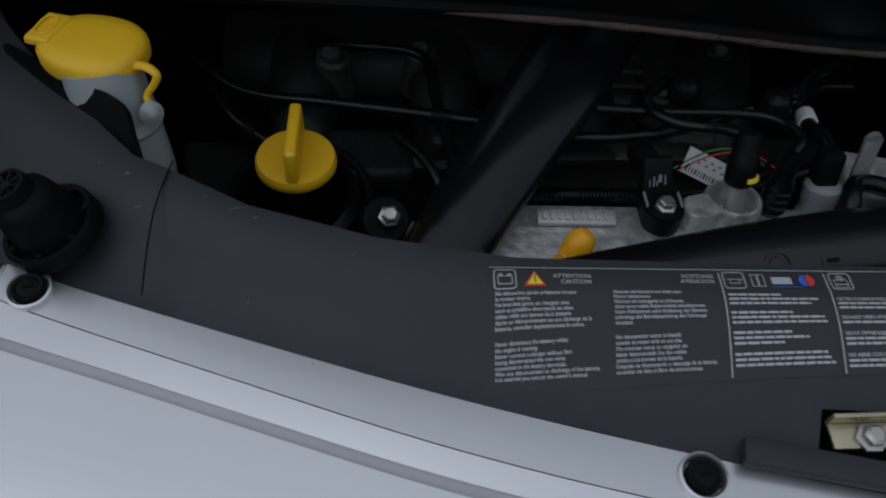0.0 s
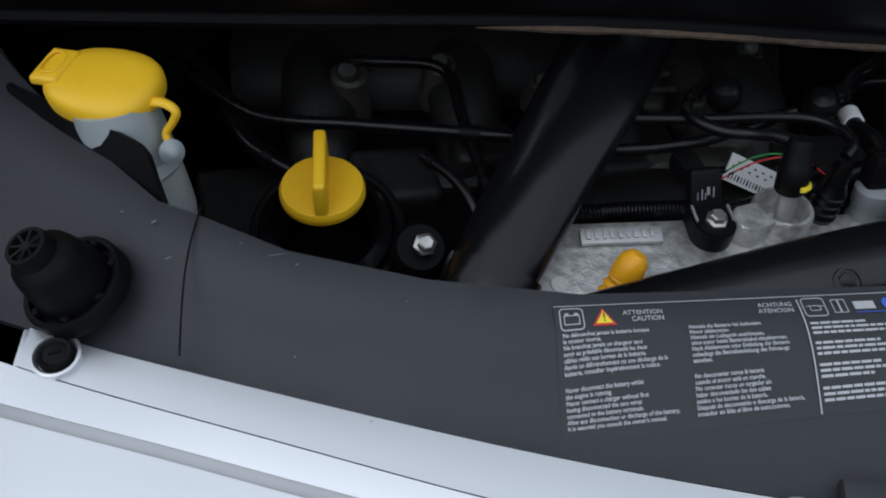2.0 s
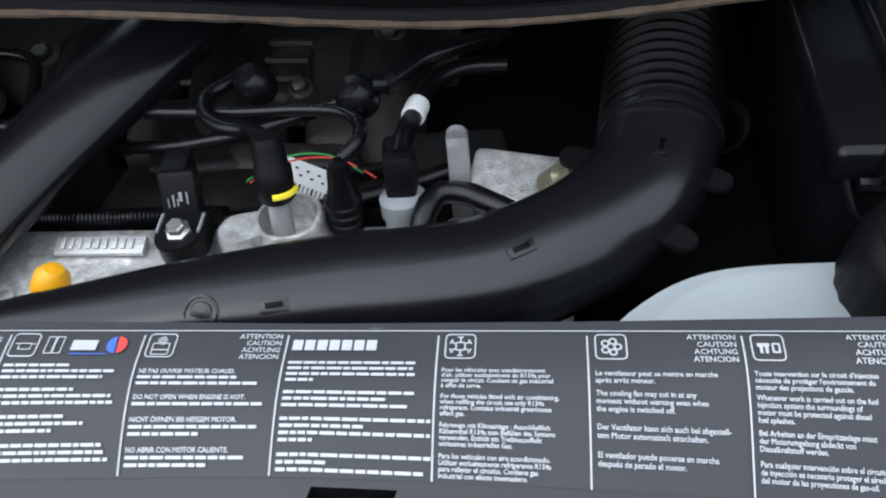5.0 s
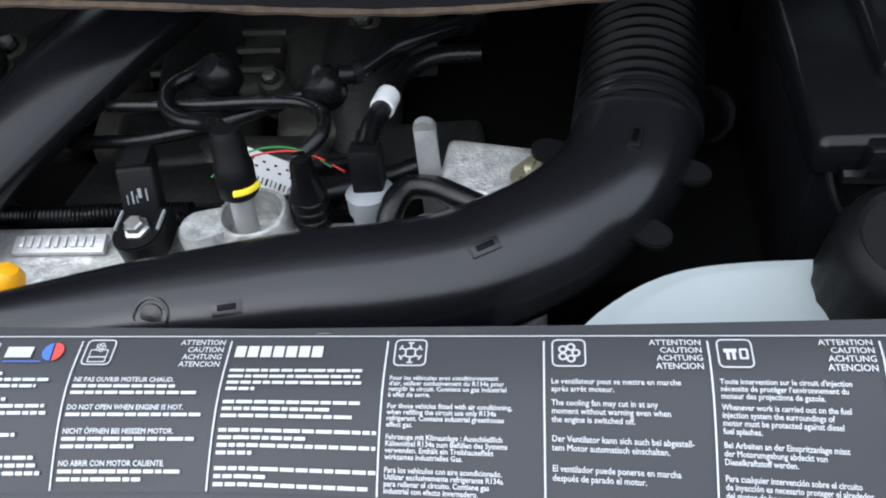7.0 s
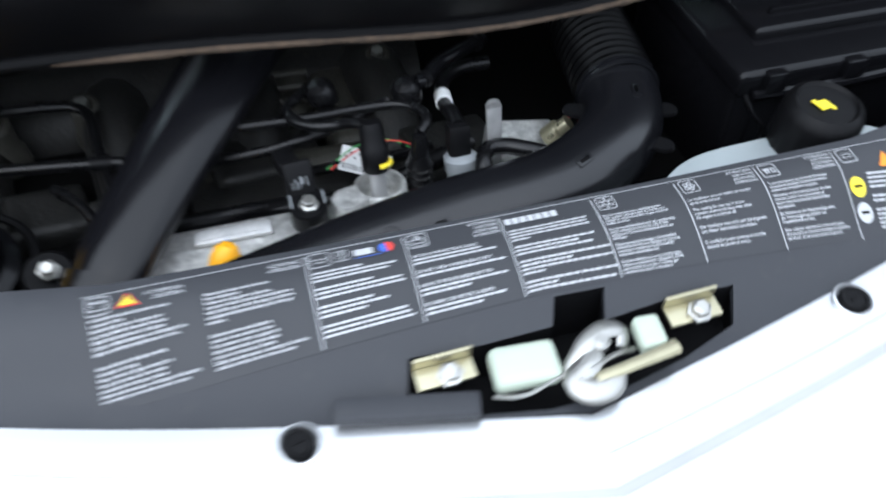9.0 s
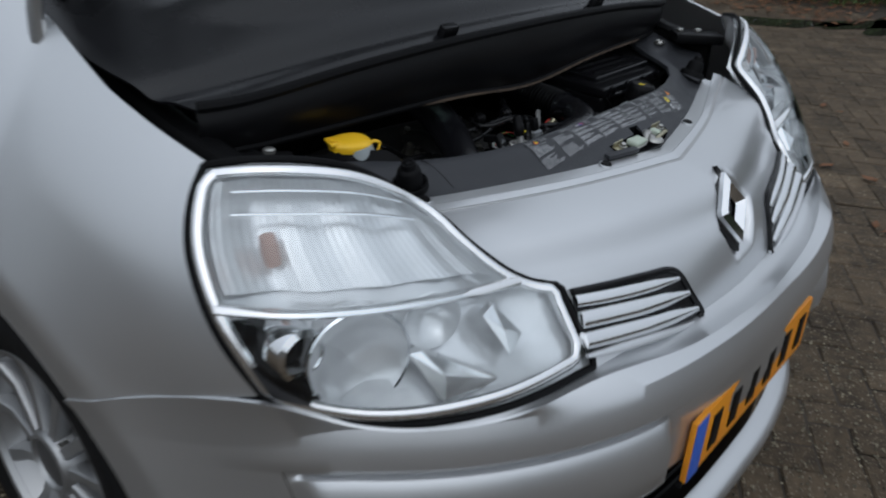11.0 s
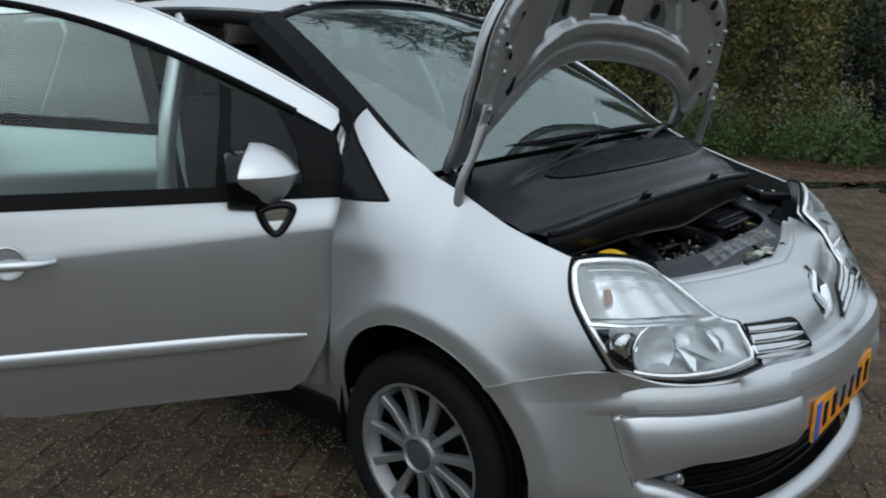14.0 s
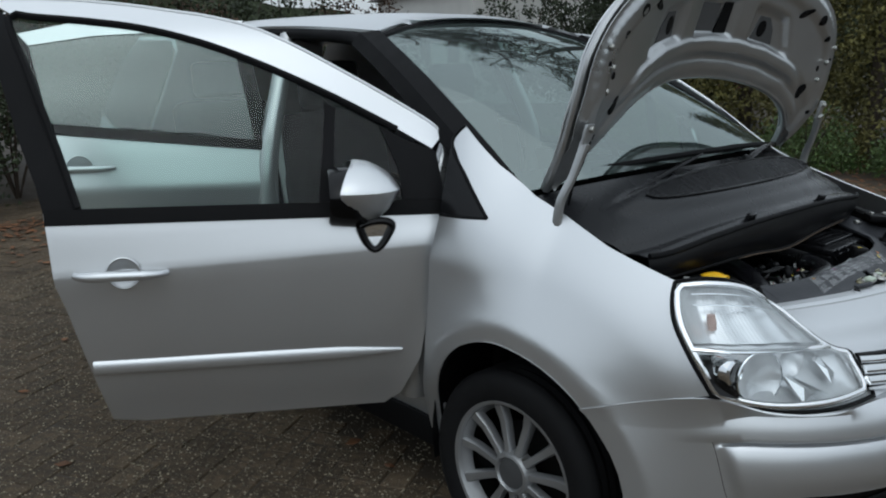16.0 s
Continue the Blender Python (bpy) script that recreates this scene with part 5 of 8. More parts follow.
grille_ = part("air_grille", tube([ct(0.0 + 0.66 * math.cos(a), 0.60 + 0.19 * math.sin(a)) + np.array([0, 0, 0.003]) for a in np.linspace(0, 2 * math.pi, 25)], 0.004, 8, 90), TRIM, cowl, "oval air intake grille")
for i in range(13):
    v = 0.435 + 0.0275 * i
    w_ = 0.66 * math.sqrt(max(0.0, 1 - ((v - 0.60) / 0.19) ** 2))
    if w_ > 0.05:
        part("slat", tube([ct(k * w_, v) + np.array([0, 0, 0.002]) for k in np.linspace(-1, 1, 9)], 0.0014, 5, 24), COWLTOP, grille_)
for i in range(33):
    u = -0.64 + 0.04 * i
    h_ = 0.19 * math.sqrt(max(0.0, 1 - (u / 0.66) ** 2))
    part("slat", tube([ct(u, 0.60 + k * h_) + np.array([0, 0, 0.002]) for k in (-1, -0.33, 0.33, 1)], 0.0012, 5, 8), COWLTOP, grille_)


def wiper(pts, blade, at):
    w = thing("wiper", at, "black windscreen wiper resting on the screen", "wiper", "wipers")
    part("wiper_arm", tube(pts, [0.012, 0.010, 0.008, 0.006], 8, 30, flat=0.7), TRIM, w, "black wiper arm")
    part("wiper_blade", tube(blade, 0.007, 6, 30, flat=1.4), RUBBER, w, "rubber wiper blade")
    part("wiper_pivot", lathe([(0.02, -0.03), (0.02, 0.004), (0.014, 0.014), (0, 0.016)], pts[0], (0, -0.4, 0.9), 16, False), TRIM, w)


wiper([(-0.56, -0.10, 1.062), (-0.40, -0.135, 1.10), (-0.25, -0.150, 1.140), (-0.13, -0.145, 1.162)], [(-0.50, -0.02, 1.135), (-0.30, -0.105, 1.158), (-0.10, -0.142, 1.166), (0.12, -0.140, 1.165)], (-0.56, -0.10, 1.05))
wiper([(0.10, -0.175, 1.125), (0.25, -0.150, 1.150), (0.38, -0.115, 1.150), (0.46, -0.085, 1.145)], [(0.02, -0.140, 1.162), (0.20, -0.130, 1.160), (0.40, -0.100, 1.146), (0.56, -0.05, 1.128)], (0.10, -0.175, 1.11))

# ---- slam panel cover, with its label ----
_fe = spl([(-0.70, -0.33), (-0.64, -0.43), (-0.575, -0.475), (-0.52, -0.498), (-0.482, -0.513), (-0.45, -0.5270), (-0.36, -0.5570), (-0.25, -0.5925), (-0.15, -0.6195), (-0.078, -0.6375), (0.0, -0.653)], 120)
_re = [(-0.655, -0.25), (-0.60, -0.27), (-0.555, -0.30), (-0.517, -0.351), (-0.465, -0.413), (-0.42, -0.461), (-0.40, -0.471), (-0.355, -0.497), (-0.29, -0.518), (-0.22, -0.5305), (-0.10, -0.533), (0.0, -0.534)]


def panel(x, y):
    ax = -abs(x)
    yf = float(np.interp(ax, _fe[:, 0], _fe[:, 1]))
    yr = float(np.interp(ax, [p[0] for p in _re], [p[1] for p in _re]))
    t = (y - yf) / max(0.03, yr - yf)
    return 0.846 + 0.030 * smooth01(0.05, 0.85, t) + 0.03 * smooth01(0.50, 0.66, abs(x))


hp = [tuple(p) for p in _fe[::3]] + [(0.0, -0.653)] + [(-p[0], p[1]) for p in _fe[::-3]] + [(-x, y) for x, y in _re] + [(x, y) for x, y in _re[::-1][1:]]
RC = [(-0.080, -0.603), (-0.086, -0.624), (-0.052, -0.630), (-0.0535, -0.640), (-0.019, -0.6465), (0.017, -0.646), (0.060, -0.636), (0.096, -0.623), (0.106, -0.602), (0.06, -0.604), (0.026, -0.608), (0.0315, -0.592), (0.0025, -0.592), (-0.003, -0.606), (-0.041, -0.606)]
cover = thing("slam_panel_cover", (0, -0.59, 0.83), "dark grey plastic cover along the front of the engine bay", "cover")
thick(part("cover_sheet", trimmed(hp, lambda x, y: (x, y, panel(x, y)), 0.014, None, RC), COVER, cover, "scuffed dark grey plastic", angle=50), 0.004)
_lip = np.array([(x, y - 0.003, panel(x, y) - 0.0065) for x, y in spl(_re, 50)])
part("cover_lip", tube(np.concatenate([_lip, mir(_lip[::-1])[1:]]), 0.0045, 8, 140), COVER, cover, "rolled rear edge")
part("cover_seam", tube([(-0.398, -0.466, 0.8775), (-0.402, -0.50, 0.874), (-0.404, -0.54, 0.855)], 0.0005, 6, 16), RUBBER, cover, "fine joint in the cover")
for x, y, L, w_, a in ((-0.360, -0.5000, 0.016, 0.0009, 8), (-0.350, -0.5065, 0.004, 0.0012, 40), (-0.420, -0.4755, 0.005, 0.0022, 20), (-0.437, -0.4665, 0.003, 0.0014, -10), (-0.412, -0.4940, 0.007, 0.0008, 5), (-0.377, -0.4920, 0.004, 0.0007, 0), (-0.352, -0.5420, 0.0016, 0.0013, 0), (-0.318, -0.5740, 0.003, 0.0007, 12), (0.02, -0.5365, 0.010, 0.0006, 2), (-0.300, -0.5300, 0.0012, 0.0010, 0)):
    L, w_ = L * 0.65, w_ * 0.65
    c_, s_ = math.cos(radians(a)), math.sin(radians(a))
    sc = [(x + L * u * c_ - w_ * v * s_, y + L * u * s_ + w_ * v * c_) for u, v in ((-0.5, 0), (-0.15, 0.5), (0.2, 0.35), (0.5, 0), (0.1, -0.5), (-0.2, -0.3))]
    part("scuff", ([(p, q, panel(p, q) + 0.0007) for p, q in sc], [tuple(range(6))]), SCUFF, cover, "pale scuff in the plastic", smooth=False)
# deflector beside the washer bottle
FL = np.array([[(-0.510, -0.374, 0.885), (-0.4975, -0.3838, 0.886), (-0.475, -0.399, 0.887), (-0.450, -0.4157, 0.887), (-0.4263, -0.4343, 0.886), (-0.4207, -0.4478, 0.880), (-0.4154, -0.4607, 0.872)], [(-0.515, -0.366, 0.872), (-0.503, -0.379, 0.872), (-0.480, -0.403, 0.872), (-0.455, -0.425, 0.872), (-0.432, -0.443, 0.872), (-0.424, -0.453, 0.870), (-0.4165, -0.463, 0.867)], [(-0.512, -0.357, 0.84), (-0.500, -0.372, 0.84), (-0.476, -0.395, 0.84), (-0.450, -0.416, 0.84), (-0.428, -0.436, 0.84), (-0.420, -0.446, 0.84), (-0.412, -0.455, 0.84)]])
thick(part("deflector", gridm(np.stack([spl(r, 20) for r in FL])), RUBBER, cover, "black rubber flap"), 0.003)
part("cover_tray", block((-0.0875, -0.6305, 0.8520), (0.072, 0.013, 0.007), 0.0022, (6, 0, -12)), COVER, cover)


def plug(x, y, z, k=1.0):
    p = thing("panel_plug", (x, y, z), "round black plastic plug on the silver ledge", "plug", "panel plugs")
    ax = (0, -0.12, 0.99)
    head = part("plug_head", lathe([(0.0070 * k, -0.004), (0.0070 * k, 0.0012), (0.0062 * k, 0.0024), (0.0050 * k, 0.0020), (0.0046 * k, 0.0013), (0, 0.0016)], (x, y, z), ax, 28, False), BLACK, p)
    part("plug_slot", block((x, y, z + 0.0018), (0.0046 * k, 0.0011, 0.0008), 0.0003, (0, 0, 12)), RUBBER, head)
    part("plug_seat", lathe([(0.0096 * k, -0.004), (0.0094 * k, 0.0002), (0.0084 * k, 0.0006), (0.0074 * k, -0.0008), (0.0072 * k, -0.003)], (x, y, z), ax, 28, False), SILVER, p, "pressed silver seat round the plug")


for x, y, z in ((-0.4605, -0.5345, 0.8528), (-0.1415, -0.6330, 0.8478), (0.168, -0.6265, 0.8478)):
    plug(x, y, z, 1.2)


def rubber_stop(s):
    x, y, z = s * 0.4551, -0.5037, 0.8665
    p = thing("bonnet_stop", (x, y, z), "adjustable black rubber bonnet stop", "rubber stop", "bonnet stops")
    ax = (s * 0.30, -0.13, 0.95)
    q = Vector(ax).normalized().to_track_quat("Z", "Y")
    at = lambda r, a, h: Vector((x, y, z)) + q @ Vector((r * math.cos(a), r * math.sin(a), h))
    part("stop_base", lathe([(0.0255, -0.008), (0.0252, 0.001), (0.0242, 0.0022), (0.0222, 0.0018), (0.0212, -0.003), (0.0185, -0.003)], (x, y, z), ax, 40, False), RUBBER, p, "raised collar round the stop")
    part("stop_body", lathe([(0.0192, -0.004), (0.0180, 0.010), (0.0162, 0.0195), (0.0150, 0.0232), (0.0118, 0.0252), (0.0104, 0.0262), (0.0101, 0.0325), (0.0096, 0.0340), (0.0078, 0.0340), (0.0074, 0.0310), (0, 0.0310)], (x, y, z), ax, 40, False), RUBBER, p, "tapered rubber body")
    part("stop_hub", lathe([(0.0026, 0.030), (0.0026, 0.0336), (0, 0.0338)], (x, y, z), ax, 14, False), BLACK, p)
    for k in range(8):
        a = k * math.pi / 4 + 0.2
        part("stop_rib", tube([tuple(at(0.0018, a, 0.0330)), tuple(at(0.0082, a, 0.0332))], 0.0009, 5, 3), BLACK, p)
    for k in range(7):
        a = k * 2 * math.pi / 7 + 0.5
        part("collar_clip", block(tuple(at(0.0208, a, 0.0005)), (0.0042, 0.0030, 0.0050), 0.0008, (0, 0, math.degrees(a))), RUBBER, p)


rubber_stop(-1)
rubber_stop(1)
for s in (-1, 1):
    b = thing("panel_screw", (s * 0.58, -0.36, 0.885), "dark screw in the cover", "screw", "panel screws")
    part("screw_head", lathe([(0.012, 0), (0.012, 0.004), (0.008, 0.008), (0.005, 0.006), (0, 0.006)], (s * 0.58, -0.36, panel(0.58, -0.36) + 0.001), (0, 0, 1), 16, False), STEEL, b)

# the printed label
lab = thing("warning_label", (0.01, -0.56, 0.87), "dark service label with white multilingual print", "label")
LX0, LX1, LY0, LY1 = -0.234, 0.254, -0.5905, -0.5375


def on_panel(v, lift):
    return np.array([(p[0], p[1], panel(p[0], p[1]) + lift) for p in v])


part("label_film", (lambda m: (on_panel(m[0], 0.0005), m[1]))(trimmed([(LX0, LY0), (LX1, LY0 + 0.002), (LX1, LY1), (LX0, LY1)], lambda x, y: (x, y, 0), 0.008)), LABELBG, lab, "dark label film")


def ink(name, m, material=None, label="", lift=0.0012):
    return part(name, (on_panel(m[0], lift), m[1]), material or PRINT, lab, label, smooth=False)


def rect(x0, y0, x1, y1, skew=0.0):
    n = max(2, int(abs(x1 - x0) / 0.008))
    k = max(2, int(abs(y1 - y0) / 0.006))
    P = np.array([[(x0 + (x1 - x0) * i / n, y0 + (y1 - y0) * j / k, 0) for i in range(n + 1)] for j in range(k + 1)])
    return gridm(P)


def frame_box(cx, cy, w, h, r=0.0018, t=0.0005):
    def ring(w, h, r):
        return [(cx + sx * (w - r) + r * math.cos(a), cy + sy * (h - r) + r * math.sin(a), 0) for sx, sy, a0 in ((1, 1, 0), (-1, 1, 90), (-1, -1, 180), (1, -1, 270)) for a in [radians(a0 + q) for q in (0, 30, 60, 90)]]
    o, i = ring(w, h, r), ring(w - t, h - t, max(0.0004, r - t))
    n = len(o)
    return np.array(o + i), [(k, (k + 1) % n, n + (k + 1) % n, n + k) for k in range(n)]


def write(s, x, y, size, align="LEFT", name="print_text", gap=1.0, bold=0.012):
    v, f = text_mesh(s, size, align, gap, bold)
    return ink(name, (v + np.array([x, y, 0]), f))


def bars(x, y, widths, h=0.0011, pitch=0.00225, name="print_line"):
    """Lines of print too small or not to be read, as plain bars."""
    for k, w in enumerate(widths):
        if w:
            rnd = random.Random(int(abs(x) * 1e5) + k)
            q = x
            pieces = []
            while q < x + w - 0.0008:
                e = min(x + w, q + rnd.uniform(0.002, 0.006))
                pieces.append(rect(q, y - k * pitch - h, e, y - k * pitch))
                q = e + 0.0006
            ink(name, join(*pieces))


def fan_icon(cx, cy, r):
    ps = []
    for k in range(5):
        a = 2 * math.pi * k / 5
        ps.append((np.array([(cx + r * 0.55 * math.cos(a) + r * 0.36 * math.cos(t), cy + r * 0.55 * math.sin(a) + r * 0.36 * math.sin(t), 0) for t in np.linspace(0, 2 * math.pi, 12, endpoint=False)] + [(cx + r * 0.55 * math.cos(a) + r * 0.20 * math.cos(t), cy + r * 0.55 * math.sin(a) + r * 0.20 * math.sin(t), 0) for t in np.linspace(0, 2 * math.pi, 12, endpoint=False)]), [(i, (i + 1) % 12, 12 + (i + 1) % 12, 12 + i) for i in range(12)]))
    return join(*ps)


TOPY = -0.5445
cols = [-0.067, -0.012, 0.043, 0.095, 0.147, 0.199]
for x in [-0.1205] + cols:
    ink("divider", rect(x - 0.0003, LY0 + 0.001, x + 0.0003, LY1 - 0.0025))
ink("border", rect(LX0, LY1 - 0.0007, LX1, LY1 - 0.0003))
words = "ATTENTION\nCAUTION\nACHTUNG\nATENCION"
# battery column
ink("icon_frame", frame_box(-0.2265, TOPY, 0.0055, 0.0052))
ink("battery_icon", frame_box(-0.2265, TOPY - 0.0006, 0.0036, 0.0022, 0.0003, 0.0004))
ink("battery_terminal", join(rect(-0.2296, TOPY + 0.0017, -0.2278, TOPY + 0.0026), rect(-0.2252, TOPY + 0.0017, -0.2234, TOPY + 0.0026)))
ink("warning_triangle", (np.array([(-0.2175, TOPY - 0.004, 0), (-0.2065, TOPY - 0.004, 0), (-0.212, TOPY + 0.0045, 0)]), [(0, 1, 2)]), RED, "red-edged warning triangle")
ink("triangle_fill", (np.array([(-0.2158, TOPY - 0.0032, 0), (-0.2082, TOPY - 0.0032, 0), (-0.212, TOPY + 0.0029, 0)]), [(0, 1, 2)]), SUNNY, "", 0.0016)
ink("exclamation", join(rect(-0.2123, TOPY - 0.0012, -0.2117, TOPY + 0.0016), rect(-0.2123, TOPY - 0.0025, -0.2117, TOPY - 0.0018)), BLACK, "", 0.0020)
write("ATTENTION\nCAUTION", -0.1845, TOPY + 0.0005, 0.0033, "RIGHT")
write("ACHTUNG\nATENCION", -0.1235, TOPY + 0.0012, 0.0033, "RIGHT")
write("Ne débranchez jamais la batterie lorsque\nle moteur tourne.\nNe branchez jamais un chargeur sans\navoir au préalable déconnecté les deux\ncâbles reliés aux bornes de la batterie.\nAprès un débranchement ou une décharge de la\nbatterie, consulter impérativement la notice.", -0.2315, -0.5523, 0.00235, gap=0.98, bold=0.02)
write("Never disconnect the battery whilst\nthe engine is running.\nNever connect a charger without first\nhaving disconnected the two wires\nconnected to the battery terminals.\nAfter any disconnection or discharge of the battery,\nit is essential you consult the owner's manual.", -0.2315, -0.5718, 0.00235, gap=0.98, bold=0.02)
write("Niemals die Batterie bei laufendem\nMotor abklemmen.\nNiemals ein Ladegerät anschliessen,\nohne zuvor beide Batteriekabel abzuklemmen.\nNach Abklemmen oder Entladung der Batterie\nunbedingt die Betriebsanleitung des Fahrzeugs\neinsehen.", -0.1745, -0.5523, 0.00235, gap=0.98, bold=0.02)
write("No desconectar nunca la batería\ncuando el motor está en marcha.\nNo conectar nunca un cargador sin\nhaber desconectado los dos cables\nunidos a los bornes de la batería.\nDespués de desconexión o descarga de la batería,\nconsultar sin falta el libro de instrucciones.", -0.1745, -0.5718, 0.00235, gap=0.98, bold=0.02)
# oil column: icon, book, oval sponsor mark as plain shapes
ink("icon_frame", frame_box(-0.1135, TOPY, 0.0055, 0.0052))
ink("oil_can_icon", join(frame_box(-0.1132, TOPY - 0.0006, 0.0026, 0.0015, 0.0005, 0.0004), rect(-0.1106, TOPY + 0.0002, -0.1090, TOPY + 0.0006), rect(-0.1172, TOPY + 0.0004, -0.1158, TOPY + 0.0008)))
ink("book_icon", join(frame_box(-0.1032, TOPY, 0.0017, 0.0038, 0.0004, 0.0004), frame_box(-0.0998, TOPY, 0.0017, 0.0038, 0.0004, 0.0004)))
ink("mark_shape", rect(-0.0946, TOPY - 0.0022, -0.0846, TOPY + 0.0022), None, "plain white sponsor mark")
ink("mark_dot", (np.array([(-0.0765 + 0.0036 * math.cos(t), TOPY + 0.0002 + 0.0036 * math.sin(t), 0) for t in np.linspace(-1.5, 1.7, 14)]), [tuple(range(14))]), RED, "red half of a dot")
ink("mark_dot", (np.array([(-0.0772 + 0.0036 * math.cos(t), TOPY + 0.0002 + 0.0036 * math.sin(t), 0) for t in np.linspace(1.7, 4.8, 14)]), [tuple(range(14))]), BLUE, "blue half of a dot")
ink("mark_rule", rect(-0.0945, TOPY - 0.0040, -0.0800, TOPY - 0.0036), BLUE)
bars(-0.1185, -0.5525, [0.026, 0.044, 0.040, 0, 0.030, 0.045, 0.046, 0, 0.028, 0.036, 0.024, 0, 0.044, 0.046, 0.047])
# coolant column
ink("icon_frame", frame_box(-0.0595, TOPY, 0.0055, 0.0052))
ink("coolant_icon", join(fan_icon(-0.0595, TOPY + 0.0020, 0.0022), frame_box(-0.0595, TOPY - 0.0015, 0.0034, 0.0026, 0.0005, 0.0004), rect(-0.0625, TOPY - 0.0022, -0.0565, TOPY - 0.0017)))
write(words, -0.0140, TOPY + 0.0030, 0.0029, "RIGHT", gap=1.0)
write("NE PAS OUVRIR MOTEUR CHAUD.", -0.0650, -0.5560, 0.00235, bold=0.02)
write("DO NOT OPEN WHEN ENGINE IS HOT.", -0.0650, -0.5655, 0.00235, bold=0.02)
write("NICHT ÖFFNEN BEI HEISSEM MOTOR.", -0.0650, -0.5730, 0.00235, bold=0.02)
write("NO ABRIR CON MOTOR CALIENTE.", -0.0650, -0.5825, 0.00235, bold=0.02)
bars(-0.0650, -0.5570, [0.038, 0.045])
bars(-0.0650, -0.5665, [0.048])
bars(-0.0650, -0.5740, [0.047, 0.027])
bars(-0.0650, -0.5835, [0.044, 0.030])
# maker's column: mark as a plain bar
for k in range(7):
    ink("maker_mark", rect(-0.0097 + 0.0045 * k, TOPY - 0.0019, -0.0060 + 0.0045 * k, TOPY + 0.0025), None, "plain white block of the maker's mark")
bars(-0.0100, -0.5510, [0.046, 0.045, 0.047, 0.010, 0, 0.046, 0.037, 0.045, 0, 0.052, 0.030, 0.052, 0.012, 0, 0.053, 0.018, 0.050])
# air conditioning column
ink("icon_frame", frame_box(0.0510, TOPY, 0.0055, 0.0052))
ink("flake_icon", join(frame_box(0.0510, TOPY, 0.0019, 0.0019, 0.0010, 0.0006), *[(np.array([(0.0510 + a * math.cos(t) - b * math.sin(t), TOPY + a * math.sin(t) + b * math.cos(t), 0) for a, b in ((0.0017, -0.0003), (0.0040, -0.0003), (0.0040, 0.0003), (0.0017, 0.0003))]), [(0, 1, 2, 3)]) for t in [k * math.pi / 3 + 0.52 for k in range(6)]], *[(np.array([(0.0510 + 0.0031 * math.cos(t) - b * math.sin(t) + c * math.cos(t), TOPY + 0.0031 * math.sin(t) + b * math.cos(t) + c * math.sin(t), 0) for b, c in ((-0.0010, 0.0004), (-0.0010, 0.0010), (0.0010, 0.0010), (0.0010, 0.0004))]), [(0, 1, 2, 3)]) for t in [k * math.pi / 3 + 0.52 for k in range(6)]]))
write("Pour les véhicules avec conditionnement\nd'air, utiliser exclusivement du R134a pour\nremplir le circuit. Contient un gaz industriel\nà effet de serre.", 0.0450, -0.5548, 0.00215, gap=0.88, bold=0.02)
write("For those vehicles fitted with air conditioning,\nwhen refilling the circuit use only R134a\nrefrigerant. Contains industrial greenhouse\neffect gas.", 0.0450, -0.5641, 0.00215, gap=0.88, bold=0.02)
write("Fahrzeuge mit Klimaanlage : Ausschließlich\nKältemittel R134a zum Befüllen des Systems\nverwenden. Enthält ein Treibhauseffekt\nwirksames industrielles Gas.", 0.0450, -0.5734, 0.00215, gap=0.88, bold=0.02)
write("Para los vehículos con aire acondicionado.\nUtilizar exclusivamente refrigerante R134a\npara rellenar el circuito. Contiene gas\nindustrial con efecto invernadero.", 0.0450, -0.5827, 0.00215, gap=0.88, bold=0.02)
# fan column
ink("icon_frame", frame_box(0.1030, TOPY, 0.0055, 0.0052))
ink("fan_icon", fan_icon(0.1030, TOPY, 0.0042))
write(words, 0.1450, TOPY + 0.0030, 0.0029, "RIGHT", gap=1.0)
write("Le ventilateur peut se mettre en marche\naprès arrêt moteur.", 0.0972, -0.5555, 0.00245, gap=1.0, bold=0.015)
write("The cooling fan may cut in at any\nmoment without warning even when\nthe engine is switched off.", 0.0972, -0.5622, 0.00245, gap=1.0, bold=0.015)
write("Der Ventilator kann sich auch bei abgestell-\ntem Motor automatisch einschalten.", 0.0972, -0.5725, 0.00245, gap=1.0, bold=0.015)
write("El ventilador puede ponerse en marcha\ndespués de parado el motor.", 0.0972, -0.5805, 0.00245, gap=1.0, bold=0.015)
# injection column
ink("icon_frame", frame_box(0.1550, TOPY, 0.0055, 0.0052))
ink("injection_icon", join(rect(0.1515, TOPY + 0.0002, 0.1555, TOPY + 0.0016), rect(0.1522, TOPY - 0.0024, 0.1532, TOPY + 0.0002), rect(0.1540, TOPY - 0.0024, 0.1550, TOPY + 0.0002), frame_box(0.1576, TOPY - 0.0003, 0.0014, 0.0020, 0.0005, 0.0007)))
write(words, 0.1970, TOPY + 0.0030, 0.0029, "RIGHT", gap=1.0)
write("Toute intervention sur le circuit d'injection\nnécessite de protéger l'environnement du\nmoteur des projections de gazole.", 0.1492, -0.5548, 0.00225, gap=0.95, bold=0.02)
write("Whenever work is carried out on the fuel\ninjection system the surroundings of\nmotor must be protected against diesel\nfuel splashes.", 0.1492, -0.5622, 0.00225, gap=0.95, bold=0.02)
write("Bei Arbeiten an der Einspritzanlage misst\nder Motorumgebung abdeckt von\nDieselkraftstoff werden.", 0.1492, -0.5722, 0.00225, gap=0.95, bold=0.02)
write("Para cualquier intervención sobre el circuito\nde inyección es necesario proteger el alrededor\ndel motor de las proyecciones de gas-oil.", 0.1492, -0.5806, 0.00225, gap=0.95, bold=0.02)
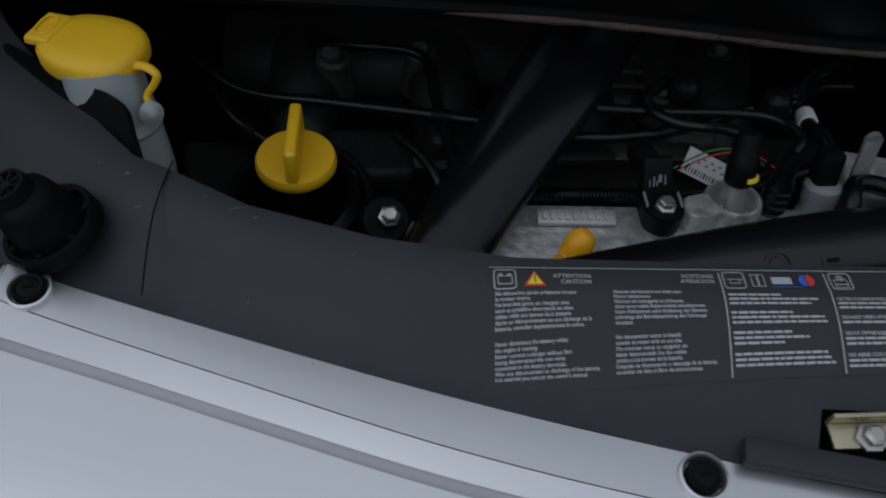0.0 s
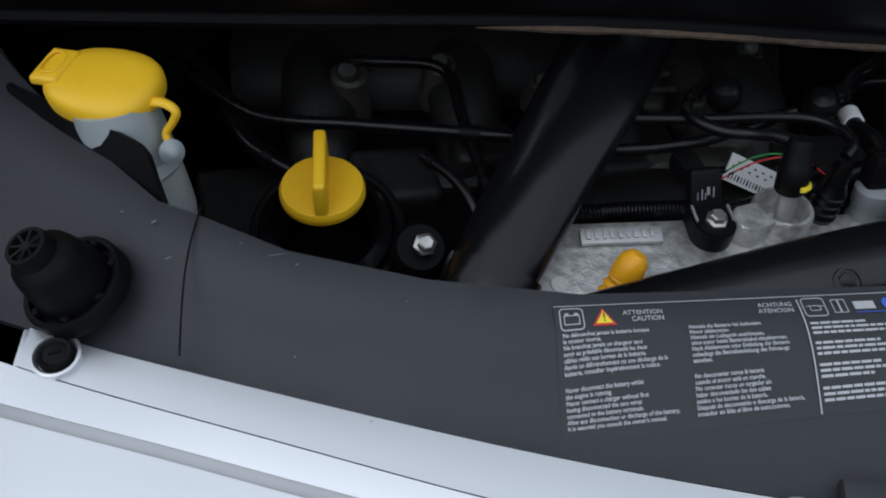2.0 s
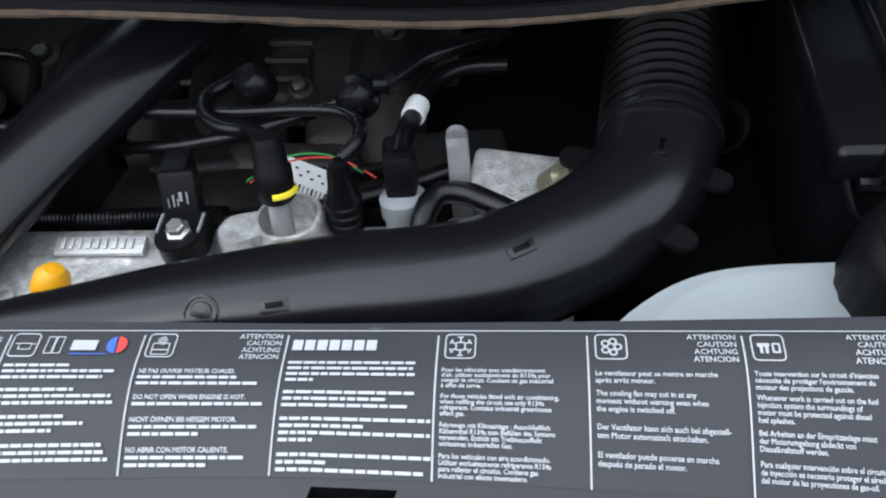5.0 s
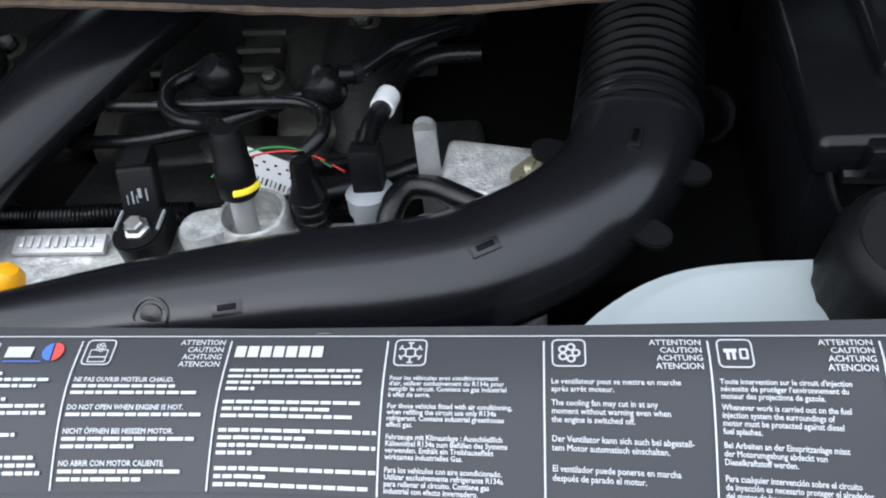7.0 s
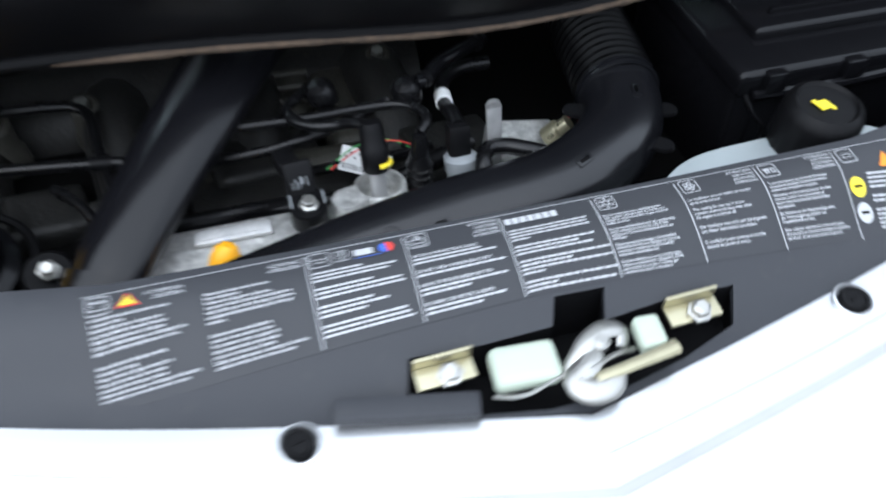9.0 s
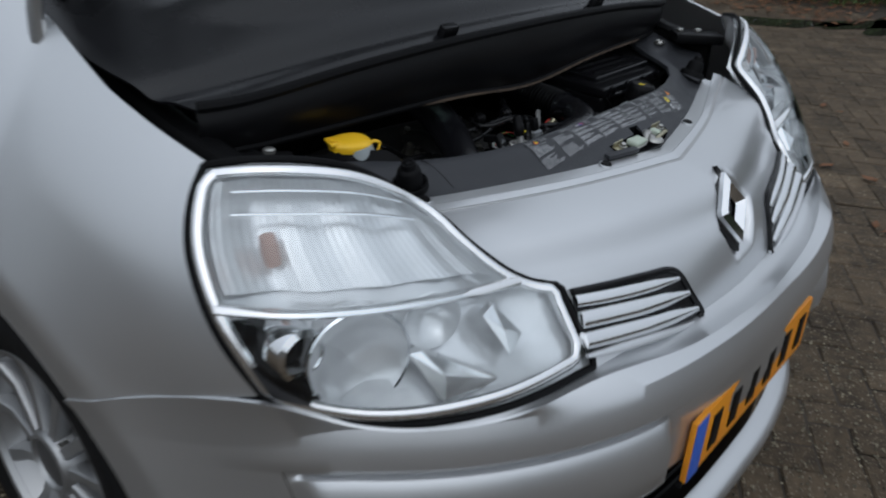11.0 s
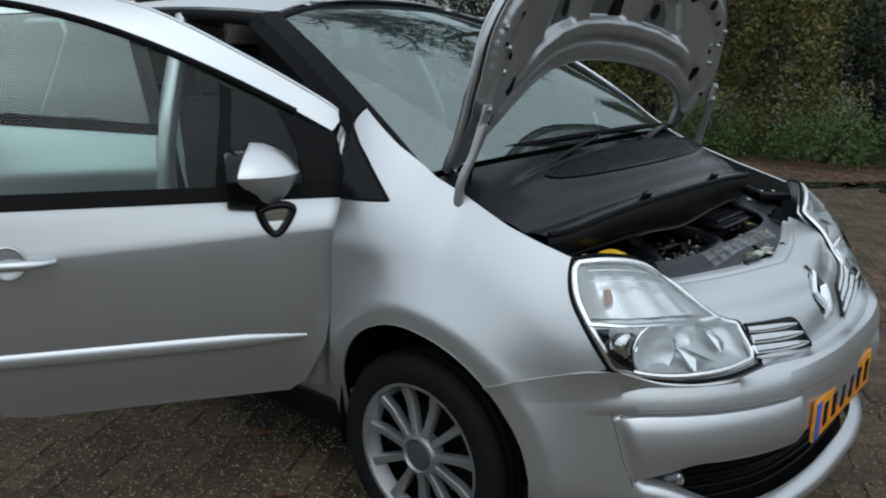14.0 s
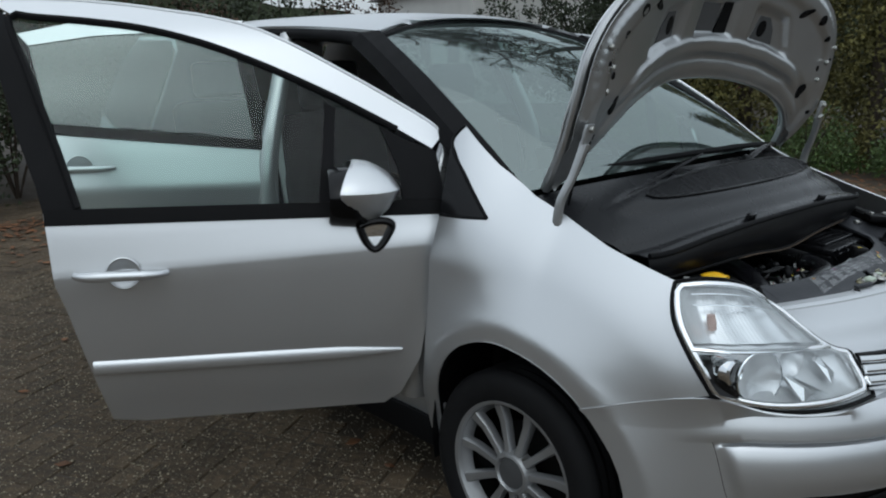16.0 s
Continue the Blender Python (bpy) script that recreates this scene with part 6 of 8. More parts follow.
# last column: oil can, triangle, yellow and white dots
ink("icon_frame", frame_box(0.2075, TOPY, 0.0055, 0.0052))
ink("oil_can_icon", frame_box(0.2075, TOPY - 0.0004, 0.0030, 0.0015, 0.0005, 0.0004))
ink("warning_triangle", (np.array([(0.2265, TOPY - 0.010, 0), (0.2375, TOPY - 0.010, 0), (0.232, TOPY - 0.001, 0)]), [(0, 1, 2)]), AMBER, "amber warning triangle")
for cy, mt in ((-0.5635, SUNNY), (-0.5765, PRINT)):
    ink("dot", (np.array([(0.2065 + 0.0052 * math.cos(t), cy + 0.0052 * math.sin(t), 0) for t in np.linspace(0, 2 * math.pi, 24, endpoint=False)]), [tuple(range(24))]), mt, "round coloured dot")
    ink("dot_mark", rect(0.2035, cy - 0.0008, 0.2095, cy + 0.0006), BLACK, "", 0.0018)
bars(0.2150, -0.5570, [0.028, 0.030, 0.022, 0.028, 0, 0.030, 0.026, 0, 0.028, 0.030, 0.024, 0.030, 0.020])

# ---- bonnet lock ----
lock = thing("bonnet_lock", (0.01, -0.615, 0.84), "plated steel bonnet lock in a dark recess", "lock")
_n = len(RC)
part("lock_recess", ([(x, y, panel(x, y)) for x, y in RC] + [(x, y, 0.828) for x, y in RC], [tuple(range(_n, 2 * _n))] + [(i, (i + 1) % _n, _n + (i + 1) % _n, _n + i) for i in range(_n)]), RUBBER, lock, "dark recess", smooth=False)
for x, y, w_ in ((-0.064, -0.6155, 0.031), (0.076, -0.6125, 0.031)):
    part("lock_tab", block((x, y, 0.8515), (w_, 0.012, 0.0022), 0.0008, (10, 0, 2)), PLATED, lock, "plated tab")
    part("tab_edge", block((x, y + 0.0065, 0.8560), (w_, 0.0022, 0.010), 0.0006, (8, 0, 2)), PLATED, lock, "folded upper edge")
    part("lock_bolt", lathe([(0.0072, 0), (0.0072, 0.002), (0.0052, 0.0026), (0.0052, 0.0065), (0.0035, 0.0078), (0, 0.0078)], (x + 0.002, y - 0.002, 0.8525), (0, -0.2, 1), 6, False), STEEL, lock, "bolt head")
part("lock_plate", block((-0.0245, -0.6235, 0.8540), (0.035, 0.0235, 0.012), 0.0055, (5, 0, -4), 4), CREAM, lock, "pale rounded plastic lock casing")
part("lock_plate", block((0.0445, -0.6225, 0.8550), (0.0150, 0.0200, 0.011), 0.0045, (5, 0, -4), 4), CREAM, lock, "pale rounded plastic lock casing")
part("lock_arm", tube([(-0.006, -0.6320, 0.8520), (0.002, -0.6280, 0.8580), (0.010, -0.6215, 0.8610), (0.022, -0.6170, 0.8610), (0.030, -0.6190, 0.8580), (0.027, -0.6270, 0.8550)], [0.004, 0.0055, 0.0060, 0.0065, 0.006, 0.004], 10, 30, flat=0.45), STEEL, lock, "bent steel catch")
part("lock_hook", tube([(0.012, -0.6230, 0.8580), (0.006, -0.6340, 0.8590), (-0.004, -0.6410, 0.8570), (0.002, -0.6480, 0.8560), (0.0135, -0.6470, 0.8560), (0.019, -0.6400, 0.8570)], [0.006, 0.0065, 0.0065, 0.0070, 0.0068, 0.0045], 10, 32, flat=0.45), STEEL, lock, "open steel hook")
part("lock_spring", tube([(-0.010, -0.634, 0.853), (0.004, -0.638, 0.860), (0.020, -0.632, 0.858), (0.034, -0.628, 0.853)], 0.0015, 6, 24), STEEL, lock, "thin steel spring")
part("lock_rivet", lathe([(0.0050, 0), (0.0050, 0.004), (0.003, 0.006), (0, 0.006)], (0.016, -0.624, 0.858), (0, -0.1, 1), 14, False), STEEL, lock, "round rivet")
part("lock_lever", tube([(0.006, -0.6430, 0.8580), (0.030, -0.6400, 0.8590), (0.053, -0.6360, 0.8590)], [0.0034, 0.0036, 0.0046], 8, 16, flat=0.6), PLATED, lock, "release lever")
part("lock_wire", tube([(-0.044, -0.634, 0.850), (-0.030, -0.640, 0.854), (-0.012, -0.636, 0.856), (0.002, -0.633, 0.858)], 0.0011, 6, 20), STEEL, lock, "thin release wire")


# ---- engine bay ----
bay = thing("engine_bay_tub", (0, -0.2, 0.40), "inner walls of the engine bay, deep shade put into their colour", "car body", kind="structure")
# walls and floor take their shade from the near-black colour
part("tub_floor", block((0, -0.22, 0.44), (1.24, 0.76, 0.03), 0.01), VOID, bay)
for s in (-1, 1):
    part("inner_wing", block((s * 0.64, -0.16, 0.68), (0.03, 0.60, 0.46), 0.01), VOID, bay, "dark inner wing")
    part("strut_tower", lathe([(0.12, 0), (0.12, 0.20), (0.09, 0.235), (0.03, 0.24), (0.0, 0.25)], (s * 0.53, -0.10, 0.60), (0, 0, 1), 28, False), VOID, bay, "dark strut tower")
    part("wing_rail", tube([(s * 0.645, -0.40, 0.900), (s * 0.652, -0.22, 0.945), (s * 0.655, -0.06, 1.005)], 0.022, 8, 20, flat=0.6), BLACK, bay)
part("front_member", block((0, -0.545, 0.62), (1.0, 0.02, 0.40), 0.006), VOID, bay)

engine = thing("engine", (-0.05, -0.30, 0.45), "dirty grey car engine with cast aluminium cover", "engine")
# block and head rear coloured as if in full shade
part("engine_block", block((-0.08, -0.25, 0.60), (0.62, 0.34, 0.30), 0.02), VOID, engine, "engine block coloured near-black for the shade")
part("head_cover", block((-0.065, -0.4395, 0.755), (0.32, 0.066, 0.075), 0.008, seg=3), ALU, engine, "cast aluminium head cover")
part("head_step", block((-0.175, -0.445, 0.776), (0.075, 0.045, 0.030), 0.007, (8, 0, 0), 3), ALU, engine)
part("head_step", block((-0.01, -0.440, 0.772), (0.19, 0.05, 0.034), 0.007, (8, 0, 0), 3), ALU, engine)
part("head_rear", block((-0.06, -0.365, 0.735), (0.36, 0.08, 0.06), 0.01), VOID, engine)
pl = part("maker_plate", block((-0.161, -0.4255, 0.7965), (0.052, 0.011, 0.004), 0.001, (14, 0, 0)), ALU2, engine, "raised cast plate with unreadable characters")
for k in range(9):
    part("cast_bar", block((-0.182 + 0.0050 * k, -0.4255, 0.7990), (0.0032 - 0.0006 * (k % 3), 0.0065, 0.0016), 0.0004, (14, 0, 0)), ALU2, pl)
for x, y, z in ((-0.205, -0.458, 0.788), (0.09, -0.437, 0.79), (-0.02, -0.460, 0.785)):
    part("head_bolt", lathe([(0.008, -0.01), (0.008, 0.0), (0.006, 0.002), (0.0055, 0.006), (0, 0.006)], (x, y, z), (0, -0.2, 1), 12, False), STEEL, engine, "bolt")
# inlet runners and castings behind; the darker ones have shade in their colour
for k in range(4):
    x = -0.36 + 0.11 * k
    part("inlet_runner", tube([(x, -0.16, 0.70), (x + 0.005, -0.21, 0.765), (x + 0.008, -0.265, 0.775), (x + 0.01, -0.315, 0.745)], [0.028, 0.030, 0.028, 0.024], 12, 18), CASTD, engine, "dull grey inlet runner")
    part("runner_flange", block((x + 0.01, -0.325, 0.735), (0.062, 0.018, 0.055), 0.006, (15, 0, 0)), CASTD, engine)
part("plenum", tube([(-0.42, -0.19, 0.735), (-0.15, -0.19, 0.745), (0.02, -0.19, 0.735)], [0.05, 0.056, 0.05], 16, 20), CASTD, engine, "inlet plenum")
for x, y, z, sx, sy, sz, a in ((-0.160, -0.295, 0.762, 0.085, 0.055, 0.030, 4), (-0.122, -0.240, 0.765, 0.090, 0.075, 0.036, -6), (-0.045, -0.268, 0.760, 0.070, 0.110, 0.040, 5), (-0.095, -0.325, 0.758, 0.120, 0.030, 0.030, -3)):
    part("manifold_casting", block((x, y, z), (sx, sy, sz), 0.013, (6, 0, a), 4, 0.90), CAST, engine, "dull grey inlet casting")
for x, y, z, r, h in ((-0.330, -0.258, 0.772, 0.014, 0.034), (-0.262, -0.248, 0.775, 0.012, 0.030), (-0.185, -0.262, 0.778, 0.010, 0.016), (-0.075, -0.285, 0.778, 0.009, 0.016), (-0.020, -0.240, 0.782, 0.011, 0.022), (-0.140, -0.215, 0.782, 0.012, 0.020)):
    part("casting_boss", lathe([(r * 1.25, -0.012), (r * 1.2, 0.0), (r, 0.004), (r * 0.95, h), (r * 0.7, h + 0.002), (r * 0.45, h - 0.002), (0, h - 0.002)], (x, y, z), (0.05, -0.25, 1), 22, False), CAST, engine, "round casting boss")
    part("boss_bolt", lathe([(r * 0.5, 0), (r * 0.5, 0.004), (r * 0.3, 0.005), (0, 0.005)], (x, y - 0.25 * h, z + h), (0.05, -0.25, 1), 6, False), STEEL, engine)
for y in (-0.225, -0.245, -0.265):
    part("casting_rib", tube([(-0.165, y, 0.783), (-0.12, y - 0.004, 0.787), (-0.08, y, 0.783)], 0.003, 6, 12), CAST, engine)
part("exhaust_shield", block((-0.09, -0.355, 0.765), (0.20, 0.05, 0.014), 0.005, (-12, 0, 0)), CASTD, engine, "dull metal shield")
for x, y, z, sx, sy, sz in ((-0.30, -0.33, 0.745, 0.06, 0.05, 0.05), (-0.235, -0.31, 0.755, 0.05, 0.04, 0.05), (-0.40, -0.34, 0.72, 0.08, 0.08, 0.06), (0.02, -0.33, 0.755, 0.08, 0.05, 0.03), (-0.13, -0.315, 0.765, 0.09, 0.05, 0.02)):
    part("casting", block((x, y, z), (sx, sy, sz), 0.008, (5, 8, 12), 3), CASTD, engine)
part("mount_bolt", lathe([(0.0075, -0.003), (0.0075, 0.0), (0.0055, 0.001), (0.0055, 0.006), (0.004, 0.007), (0, 0.0065)], (-0.283, -0.424, 0.794), (0.1, -0.5, 0.86), 6, False), STEEL, engine, "hexagon bolt with washer")
part("mount_arm", lathe([(0.020, -0.05), (0.019, 0.0), (0.015, 0.006), (0.0, 0.006)], (-0.286, -0.418, 0.782), (0.1, -0.4, 0.9), 24), RUBBER, engine)

# washer bottle
wb = thing("washer_bottle", (-0.44, -0.39, 0.62), "white plastic washer bottle with a yellow cap", "bottle")
part("bottle_neck", tube([(-0.462, -0.378, 0.62), (-0.450, -0.400, 0.76), (-0.444, -0.411, 0.825), (-0.446, -0.406, 0.855), (-0.450, -0.398, 0.888)], [0.034, 0.030, 0.0240, 0.0265, 0.022], 24, 40), WHITEP, wb, "white translucent neck")
for t in (0.815, 0.852):
    c = (-0.4455 - 0.03 * (t - 0.83), -0.408 + 0.06 * (t - 0.83), t)
    part("neck_ring", lathe([(0.0235, -0.006), (0.0268, 0.0), (0.0238, 0.007)], c, (-0.1, 0.15, 1), 24, False), WHITEP, wb)
def lid_ring(k, h):
    """One level of the oblong lid: blunt at the strap end, tapered towards the pad."""
    out = []
    for t in np.linspace(0, 2 * math.pi, 44, endpoint=False):
        u, v = math.cos(t), math.sin(t)
        u, v = math.copysign(abs(u) ** 0.70, u), math.copysign(abs(v) ** 0.80, v)
        w = 0.0275 - 0.0045 * max(0.0, -u)
        out.append((0.0310 * u * k, 0.93 * w * v * k, h))
    return out


LIDM = pose(-0.4552, -0.3885, 0.8910, 4, 0, -20)
rows = [lid_ring(1.0, -0.0045), lid_ring(1.015, -0.0010), lid_ring(1.01, 0.0035), lid_ring(0.96, 0.0066), lid_ring(0.86, 0.0084), lid_ring(0.60, 0.0096), lid_ring(0.28, 0.0100)]
lv, lf = gridm(np.array(rows), wrap=True)
lv = np.array([tuple(LIDM @ Vector(p)) for p in lv])
cap = part("cap", (lv, lf + [tuple(range(6 * 44, 7 * 44))]), YELLOW, wb, "yellow snap-on cap", angle=60)
bm = block((-0.0265, 0.0, 0.0078), (0.0175, 0.0270, 0.0052), 0.0022, (0, -5, 0), 3, 0.94)
bmesh.ops.transform(bm, matrix=LIDM, verts=bm.verts)
part("cap_badge", bm, YELLOW, cap, "raised symbol pad")
sym = [(-0.031, -0.006, 0.0112), (-0.0275, -0.0085, 0.0112), (-0.0225, -0.0055, 0.0110), (-0.0225, 0.0055, 0.0110), (-0.0275, 0.0085, 0.0112), (-0.031, 0.006, 0.0112), (-0.031, -0.006, 0.0112)]
part("cap_symbol", tube([tuple(LIDM @ Vector(p)) for p in sym], 0.0006, 5, 50), YELLOW, cap, "raised washer symbol")
part("cap_hinge", tube([(-0.429, -0.4025, 0.891), (-0.4212, -0.4057, 0.893), (-0.4154, -0.4091, 0.890), (-0.4180, -0.4104, 0.884), (-0.4225, -0.4123, 0.878), (-0.4215, -0.4150, 0.874)], [0.0036, 0.0030, 0.0027, 0.0024, 0.0024, 0.0024], 10, 24, flat=0.8), YELLOW, cap, "yellow cap strap")
part("strap_button", lathe([(0.007, 0), (0.0035, 0.003), (0.002, 0.004), (0, 0.004)], (-0.4195, -0.4205, 0.872), (0.5, -0.7, 0.5), 16, False), WHITEP, wb)

# oil filler
oil = thing("oil_filler", (-0.345, -0.39, 0.73), "yellow oil filler cap on a black filler neck", "oil cap")
part("filler_neck", lathe([(0.030, 0), (0.030, 0.045), (0.040, 0.050), (0.041, 0.056), (0.034, 0.062), (0.033, 0.070)], (-0.344, -0.392, 0.735), (0, -0.22, 0.975), 36, False), TRIM, oil, "black filler neck")
part("filler_flange", tube([(-0.344 + 0.047 * math.cos(a), -0.394 + 0.046 * math.sin(a), 0.778 + 0.010 * math.sin(a)) for a in np.linspace(0, 2 * math.pi, 20)], 0.0035, 8, 60), RUBBER, oil)
oc = part("cap", lathe([(0.0252, 0.0), (0.0267, 0.002), (0.0267, 0.006), (0.0252, 0.009), (0.021, 0.0095), (0.0, 0.0088)], (-0.345, -0.390, 0.8055), (0, -0.06, 0.998), 40, False), YELLOW, oil, "yellow oil cap")
part("cap_grip", block((-0.345, -0.3905, 0.8255), (0.0085, 0.052, 0.027), 0.0030, (4, 0, 0), 3, 0.93), YELLOW, oc, "upright yellow grip")

# inlet arm: broad black duct running back over the engine
arm = thing("intake_arm", (-0.25, -0.46, 0.78), "broad smooth black intake duct over the engine", "duct")
part("arm_duct", tube([(-0.258, -0.480, 0.768), (-0.254, -0.470, 0.788), (-0.238, -0.443, 0.806), (-0.196, -0.378, 0.828), (-0.153, -0.310, 0.843), (-0.112, -0.235, 0.846)], [0.023, 0.028, 0.0305, 0.0345, 0.036, 0.037], 36, 60, flat=0.62, up=(-0.15, -0.1, 0.98), power=1.12), ARM, arm, "glossy black moulded duct")
part("arm_end", tube([(-0.2590, -0.482, 0.762), (-0.2562, -0.4755, 0.781), (-0.2515, -0.4660, 0.7935), (-0.2440, -0.4530, 0.8015)], [0.019, 0.0262, 0.0292, 0.0300], 36, 30, flat=0.66, up=(-0.15, -0.1, 0.98), power=1.05), ARM, arm, "rounded black end of the duct")
part("arm_seam", tube([(-0.224, -0.452, 0.806), (-0.181, -0.3835, 0.829), (-0.138, -0.3145, 0.844), (-0.096, -0.240, 0.848)], 0.0012, 6, 40), ARM, arm, "moulding seam")

# dipstick
dip = thing("dipstick", (-0.19, -0.48, 0.75), "orange ribbed dipstick handle", "dipstick")
part("dip_knob", lathe([(0.0, 0.012), (0.005, 0.0112), (0.0085, 0.007), (0.0095, 0.0), (0.0088, -0.006)], (-0.168, -0.464, 0.811), (0.45, 0.30, 0.84), 24, False), ORANGE, dip, "rounded orange knob")
part("dip_stem", lathe([(0.0088 if k % 2 else 0.0072, -0.005 - 0.0028 * k) for k in range(14)], (-0.168, -0.464, 0.811), (0.45, 0.30, 0.84), 20, False), ORANGE, dip, "ribbed orange stem")
part("dip_tube", tube([(-0.187, -0.477, 0.776), (-0.195, -0.482, 0.75), (-0.20, -0.484, 0.70)], 0.005, 8, 10), STEEL, dip)

# ignition coil module
coil = thing("ignition_module", (-0.107, -0.43, 0.78), "black module bolted to the head cover", "car part")
part("module_body", block((-0.1105, -0.4100, 0.8205), (0.0200, 0.010, 0.026), 0.0022, (-33, 0, 5), 3), BLACK, coil, "black moulded housing")
part("module_socket", block((-0.1165, -0.3925, 0.8230), (0.0150, 0.020, 0.012), 0.002, (-6, 0, 8)), BLACK, coil, "black cable socket")
part("module_foot", slab([(-0.1080 + 0.0128 * math.cos(a), -0.4330 + 0.0128 * math.sin(a)) for a in np.linspace(-math.pi, 0, 22)] + [(-0.0955, -0.4165), (-0.1205, -0.4165)], 0.801, 0.8150, 0.0010), BLACK, coil, "round-nosed fixing foot")
for x in (-0.1193, -0.0968):
    part("foot_edge", block((x, -0.4265, 0.8157), (0.0014, 0.0130, 0.0018), 0.0004), GREYP, coil, "thin grey edge")
part("module_bolt", lathe([(0.0070, -0.001), (0.0070, 0.0010), (0.0050, 0.0018), (0.0050, 0.0050), (0.0042, 0.0058), (0, 0.0058)], (-0.1075, -0.4325, 0.8160), (0, -0.1, 1), 6, False), STEEL, coil, "hexagon flange bolt")
MODM = pose(-0.1105, -0.4100, 0.8205, -33, 0, 5)
for x, z, w_, h_ in ((0.0010, -0.0005, 0.0018, 0.0050), (-0.0030, -0.0025, 0.0008, 0.0065), (0.0045, -0.0015, 0.0007, 0.0065), (-0.0058, -0.0035, 0.0005, 0.0050), (-0.0008, -0.0035, 0.0006, 0.0040)):
    bm = block((x, -0.0051, z), (w_, 0.0006, h_), 0)
    bmesh.ops.transform(bm, matrix=MODM, verts=bm.verts)
    part("print_bar", bm, GREYP, coil)
part("module_post", lathe([(0.0095, 0), (0.0092, 0.030), (0.008, 0.032)], (-0.1075, -0.4340, 0.770), (0, 0.1, 1), 20), ALU2, coil, "aluminium post")

# thermostat ring with sensor
ring = thing("sensor_housing", (-0.058, -0.41, 0.77), "round aluminium housing with a sensor plugged in", "car part")
hull = []
for k in range(96):
    t = 2 * math.pi * k / 96
    u, d = np.array([math.cos(t), math.sin(t)]), np.array([-0.0255, -0.0095])
    q = 0.0122 ** 2 - d @ d + (u @ d) ** 2
    hull.append(max(0.0194, u @ d + q ** 0.5 if q > 0 and u @ d > 0 else 0.0))
hull = [sum(hull[(k + e) % 96] for e in (-1, 0, 1)) / 3 for k in range(96)]
well = []
for grow, z in ((0.0010, 0.745), (0.0, 0.802), (-0.0006, 0.8055), (-0.0018, 0.8070), (None, 0.8068), (0.0153, 0.8045), (0.0150, 0.785), (0.0, 0.784)):
    well.append([(-0.0548 + r * math.cos(2 * math.pi * k / 96), -0.4140 + r * math.sin(2 * math.pi * k / 96), z - 0.05 * r * math.sin(2 * math.pi * k / 96)) for k in range(96) for r in [0.0160 if grow is None else hull[k] + grow if z > 0.8 and grow < 0.01 or z < 0.75 else grow]])
part("ring_wall", gridm(np.array(well), wrap=True), ALU, ring, "cast aluminium housing with an open ring and a side lobe", angle=50)
part("sensor_stem", lathe([(0.0062, -0.010), (0.0060, 0.014), (0.0056, 0.026), (0.0056, 0.034)], (-0.0567, -0.423, 0.795), (0.0, 0.33, 1), 20), ALU2, ring, "grey sensor stem")
part("sensor_plug", lathe([(0.0082, 0.026), (0.0098, 0.028), (0.0100, 0.044), (0.0088, 0.046), (0.0084, 0.057), (0.007, 0.062), (0, 0.062)], (-0.0567, -0.423, 0.795), (0.0, 0.33, 1), 20, False), BLACK, ring, "black plug")
part("sensor_tape", tube([(-0.0567 + 0.0103 * math.cos(a), -0.4130 + 0.0098 * math.sin(a), 0.8255 - 0.0032 * math.sin(a)) for a in np.linspace(-1.45, 0.1, 8)], 0.0017, 6, 16), SUNNY, ring, "yellow tape mark")
part("sensor_hose", tube([(-0.0567, -0.403, 0.849), (-0.066, -0.392, 0.846), (-0.0755, -0.383, 0.840), (-0.092, -0.376, 0.837), (-0.1055, -0.363, 0.836), (-0.1077, -0.347, 0.836), (-0.0985, -0.337, 0.836), (-0.0864, -0.3245, 0.836)], 0.0042, 10, 40), HOSE, ring, "black angled hose")

tag = thing("paper_tag", (-0.06, -0.37, 0.775), "white printed tag wrapped on a cable", "tag")
TAGM = pose(-0.0575, -0.3710, 0.7915, 48, 24, -8)
def tag_piece(name, x, y, w_, h_, z, t, material):
    bm = block((x, y, z), (w_, h_, t), 0)
    bmesh.ops.transform(bm, matrix=TAGM, verts=bm.verts)
    part(name, bm, material, tag)


tag_piece("tag_sheet", 0, 0, 0.040, 0.019, 0.0, 0.0012, TAGW)
for k in range(13):
    tag_piece("tag_bar", -0.0165 + 0.0026 * k, -0.0056, 0.0006 + 0.0005 * (k % 3 == 0), 0.0040, 0.0008, 0.0006, BLACK)
for k in range(10):
    tag_piece("tag_print", -0.0160 + 0.0034 * k, 0.0015 + 0.0035 * (k % 2), 0.0018, 0.0011, 0.0008, 0.0006, BLACK)
part("tag_cable", tube([(-0.10, -0.35, 0.775), (-0.064, -0.352, 0.778), (-0.03, -0.354, 0.78), (0.0, -0.35, 0.78)], 0.0038, 8, 24), HOSE, tag)

# injector plugs
ip = thing("injector_plug", (-0.024, -0.405, 0.77), "ribbed black injector plug", "plug", "injector plugs")
part("plug_body", lathe([(0.0098, -0.006), (0.0100, 0.0)] + [(0.0100 if k % 2 else 0.0088, 0.004 + 0.0030 * k) for k in range(11)] + [(0.0070, 0.040), (0.0062, 0.050), (0.005, 0.055), (0, 0.056)], (-0.0255, -0.4115, 0.782), (0.04, 0.10, 1), 22, False), HOSE, ip)
part("plug_cable", tube([(-0.022, -0.402, 0.836), (-0.014, -0.392, 0.839), (-0.017, -0.375, 0.837), (-0.029, -0.364, 0.835), (-0.052, -0.359, 0.833), (-0.091, -0.357, 0.831), (-0.145, -0.353, 0.830)], 0.0038, 10, 40), HOSE, ip)
